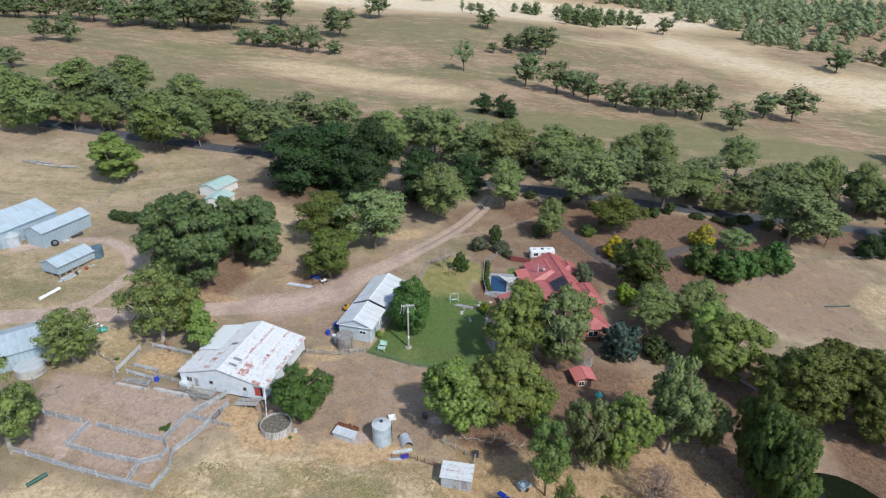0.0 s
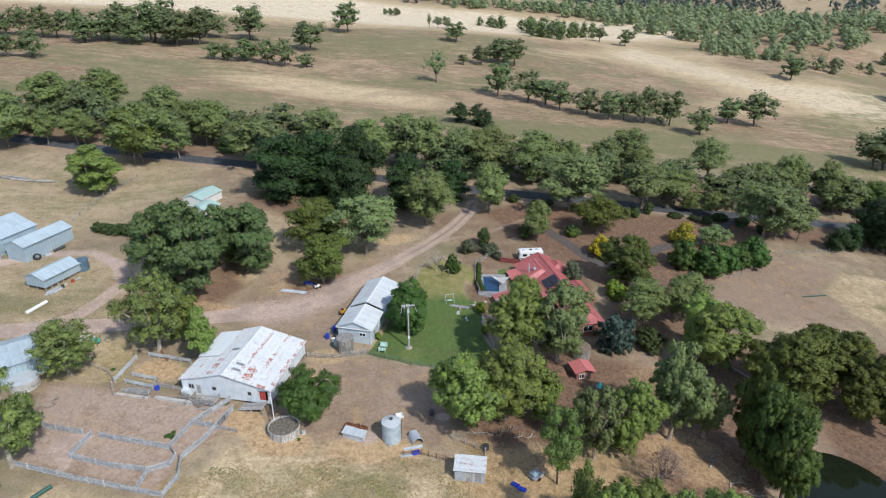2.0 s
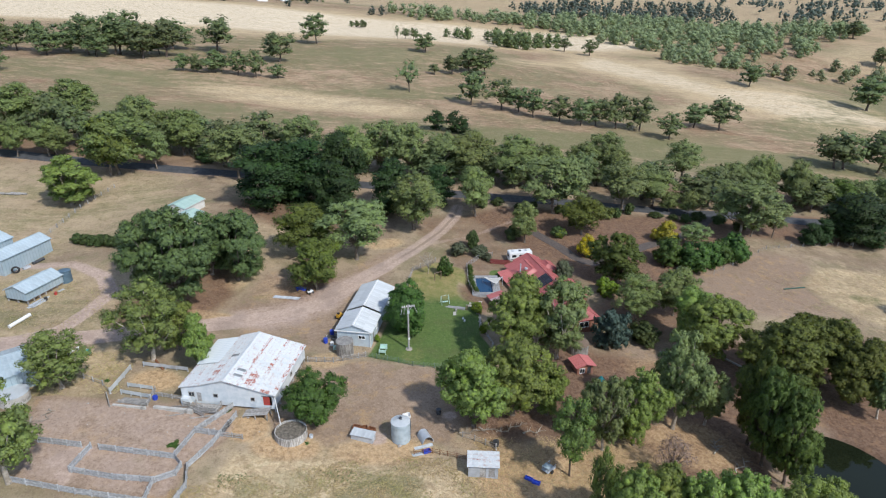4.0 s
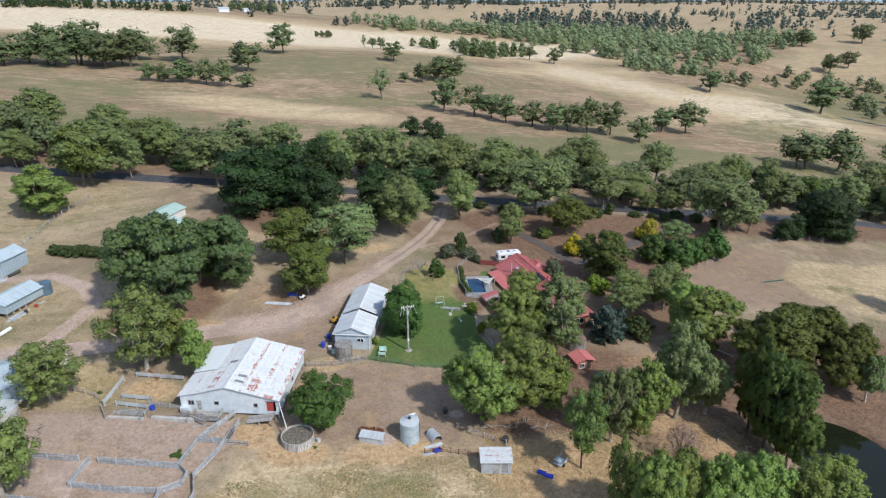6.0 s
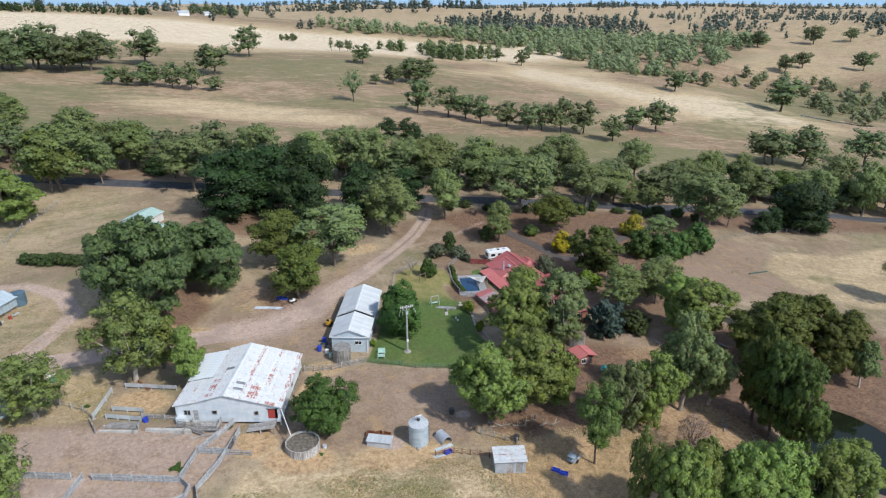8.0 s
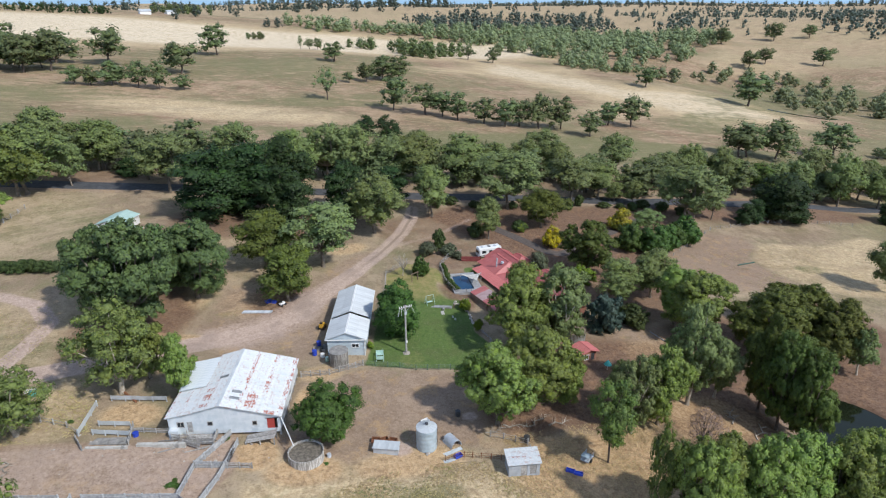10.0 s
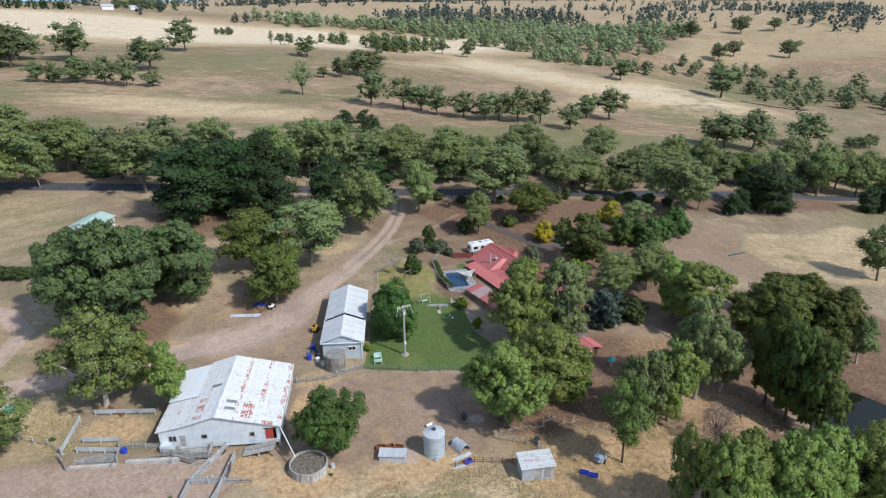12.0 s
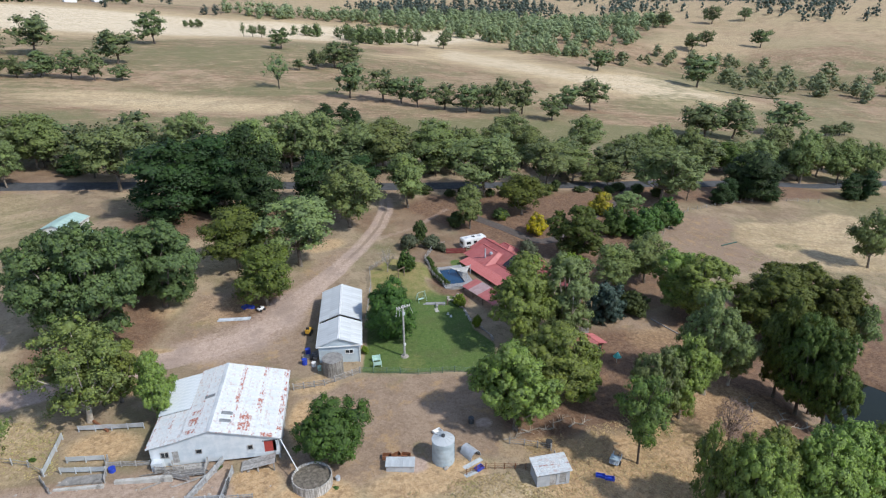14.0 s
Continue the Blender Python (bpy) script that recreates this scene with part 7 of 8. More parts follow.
for i in range(n):
    for j in range(n - i):
        bm.faces.new((grid[i, j], grid[i + 1, j], grid[i, j + 1]))
        if i + j < n - 1:
            bm.faces.new((grid[i + 1, j], grid[i + 1, j + 1], grid[i, j + 1]))
bmesh.ops.solidify(bm, geom=bm.faces[:], thickness=0.02)
part("sail", bm, CANVAS, SL)
for p in tri:
    bm = bmesh.new()
    bar(bm, (p.x, p.y, -0.4), (p.x, p.y, p.z + 0.1), 0.05)
    part("mast", bm, GALV, SL)


# ---- fences ----
def fence(name, pts, tall, gap, rails, rail_wide, mat, label, post=0.07, rail_thick=0.04, group="", lean=0.03, seed=1):
    """Posts along a line, with rails from post to post that follow the ground."""
    ob = thing(name, pts[0][0], pts[0][1], 0, label, "fence", group)
    o = ob.matrix_world.translation
    rng = random.Random(seed)
    tops = []
    for (ax, ay), (bx, by) in zip(pts[:-1], pts[1:]):
        n = max(1, round(math.hypot(bx - ax, by - ay) / gap))
        for k in range(n):
            tops.append((ax + (bx - ax) * k / n, ay + (by - ay) * k / n))
    tops.append(pts[-1])
    feet = [Vector((x - o.x, y - o.y, float(height(x, y)) - o.z)) for x, y in tops]
    post_mesh = None
    for p in feet:
        if post_mesh is None:
            q = part("post", new_box((-post, -post, -0.4), (post, post, tall + 0.08), 0.012), mat, ob)
            post_mesh = q.data
        else:
            q = new("post", post_mesh)
            q.parent = ob
        q.matrix_local = Matrix.Translation(p) @ pose(0, 0, 0, rng.uniform(-60, 60) * lean, rng.uniform(-60, 60) * lean, rng.uniform(0, 90))
    for a, b in zip(feet[:-1], feet[1:]):
        for k in range(rails):
            z = tall * (k + 0.7) / rails
            bm = bmesh.new()
            plank(bm, a + Vector((0, 0, z + rng.uniform(-0.03, 0.03))), b + Vector((0, 0, z + rng.uniform(-0.03, 0.03))), rail_wide, rail_thick)
            part("rail", bm, mat, ob)
    return ob


YARD = "sheep yard fences"
for seed, pts in enumerate((
    ((-63.8, 69.4), (-54.4, 66.7), (-44.8, 64.4), (-41.0, 63.6)),
    ((-44.8, 64.4), (-44.6, 68.0)),
    ((-56.7, 70.8), (-55.5, 75.4)),
    ((-54.2, 75.0), (-49.1, 73.9), (-42.9, 72.5), (-41.5, 70.8), (-41.9, 69.2), (-44.4, 68.1), (-50.3, 69.0), (-56.4, 70.7)),
    ((-63.6, 77.1), (-56.9, 75.6)),
    ((-42.9, 72.9), (-41.2, 78.0), (-37.6, 82.2), (-36.2, 84.2)),
    ((-41.0, 63.6), (-39.9, 66.9), (-40.6, 70.5), (-38.1, 74.9), (-35.6, 81.4)),
    ((-41.1, 77.9), (-37.0, 76.9)),
)):
    fence("yard_fence", pts, 1.1, 2.2, 4, 0.22, RAIL_WOOD, "bleached grey timber board fence of the sheep yards", 0.09, 0.05, YARD, seed=seed)
fence("iron_fence", ((-57.2, 88.0), (-56.0, 94.6)), 1.0, 2.2, 1, 0.85, PALE_IRON, "fence of pale iron sheets round the holding pen", group=YARD, rail_thick=0.03)
fence("iron_fence", ((-54.2, 95.6), (-46.2, 93.8)), 0.9, 2.0, 1, 0.7, GALV, "fence of grey iron sheets behind the holding pen", group=YARD, rail_thick=0.03)
fence("iron_fence", ((-54.9, 89.7), (-50.6, 88.6)), 0.9, 2.1, 1, 0.7, PALE_IRON, "low sheet-iron side of the drafting race", group=YARD, rail_thick=0.03)
fence("iron_fence", ((-55.4, 87.9), (-50.3, 86.4)), 0.9, 2.1, 1, 0.7, PALE_IRON, "low sheet-iron side of the drafting race", group=YARD, rail_thick=0.03)
fence("yard_fence", ((-50.3, 87.4), (-45.2, 86.0)), 0.8, 1.7, 3, 0.16, GREY_WOOD, "weathered grey timber rail fence of the sheep yards", group=YARD)
fence("yard_fence", ((-66.5, 78.5), (-63.6, 77.1)), 0.9, 1.6, 3, 0.16, GREY_WOOD, "weathered grey timber rail fence of the sheep yards", group=YARD)
fence("garden_fence", ((-25.5, 96.2), (-20.8, 95.8), (-17.4, 96.6), (-14.8, 97.2)), 1.1, 1.6, 4, 0.08, GREY_WOOD, "grey post and rail fence between shed and lawn", 0.08, group="garden fences")
GREEN_WIRE = surface("green_netting", (0.10, 0.16, 0.10), (0.16, 0.22, 0.15), 3.0, 0.7)
fence("garden_fence", ((-14.8, 97.2), (-8.7, 94.9), (-6.1, 93.7), (-0.2, 92.5), (5.2, 90.0)), 1.1, 2.4, 5, 0.035, GREEN_WIRE, "green wire fence along the lawn", 0.06, 0.03, group="garden fences")
fence("garden_fence", ((-9.6, 112.0), (-5.2, 124.0), (-3.4, 131.2), (2.8, 137.0)), 1.1, 2.6, 4, 0.03, GREY_WOOD, "grey wire fence between drive and lawn", 0.06, 0.03, group="garden fences")
fence("pool_fence", ((18.3, 142.0), (14.2, 139.8), (10.2, 134.0), (9.4, 126.0), (9.9, 120.2), (13.0, 118.9)), 1.25, 1.3, 5, 0.05, GREY_WOOD, "grey slatted pool fence", 0.05, 0.03)
fence("red_fence", ((16.9, 137.3), (21.7, 136.7)), 1.3, 1.2, 3, 0.38, DARK_RED, "dark red solid board fence", 0.06, 0.04)
fence("wire_fence", ((-7.6, 71.3), (-4.8, 71.4), (-2.5, 70.6), (0.2, 69.6)), 1.0, 1.5, 3, 0.04, RUST, "rusty wire fence beside the iron hut", 0.05, 0.03, group="wire fences")
fence("wire_fence", ((4.8, 69.0), (5.2, 71.6), (2.2, 73.6), (0.4, 74.6)), 1.1, 1.6, 3, 0.05, GREY_WOOD, "grey timber fence behind the iron hut", 0.07, 0.03, group="wire fences")
fence("wire_fence", ((75.5, 132.8), (101.3, 149.9), (129.2, 155.8), (163.0, 153.1)), 1.1, 5.0, 3, 0.02, GREY_WOOD, "grey post and wire paddock fence", 0.07, 0.02, group="wire fences")
fence("wire_fence", ((-93.9, 149.5), (-92.0, 167.4), (-87.8, 181.3)), 1.1, 3.0, 3, 0.03, GREY_WOOD, "old grey post and wire fence beside a track", 0.1, 0.03, group="wire fences")
fence("wire_fence", ((-72.0, 142.0), (-60.0, 146.5)), 1.1, 3.0, 3, 0.03, GREY_WOOD, "old grey post and wire fence", 0.09, 0.03, group="wire fences")
fence("wire_fence", ((-69.8, 84.5), (-66.8, 78.5), (-68.5, 72.0)), 1.0, 2.4, 2, 0.05, GREY_WOOD, "broken grey timber fence under the tree", 0.08, 0.04, lean=0.12, group="wire fences")
fence("wire_fence", ((-63.0, 92.4), (-59.2, 90.4), (-57.4, 88.2)), 1.0, 2.0, 2, 0.07, GREY_WOOD, "leaning grey timber fence", 0.09, 0.04, lean=0.1, group="wire fences")

# sills, ramps and rails of the old drafting pens
def slab(name, a, b, wide, tall, mat, label, category="slab"):
    """A long low block laid along the ground."""
    x, y = (a[0] + b[0]) / 2, (a[1] + b[1]) / 2
    ob = thing(name, x, y, math.degrees(math.atan2(b[1] - a[1], b[0] - a[0])), label, category)
    half = math.hypot(b[0] - a[0], b[1] - a[1]) / 2
    rng = random.Random(int(x * 10))
    n = max(2, int(half / 0.9))
    for k in range(n):
        u0, u1 = -half + 2 * half * k / n, -half + 2 * half * (k + 1) / n - 0.03
        part("block", new_box((u0, -wide / 2 + rng.uniform(-0.03, 0.03), -0.25), (u1, wide / 2 + rng.uniform(-0.03, 0.03), tall + rng.uniform(-0.03, 0.03)), 0.03), mat, ob)
    return ob


slab("concrete_sill", (-49.2, 84.2), (-42.6, 82.5), 0.55, 0.55, CONCRETE, "long pale concrete sill in front of the shearing shed", "sill")
slab("concrete_ramp", (-55.9, 85.2), (-50.3, 83.9), 0.4, 0.3, CONCRETE, "low pale concrete edge of the drafting ramp", "sill")
slab("race_floor", (-55.6, 86.6), (-50.4, 85.3), 1.5, 0.12, DARK_CONCRETE, "worn grey concrete floor of the sheep race", "slab")
fence("pipe_gate", ((-36.9, 77.1), (-35.9, 80.8)), 1.1, 1.9, 5, 0.04, DARK_METAL, "dark steel pipe gate at the yard race", 0.04, 0.04, group="pipe gates")
fence("yard_fence", ((-37.0, 76.9), (-33.8, 76.1)), 1.0, 1.6, 3, 0.16, GREY_WOOD, "weathered grey timber rail fence of the sheep yards", group=YARD)
fence("yard_fence", ((-44.6, 84.4), (-41.2, 83.3)), 1.0, 1.1, 4, 0.14, GREY_WOOD, "weathered grey timber rail fence of the sheep yards", group=YARD)
fence("yard_fence", ((-50.2, 88.6), (-50.3, 84.6)), 0.9, 1.3, 3, 0.16, GREY_WOOD, "weathered grey timber rail fence of the sheep yards", group=YARD)
fence("yard_fence", ((-57.4, 87.2), (-56.2, 84.8)), 0.9, 1.3, 3, 0.14, GREY_WOOD, "weathered grey timber rail fence of the sheep yards", group=YARD)

# clipped hedge inside the pool fence
line = [Vector((10.9, 133.6, 0)), Vector((10.1, 126.0, 0)), Vector((10.5, 120.8, 0))]
rng_h = np.random.default_rng(3)
centres = []
for a, b in zip(line[:-1], line[1:]):
    for k in range(10):
        p = a.lerp(b, k / 10)
        centres.append((p.x, p.y, float(height(p.x, p.y)) + 0.55))
hedge = thing("hedge", 0, 0, 0, "clipped green hedge inside the pool fence", "hedge", z=0.0)
verts, faces, bent, at = [], [], [], 0
for c in centres:
    v, f, n, _ = crown_of(rng_h, 1.25, 1.3, CROWN["shrub"], 5, 6, 14, 0.17)
    verts.append(v + np.array(c) - (0, 0, 0.6))
    bent.append(n)
    faces += [tuple(i + at for i in q) for q in f]
    at += len(v)
new("leaves", mesh_of("leaves", [tuple(q) for q in np.concatenate(verts).tolist()], faces, LEAF["green"], normals=np.concatenate(bent).tolist())).parent = hedge


# ---- loose things ----
def lying(name, a, b, r, mat, label, category, sides=10, lift=0.0, parts_name="tube"):
    """A round thing lying on the ground from a to b."""
    ob = thing(name, a[0], a[1], 0, label, category)
    o = ob.matrix_world.translation
    bm = bmesh.new()
    bar(bm, (0, 0, r + lift), (b[0] - a[0], b[1] - a[1], float(height(*b)) - o.z + r + lift), r, sides)
    part(parts_name, bm, mat, ob)
    return ob


lying("concrete_pipe", (-82.5, 108.6), (-80.7, 112.9), 0.36, WHITE, "long white concrete pipe lying on dry grass", "pipe", 16)
for k in range(5):
    lying("timber_pole", (-35.0 + 0.1 * k, 120.6 + 0.2 * k), (-29.4 + 0.1 * k, 119.8 + 0.2 * k), 0.09, GALV, "long grey poles stacked on the ground", "pole", 8)
lying("green_tank", (-58.2, 63.2), (-56.6, 65.4), 0.32, GREEN_PIPE, "dark green plastic trough lying in the grass", "trough", 12)
lying("irrigation_pipe", (90.9, 125.9), (97.6, 127.2), 0.16, GREEN_PIPE, "dark green pipe lying in the paddock", "pipe", 8)
lying("log", (56.7, 96.6), (59.5, 93.0), 0.22, GREY_WOOD, "bleached fallen log on bare soil", "log", 8)
lying("log", (-52.6, 97.2), (-50.6, 94.4), 0.2, RUST, "reddish fallen branch beside the pen", "log", 8)
lying("log", (44.6, 98.2), (46.2, 91.8), 0.12, GREY_WOOD, "grey fallen branch on the ground", "log", 7)
for x, y, dx, dy in ((-126.5, 177.4, 5, -0.6), (-121.8, 176.6, 5, -0.5), (-117, 176.2, 6, -0.4), (-124, 178.4, 6, -0.8), (-114, 176.6, 4.5, -0.6)):
    lying("log", (x, y), (x + dx, y + dy), 0.3, GREY_WOOD, "grey log in a long windrow of old timber", "log", 7)


def drum(name, x, y, r, tall, mat, label, category="drum", turn=0.0):
    ob = thing(name, x, y, turn, label, category)
    bm = bmesh.new()
    for z0, z1, rr in ((0, tall, r), (tall * 0.3, tall * 0.34, r * 1.06), (tall * 0.64, tall * 0.68, r * 1.06), (tall - 0.03, tall + 0.01, r * 1.04)):
        bmesh.ops.create_cone(bm, cap_ends=True, segments=18, radius1=rr, radius2=rr, depth=z1 - z0, matrix=Matrix.Translation((0, 0, (z0 + z1) / 2)))
    part("shell", bm, mat, ob)
    bm = bmesh.new()
    bmesh.ops.create_cone(bm, cap_ends=True, segments=10, radius1=r * 0.25, radius2=r * 0.2, depth=0.06, matrix=Matrix.Translation((r * 0.5, 0, tall + 0.03)))
    part("cap", bm, mat, ob)
    return ob


drum("plastic_drum", -21.5, 105.4, 0.42, 1.0, BLUE_PLASTIC, "blue plastic drum beside the shed")
drum("plastic_drum", -22.6, 102.6, 0.42, 0.95, BLUE_PLASTIC, "blue plastic drum beside the shed")
drum("plastic_drum", -21.3, 101.6, 0.36, 0.7, WHITE, "white plastic drum beside the shed")
drum("steel_drum", -20.9, 102.6, 0.34, 0.85, DARK_METAL, "dark steel drum beside the concrete tank")
drum("steel_drum", -21.2, 103.6, 0.34, 0.85, DARK_METAL, "dark steel drum beside the concrete tank")
drum("steel_drum", -20.7, 100.1, 0.3, 0.8, MINT, "pale green steel drum beside the concrete tank")
drum("steel_drum", -2.8, 80.4, 0.4, 0.9, DARK_METAL, "dark fire drum in the bare paddock")
drum("plastic_drum", -49.6, 86.4, 0.4, 0.6, BLUE_PLASTIC, "blue plastic tub beside the drafting race")
drum("plastic_drum", -23.4, 76.0, 0.3, 0.5, GALV, "small grey tub beside the round trough")
drum("steel_drum", 5.4, 72.4, 0.45, 0.9, DARK_METAL, "dark cable reel behind the iron hut")


def crate(name, x, y, turn, size, mat, label, category, slats=4):
    """A slatted crate or bin."""
    ob = thing(name, x, y, turn, label, category)
    w, d, h = size
    for k in range(slats):
        z0, z1 = h * k / slats, h * (k + 0.82) / slats
        for lo, hi in (((-w, -d, z0), (w, -d + 0.04, z1)), ((-w, d - 0.04, z0), (w, d, z1)), ((-w, -d + 0.04, z0), (-w + 0.04, d - 0.04, z1)), ((w - 0.04, -d + 0.04, z0), (w, d - 0.04, z1))):
            part("slat", new_box(lo, hi), mat, ob)
    part("base", new_box((-w + 0.04, -d + 0.04, 0.02), (w - 0.04, d - 0.04, 0.08)), mat, ob)
    return ob


crate("crate", -20.3, 104.4, 20, (0.5, 0.5, 0.7), GREY_WOOD, "grey slatted timber crate", "crate")
crate("crate", -22.0, 104.2, -10, (0.6, 0.45, 0.5), GREY_WOOD, "grey slatted timber crate", "crate")
for k, (x, y, t) in enumerate(((-16.4, 77.6, -20), (-15.2, 77.3, 8), (-14.0, 76.9, -30))):
    crate("scrap_frame", x, y, t, (0.6, 0.4, 0.6), RUST, "rusty steel frame of old scrap machinery", "scrap", 3)
crate("scrap_frame", -8.2, 79.9, 15, (0.6, 0.5, 0.5), WHITE, "heap of white scrap framing", "scrap", 3)

# small yellow loader behind the shed
LD = thing("loader", -20.2, 111.6, 60, "small dull yellow farm loader with black wheels", "loader")
part("body", new_box((-0.7, -0.4, 0.4), (0.6, 0.4, 1.15), 0.06), YELLOW_PAINT, LD)
part("seat", new_box((-0.5, -0.25, 1.15), (-0.1, 0.25, 1.5), 0.04), BLACK, LD)
part("bucket", new_box((0.7, -0.5, 0.15), (1.15, 0.5, 0.6), 0.05), YELLOW_PAINT, LD)
for u in (-0.45, 0.4):
    for v in (-0.48, 0.48):
        bm = bmesh.new()
        bar(bm, (u, v - 0.1, 0.35), (u, v + 0.1, 0.35), 0.35, 14)
        part("wheel", bm, BLACK, LD)

# mint garden swing seat on the lawn
GS = thing("glider_bench", -11.5, 98.6, -10, "mint green double garden glider seat on the lawn", "garden seat")
for v in (-0.75, 0.75):
    part("seat", new_box((-0.6, v - 0.3, 0.42), (0.6, v + 0.3, 0.5), 0.02), MINT, GS)
    out = 1 if v > 0 else -1
    part("backrest", new_box((-0.6, v + out * 0.3 - 0.04, 0.5), (0.6, v + out * 0.3 + 0.04, 1.1), 0.02), MINT, GS)
for u in (-0.62, 0.62):
    for v in (-1.0, 1.0):
        part("leg", new_box((u - 0.05, v - 0.05, 0), (u + 0.05, v + 0.05, 1.15)), MINT, GS)
    part("side_rail", new_box((u - 0.04, -1.0, 0.7), (u + 0.04, 1.0, 0.78)), MINT, GS)
part("footboard", new_box((-0.55, -0.4, 0.12), (0.55, 0.4, 0.17)), WHITE, GS)

# garden path, pale slab and small ornaments on the lawn
slab("garden_path", (-0.6, 115.5), (6.6, 112.9), 0.9, 0.03, PAVING, "narrow grey paved path across the lawn", "path")
slab("stone_slab", (4.0, 110.6), (4.2, 112.0), 0.7, 0.04, CONCRETE, "pale concrete stepping slab on the lawn", "slab")
for x, y, turn in ((5.6, 109.2, 10), (5.8, 108.3, 60)):
    ob = thing("garden_ornament", x, y, turn, "small white garden ornament on the lawn", "ornament", "lawn ornaments")
    part("plinth", new_box((-0.2, -0.2, -0.05), (0.2, 0.2, 0.12), 0.02), WHITE, ob)
    part("urn", new_box((-0.15, -0.15, 0.12), (0.15, 0.15, 0.42), 0.1), WHITE, ob, smooth_it=True)
ob = thing("garden_post", 6.9, 112.6, 20, "dark weathered garden post beside the stones", "post")
part("post", new_box((-0.1, -0.1, -0.3), (0.1, 0.1, 1.2), 0.03), BROWN_WOOD, ob)
part("cap", new_box((-0.14, -0.14, 1.2), (0.14, 0.14, 1.27), 0.02), GREY_WOOD, ob)

# children's swing and a play frame
SW = thing("swing_frame", 2.5, 115.4, 12, "pale green garden swing frame at the lawn edge", "swing")
for u in (-0.9, 0.9):
    for v in (-0.6, 0.6):
        bm = bmesh.new()
        bar(bm, (u, v, 0), (u * 0.95, 0, 2.0), 0.04)
        part("leg", bm, MINT, SW)
bm = bmesh.new()
bar(bm, (-0.9, 0, 2.0), (0.9, 0, 2.0), 0.04)
part("top_bar", bm, MINT, SW)
part("seat", new_box((-0.6, -0.25, 0.5), (0.6, 0.25, 0.56), 0.02), MINT, SW)
for u in (-0.55, 0.55):
    bm = bmesh.new()
    bar(bm, (u, 0, 0.55), (u, 0, 2.0), 0.015, 5)
    part("chain", bm, DARK_METAL, SW)
PF = thing("clothes_post", 2.2, 126.6, 30, "dark timber posts with a crossbar on the lawn", "post frame")
for u in (-0.9, 0.9):
    part("post", new_box((u - 0.07, -0.07, -0.3), (u + 0.07, 0.07, 2.1)), BROWN_WOOD, PF)
part("crossbar", new_box((-1.1, -0.05, 1.9), (1.1, 0.05, 2.02)), BROWN_WOOD, PF)
BN = thing("bench", 4.7, 112.6, 70, "grey timber bench on the lawn", "bench")
part("seat", new_box((-0.7, -0.22, 0.4), (0.7, 0.22, 0.46), 0.01), GREY_WOOD, BN)
for u in (-0.55, 0.55):
    part("leg", new_box((u - 0.05, -0.2, 0), (u + 0.05, 0.2, 0.4)), GREY_WOOD, BN)

# arched iron kennel, loose sheets, feed tubs near the silo
KN = thing("arched_shelter", -5.6, 74.6, 20, "arched galvanised iron shelter open at one end", "shelter")
v, f = [], []
for y0 in (-1.1, 1.1):
    for rr in (0.95, 0.9):
        for j in range(13):
            w = math.pi * j / 12
            v.append((rr * math.cos(w), y0, max(0.0, rr * math.sin(w)) * 1.25 - 0.05))
for j in range(12):
    f += [(j, j + 1, 27 + j, 26 + j), (13 + j, 39 + j, 40 + j, 14 + j), (j, 13 + j, 14 + j, j + 1), (26 + j, 27 + j, 40 + j, 39 + j)]
o = new("shell", mesh_of("shell", v, f, GALV))
o.parent = KN
part("back_panel", new_box((-0.88, 1.02, -0.1), (0.88, 1.06, 0.8)), DARK_METAL, KN)
for x, y, t, w, d in ((-6.0, 72.9, 14, 1.5, 0.35), (-7.0, 71.3, 10, 0.9, 0.35)):
    ob = thing("iron_sheet", x, y, t, "loose grey iron sheet lying on the ground", "iron sheet")
    n = 16
    v = [(x0, -d + 2 * d * j / n, z0 + (0.05 if j % 2 else 0.0)) for z0 in (0.02, 0.035) for x0 in (-w, w) for j in range(n + 1)]
    m = n + 1
    f = [(j, j + 1, m + j + 1, m + j) for j in range(n)] + [(2 * m + j, 3 * m + j, 3 * m + j + 1, 2 * m + j + 1) for j in range(n)]
    f += [(j, 2 * m + j, 2 * m + j + 1, j + 1) for j in range(n)] + [(m + j, m + j + 1, 3 * m + j + 1, 3 * m + j) for j in range(n)]
    f += [(0, m, 3 * m, 2 * m), (n, 2 * m + n, 3 * m + n, m + n)]
    new("sheet", mesh_of("sheet", v, f, DULL_IRON)).parent = ob


def tub(name, x, y, turn, w, d, h, mat, label):
    """An open feed tub with thick sides."""
    ob = thing(name, x, y, turn, label, "trough")
    bm = bmesh.new()
    for lo, hi in (((-w, -d, 0), (w, -d + 0.06, h)), ((-w, d - 0.06, 0), (w, d, h)), ((-w, -d + 0.06, 0), (-w + 0.06, d - 0.06, h)), ((w - 0.06, -d + 0.06, 0), (w, d - 0.06, h))):
        box(bm, lo, hi)
    part("sides", bm, mat, ob)
    part("base", new_box((-w + 0.06, -d + 0.06, 0.02), (w - 0.06, d - 0.06, 0.1)), mat, ob)
    return ob


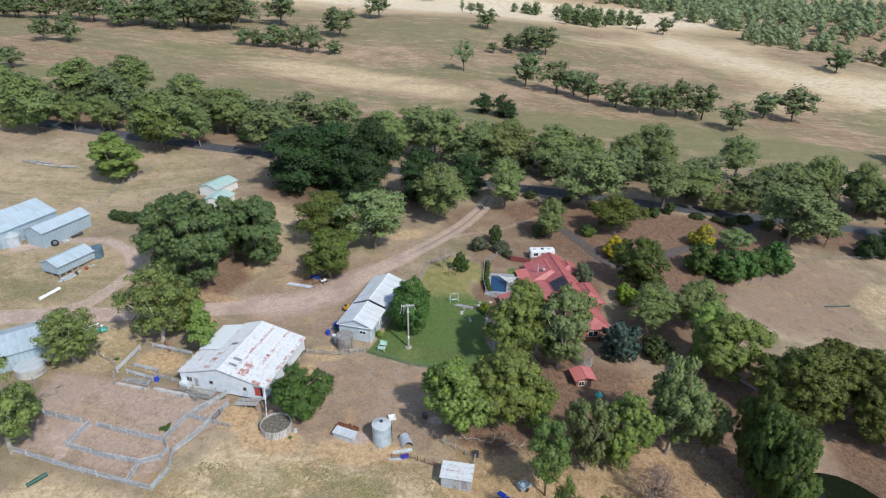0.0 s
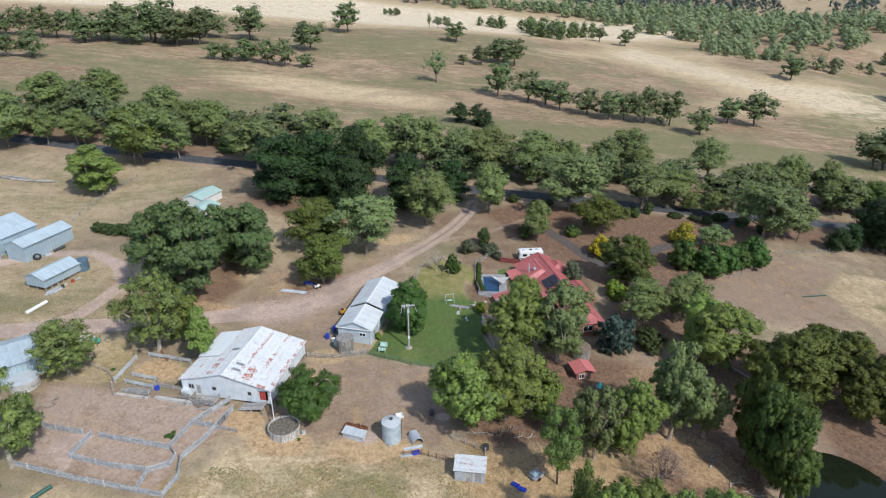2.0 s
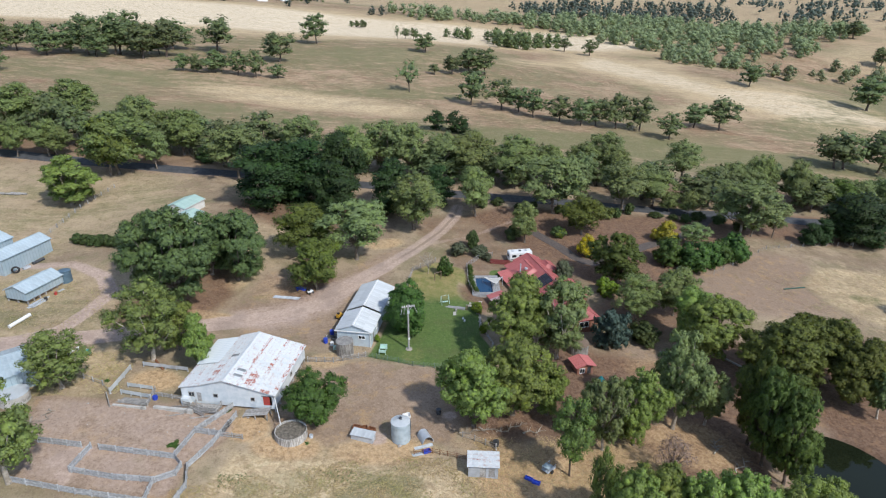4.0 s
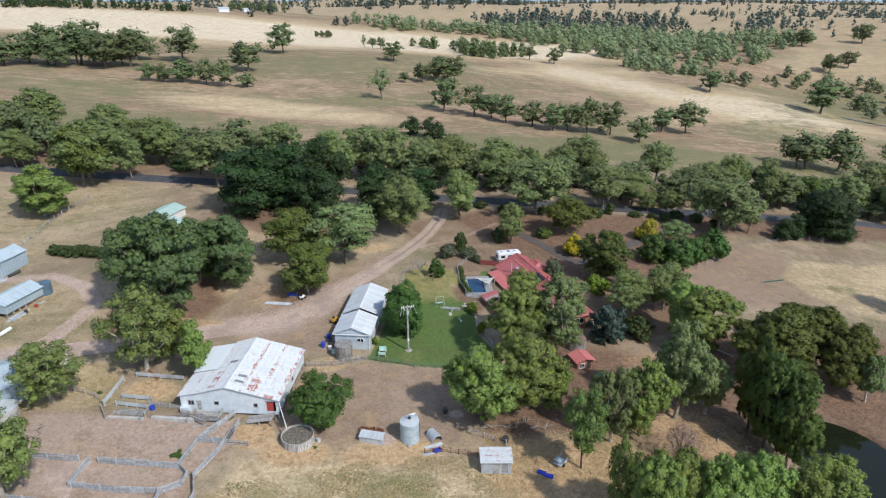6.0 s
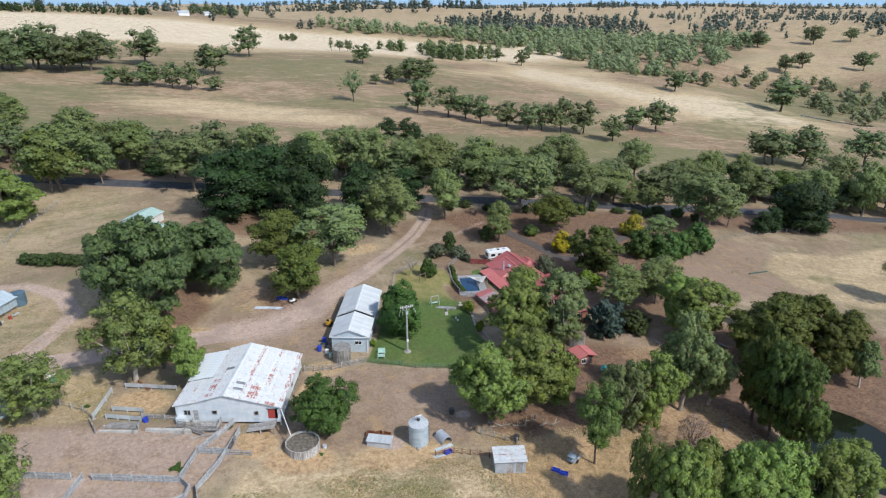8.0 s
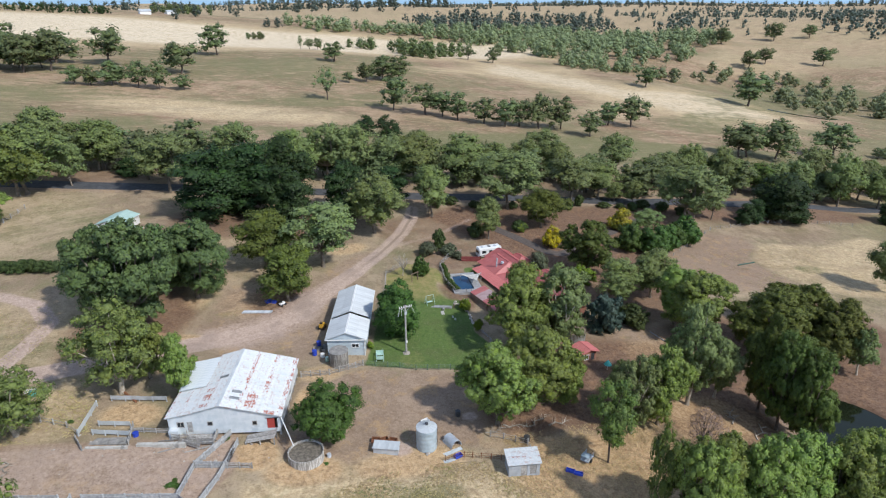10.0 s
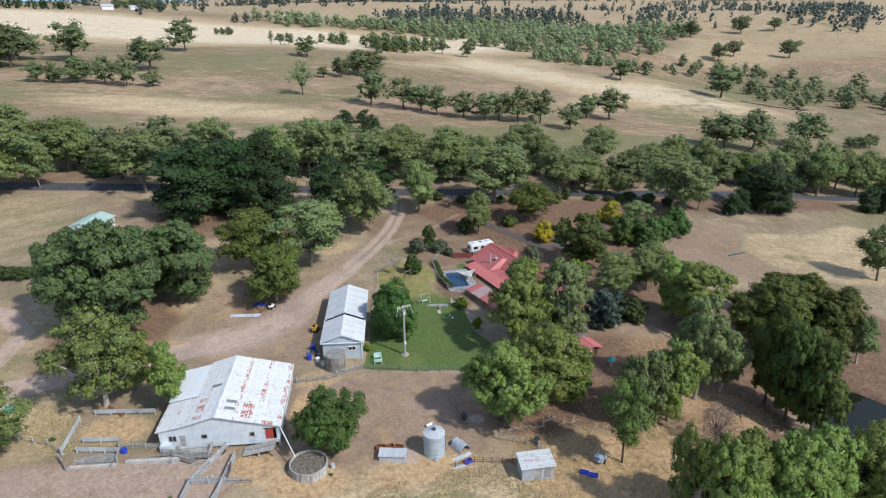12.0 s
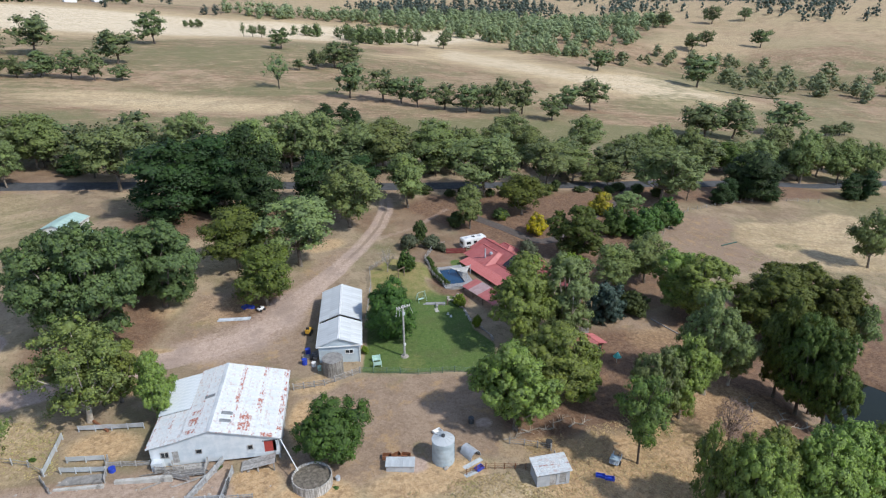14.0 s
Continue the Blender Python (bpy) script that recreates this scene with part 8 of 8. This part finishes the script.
tub("feed_tub", -5.6, 71.7, 15, 0.6, 0.35, 0.4, BLUE_PLASTIC, "bright blue plastic feed tub")
tub("feed_tub", 8.9, 65.2, -38, 0.6, 0.3, 0.35, BLUE_PLASTIC, "bright blue plastic feed tub in dry grass")
tub("feed_tub", 9.8, 64.4, -32, 0.6, 0.3, 0.35, BLUE_PLASTIC, "bright blue plastic feed tub in dry grass")
tub("play_tub", -29.6, 124.3, 25, 0.7, 0.5, 0.4, BLUE_PLASTIC, "blue plastic play tub under the tree")
tub("play_tub", -28.6, 123.9, -30, 0.5, 0.4, 0.5, BLUE_PLASTIC, "blue plastic play tub under the tree")

# small trailer with a frame
TR = thing("stock_trailer", 12.3, 66.6, 35, "small grey trailer with a steel cage", "trailer")
part("tray", new_box((-0.95, -0.6, 0.45), (0.95, 0.6, 0.55), 0.02), GALV, TR)
for u in (-0.9, 0.0, 0.9):
    for v in (-0.56, 0.56):
        part("upright", new_box((u - 0.03, v - 0.03, 0.55), (u + 0.03, v + 0.03, 1.2)), GALV, TR)
for v in (-0.56, 0.56):
    for z in (0.8, 1.15):
        part("side_rail", new_box((-0.93, v - 0.025, z), (0.93, v + 0.025, z + 0.06)), GALV, TR)
part("roof_sheet", new_box((-0.9, -0.6, 1.2), (0.1, 0.6, 1.25)), BLUE_IRON, TR)
for v in (-0.68, 0.68):
    bm = bmesh.new()
    bar(bm, (0, v - 0.08, 0.3), (0, v + 0.08, 0.3), 0.3, 14)
    part("wheel", bm, BLACK, TR)
bm = bmesh.new()
bar(bm, (0.9, 0, 0.45), (2.0, 0, 0.35), 0.05)
part("drawbar", bm, DARK_METAL, TR)

MW = thing("ride_mower", -27.0, 122.5, 40, "small white and black ride-on mower under the tree", "mower")
part("body", new_box((-0.7, -0.35, 0.3), (0.6, 0.35, 0.75), 0.08), WHITE, MW)
part("seat", new_box((-0.5, -0.22, 0.75), (-0.1, 0.22, 1.1), 0.05), BLACK, MW)
for u in (-0.45, 0.45):
    for v in (-0.42, 0.42):
        bm = bmesh.new()
        bar(bm, (u, v - 0.08, 0.25), (u, v + 0.08, 0.25), 0.25, 12)
        part("wheel", bm, BLACK, MW)


def tyre(x, y, r, tilt, z=0.0):
    ob = thing("tyre", x, y, 30, "old black tractor tyre against the shed", "tyre")
    v, f, n, m = [], [], 24, 8
    for i in range(n):
        a = 2 * math.pi * i / n
        for j in range(m):
            b = 2 * math.pi * j / m
            q = r * (1 + 0.32 * math.cos(b))
            v.append((q * math.cos(a), r * 0.3 * math.sin(b), q * math.sin(a) + r * 1.3))
    for i in range(n):
        for j in range(m):
            f.append((i * m + j, i * m + (j + 1) % m, ((i + 1) % n) * m + (j + 1) % m, ((i + 1) % n) * m + j))
    o = new("tread", mesh_of("tread", v, f, BLACK, True))
    o.parent = ob
    return ob


tyre(-92.0, 131.6, 0.65, 0)
lying("timber_stack", (-90.3, 135.6), (-89.0, 138.0), 0.35, DARK_METAL, "dark roll of netting beside the shed", "roll", 10)
tub("water_trough", -91.0, 134.0, 60, 0.8, 0.4, 0.45, GALV, "grey metal water trough beside the shed")

drum("fuel_can", -79.4, 121.2, 0.3, 0.6, RED_PAINT, "red fuel can beside the raised shed", "can")
drum("steel_drum", -80.4, 119.0, 0.32, 0.7, DARK_METAL, "dark steel drum beside the raised shed")
tub("iron_trough", -81.4, 117.6, 68, 1.6, 0.6, 0.4, GALV, "old galvanised trough beside the raised shed")
for x, y, turn in ((-82.4, 116.4, 66), (-80.8, 119.9, 72), (-79.2, 122.8, 60)):
    slab("loose_sheet", (x - 0.5 * math.cos(radians(turn)), y - 0.5 * math.sin(radians(turn))), (x + 0.9 * math.cos(radians(turn)), y + 0.9 * math.sin(radians(turn))), 0.7, 0.06, PALE_IRON, "pale sheet of iron lying beside the raised shed", "sheet")

# wrapped bags and a teal cover under the yard tree
for k, (x, y) in enumerate(((-68.9, 101.2), (-68.0, 100.6), (-67.4, 101.4), (-66.9, 100.4), (-68.3, 99.8), (-66.2, 101.0))):
    ob = thing("feed_bag", x, y, 30 * k, "white woven feed bag lying in a heap", "bag", "feed bags")
    bm = new_box((-0.45, -0.3, 0.0), (0.45, 0.3, 0.3), 0.12)
    part("sack", bm, WHITE, ob, smooth_it=True)
ob = thing("covered_bale", -65.4, 99.4, 20, "teal plastic cover over a bale", "bale")
part("cover", new_box((-1.0, -0.7, 0.0), (1.0, 0.7, 0.8), 0.25), TEAL, ob, smooth_it=True)
ob = thing("garden_umbrella", 27.9, 87.1, 0, "closed teal garden umbrella on a pole", "umbrella")
bm = bmesh.new()
bmesh.ops.create_cone(bm, cap_ends=True, segments=8, radius1=0.75, radius2=0.05, depth=0.9, matrix=Matrix.Translation((0, 0, 1.7)))
part("canopy", bm, TEAL, ob)
bm = bmesh.new()
bar(bm, (0, 0, 0), (0, 0, 2.2), 0.035)
part("pole", bm, WHITE, ob)

# stone edging of the garden beds
rng_s = random.Random(8)
EDGE = ((8.3, 114.2), (9.3, 110.5), (8.8, 106.0), (9.6, 103.2), (10.4, 100.6), (9.9, 98.4))
stone_bm = bmesh.new()
bmesh.ops.create_icosphere(stone_bm, subdivisions=1, radius=0.28)
for q in stone_bm.verts:
    q.co *= rng_s.uniform(0.8, 1.2)
    q.co.z *= 0.6
stone_me = bpy.data.meshes.new("stone")
stone_bm.to_mesh(stone_me)
stone_me.materials.append(STONE)
edging = thing("stone_edging", 9.2, 107, 0, "low edging of brown field stones round the garden bed", "edging", z=0.0)
for (ax, ay), (bx, by) in zip(EDGE[:-1], EDGE[1:]):
    n = max(2, int(math.hypot(bx - ax, by - ay) / 0.5))
    for k in range(n):
        x, y = ax + (bx - ax) * k / n + rng_s.uniform(-0.1, 0.1), ay + (by - ay) * k / n
        q = new("stone", stone_me)
        q.parent = edging
        q.matrix_local = pose(x - 9.2, y - 107, float(height(x, y)) + 0.08, 0, 0, rng_s.uniform(0, 360)) @ Matrix.Scale(rng_s.uniform(0.7, 1.3), 4)
for x, y, s in ((7.7, 114.1, 1.6), (8.6, 113.5, 2.0), (9.3, 114.6, 1.8), (10.4, 115.6, 1.6), (8.1, 115.2, 1.2), (-9.7, 73.2, 1.3), (-33.8, 81.0, 0.9), (-38.6, 78.6, 0.9), (-41.4, 84.2, 1.2), (-40.2, 83.4, 0.9)):
    ob = new("boulder", stone_me)
    ob.matrix_world = pose(x, y, float(height(x, y)) + 0.1 * s, 0, 0, 40 * s) @ Matrix.Scale(s, 4)
    tagged(ob, "rounded pale boulder on the ground", "boulder")

# bare garden tree
rng_b = np.random.default_rng(4)
bare = thing("bare_tree", 0.2, 129.8, 0, "leafless grey garden tree", "tree")
v, f = [], []
top = Vector((0.1, 0, 1.4))
tube(v, f, [Vector((0, 0, -0.3)), Vector((0, 0, 0.6)), top], [0.12, 0.1, 0.09], 7)
new("trunk", mesh_of("trunk", v, f, BARK)).parent = bare
for k in range(26):
    v, f = [], []
    a = rng_b.uniform(0, 6.28)
    tip = Vector((2.2 * math.cos(a) * rng_b.uniform(0.3, 1), 2.2 * math.sin(a) * rng_b.uniform(0.3, 1), rng_b.uniform(3.2, 5.6)))
    m = top.lerp(tip, 0.5) + Vector((0, 0, 0.3))
    tube(v, f, [top, m, tip], [0.06, 0.035, 0.01], 4)
    for j in range(4):
        t2 = m.lerp(tip, rng_b.uniform(0.2, 0.9))
        tube(v, f, [t2, t2 + Vector(rng_b.normal(size=3) * 0.5) + Vector((0, 0, 0.3))], [0.02, 0.008], 3)
    new("branch", mesh_of("branch", v, f, BARK)).parent = bare


# fallen boughs, brush and weeds about the yards
def fallen_bough(x, y, turn, long, label, twigs=9, seed=1):
    rng = np.random.default_rng(seed)
    ob = thing("fallen_bough", x, y, turn, label, "dead branch", "fallen boughs")
    v, f = [], []
    pts = [Vector((long * (k / 5 - 0.5), 0.35 * math.sin(2.1 * k + seed), 0.12 + 0.1 * rng.uniform(0, 1))) for k in range(6)]
    tube(v, f, pts, [0.13, 0.12, 0.10, 0.08, 0.06, 0.03], 6)
    o = new("bough", mesh_of("bough", v, f, BARK, True))
    o.parent = ob
    for k in range(twigs):
        v, f = [], []
        s0 = pts[1 + k % 4].lerp(pts[2 + k % 4], rng.uniform(0, 1))
        side = -1 if k % 2 else 1
        tip = s0 + Vector((rng.uniform(0.1, 0.9), side * rng.uniform(0.5, 1.4), rng.uniform(0.05, 0.6)))
        tube(v, f, [s0, s0.lerp(tip, 0.5) + Vector((0, 0, 0.12)), tip], [0.05, 0.035, 0.012], 4)
        o = new("twig", mesh_of("twig", v, f, BARK, True))
        o.parent = ob
    return ob


for k, (x, y, turn, long) in enumerate(((-66.2, 80.6, -62, 5.0), (-65.0, 77.8, -75, 4.4), (-67.6, 74.6, 30, 4.6), (-69.3, 73.4, 12, 4.2), (-66.0, 75.9, 40, 3.6), (-64.9, 83.0, -80, 3.2))):
    fallen_bough(x, y, turn, long, "grey fallen bough with bare twigs on the yard soil", 9, k + 1)
for k, (x, y, turn, long) in enumerate(((2.0, 75.6, 10, 4.0), (5.5, 75.8, -15, 4.6), (9.0, 76.2, 25, 4.0), (12.0, 75.0, -5, 3.4), (44.0, 67.0, 30, 4.2), (46.0, 64.6, -20, 4.6), (42.0, 71.2, 60, 3.8))):
    fallen_bough(x, y, turn, long, "grey fallen bough lying under the gum trees", 11, k + 20)

for k, (x, y, s) in enumerate(((-44.0, 75.4, 0.7), (-43.2, 75.0, 0.5), (-43.6, 76.2, 0.45), (-24.0, 74.8, 0.4), (-45.2, 86.8, 0.6), (-37.4, 82.9, 0.6), (-59.0, 91.6, 0.5), (-64.2, 65.8, 0.6))):
    trunk_me, crown_me = shrub_meshes("green", k % 2)
    ob = new("weed")
    ob.matrix_world = pose(x, y, float(height(x, y)) - 0.1, 0, 0, 50 * k) @ Matrix.Diagonal((s * 0.5, s * 0.36, s * 0.13, 1))
    for nm, me in (("stem", trunk_me), ("leaves", crown_me)):
        new(nm, me).parent = ob
    tagged(ob, "low green weed growing beside the yard fence", "weed", "weeds")
rng_w = random.Random(17)
for k in range(34):
    x, y = rng_w.choice(((-45, 82), (-40, 80), (-48, 79), (-36, 86), (-55, 86), (-34, 81), (-60, 84), (-22, 98)))
    x, y = x + rng_w.gauss(0, 2.2), y + rng_w.gauss(0, 1.4)
    ob = new("pale_stone", stone_me)
    ob.matrix_world = pose(x, y, float(height(x, y)) + 0.03, 0, 0, 40 * k) @ Matrix.Scale(rng_w.uniform(0.25, 0.6), 4)
    tagged(ob, "small pale stone lying on bare soil", "stone", "stones on the yard soil")


# ---- dry grass tussocks, past counting ----
def tussocks(name, label, area, count, seed, tall, mat, keep=None):
    rng = np.random.default_rng(seed)
    x0, y0, x1, y1 = area
    x, y = rng.uniform(x0, x1, count * 2), rng.uniform(y0, y1, count * 2)
    patch = np.sin(x * 0.45 + 1.3 * np.sin(y * 0.3)) * np.cos(y * 0.5 + np.sin(x * 0.21)) + rng.uniform(-0.8, 0.8, len(x))
    good = patch > -0.1
    if keep is not None:
        good &= keep(x, y)
    x, y = x[good][:count], y[good][:count]
    z = height(x, y)
    n = len(x)
    blades, up = [], []
    for k in range(4):
        a = rng.uniform(0, 6.28, n) + k * 1.57
        s = tall * rng.uniform(0.5, 1.2, n)
        wide, reach = 0.28 * s, s * rng.uniform(0.8, 1.5, n)
        c, d = np.cos(a), np.sin(a)
        blades.append(np.stack([np.stack([x + wide * d, y - wide * c, z + 0.03], 1), np.stack([x + reach * c, y + reach * d, z + 0.03 + 0.28 * s], 1), np.stack([x - wide * d, y + wide * c, z + 0.05], 1)], 1))
        nn = np.stack([0.35 * c + rng.normal(size=n) * 0.2, 0.35 * d + rng.normal(size=n) * 0.2, np.ones(n)], 1)
        up.append(np.repeat(nn / np.linalg.norm(nn, axis=1)[:, None], 3, axis=0))
    verts = np.concatenate(blades).reshape(-1, 3)
    faces = np.arange(len(verts)).reshape(-1, 3)
    return tagged(new(name, mesh_of(name, [tuple(v) for v in verts.tolist()], [tuple(q) for q in faces.tolist()], mat, normals=np.concatenate(up).tolist())), label, "grass", kind="stuff")


STRAW = leafy("dry_grass_blades", (0.30, 0.205, 0.095), (0.60, 0.46, 0.24), (0.36, 0.32, 0.13), 0.1)
GREENISH = leafy("green_grass_blades", (0.16, 0.18, 0.07), (0.26, 0.27, 0.12), (0.30, 0.26, 0.13), 0.15)
tussocks("dry_grass", "straw-coloured dry grass tussocks in the front field", (-42, 44, 2, 71), 15000, 1, 0.2, STRAW, lambda x, y: y < 71.5 - 0.16 * np.abs(x + 12))
tussocks("green_grass", "dull green grass tufts in the front field", (-36, 48, -4, 69), 6000, 2, 0.19, GREENISH, lambda x, y: np.sin(x * 0.3) + np.cos(y * 0.35) > 0.3)
ORANGE = leafy("orange_grass_blades", (0.40, 0.255, 0.13), (0.58, 0.41, 0.23), (0.36, 0.25, 0.13), 0.1)
tussocks("orange_grass", "orange dry grass round the hut and the trees", (2, 54, 30, 74), 7000, 3, 0.2, ORANGE)
tussocks("verge_grass", "dry grass tussocks by the sheep yards", (-72, 88, -56, 100), 1800, 4, 0.2, STRAW)
tussocks("paddock_grass", "pale dry grass tussocks in the eastern paddock", (86, 96, 128, 136), 3500, 5, 0.2, STRAW)
tussocks("shed_grass", "dry grass tussocks round the western sheds", (-104, 104, -68, 128), 3000, 6, 0.2, STRAW)
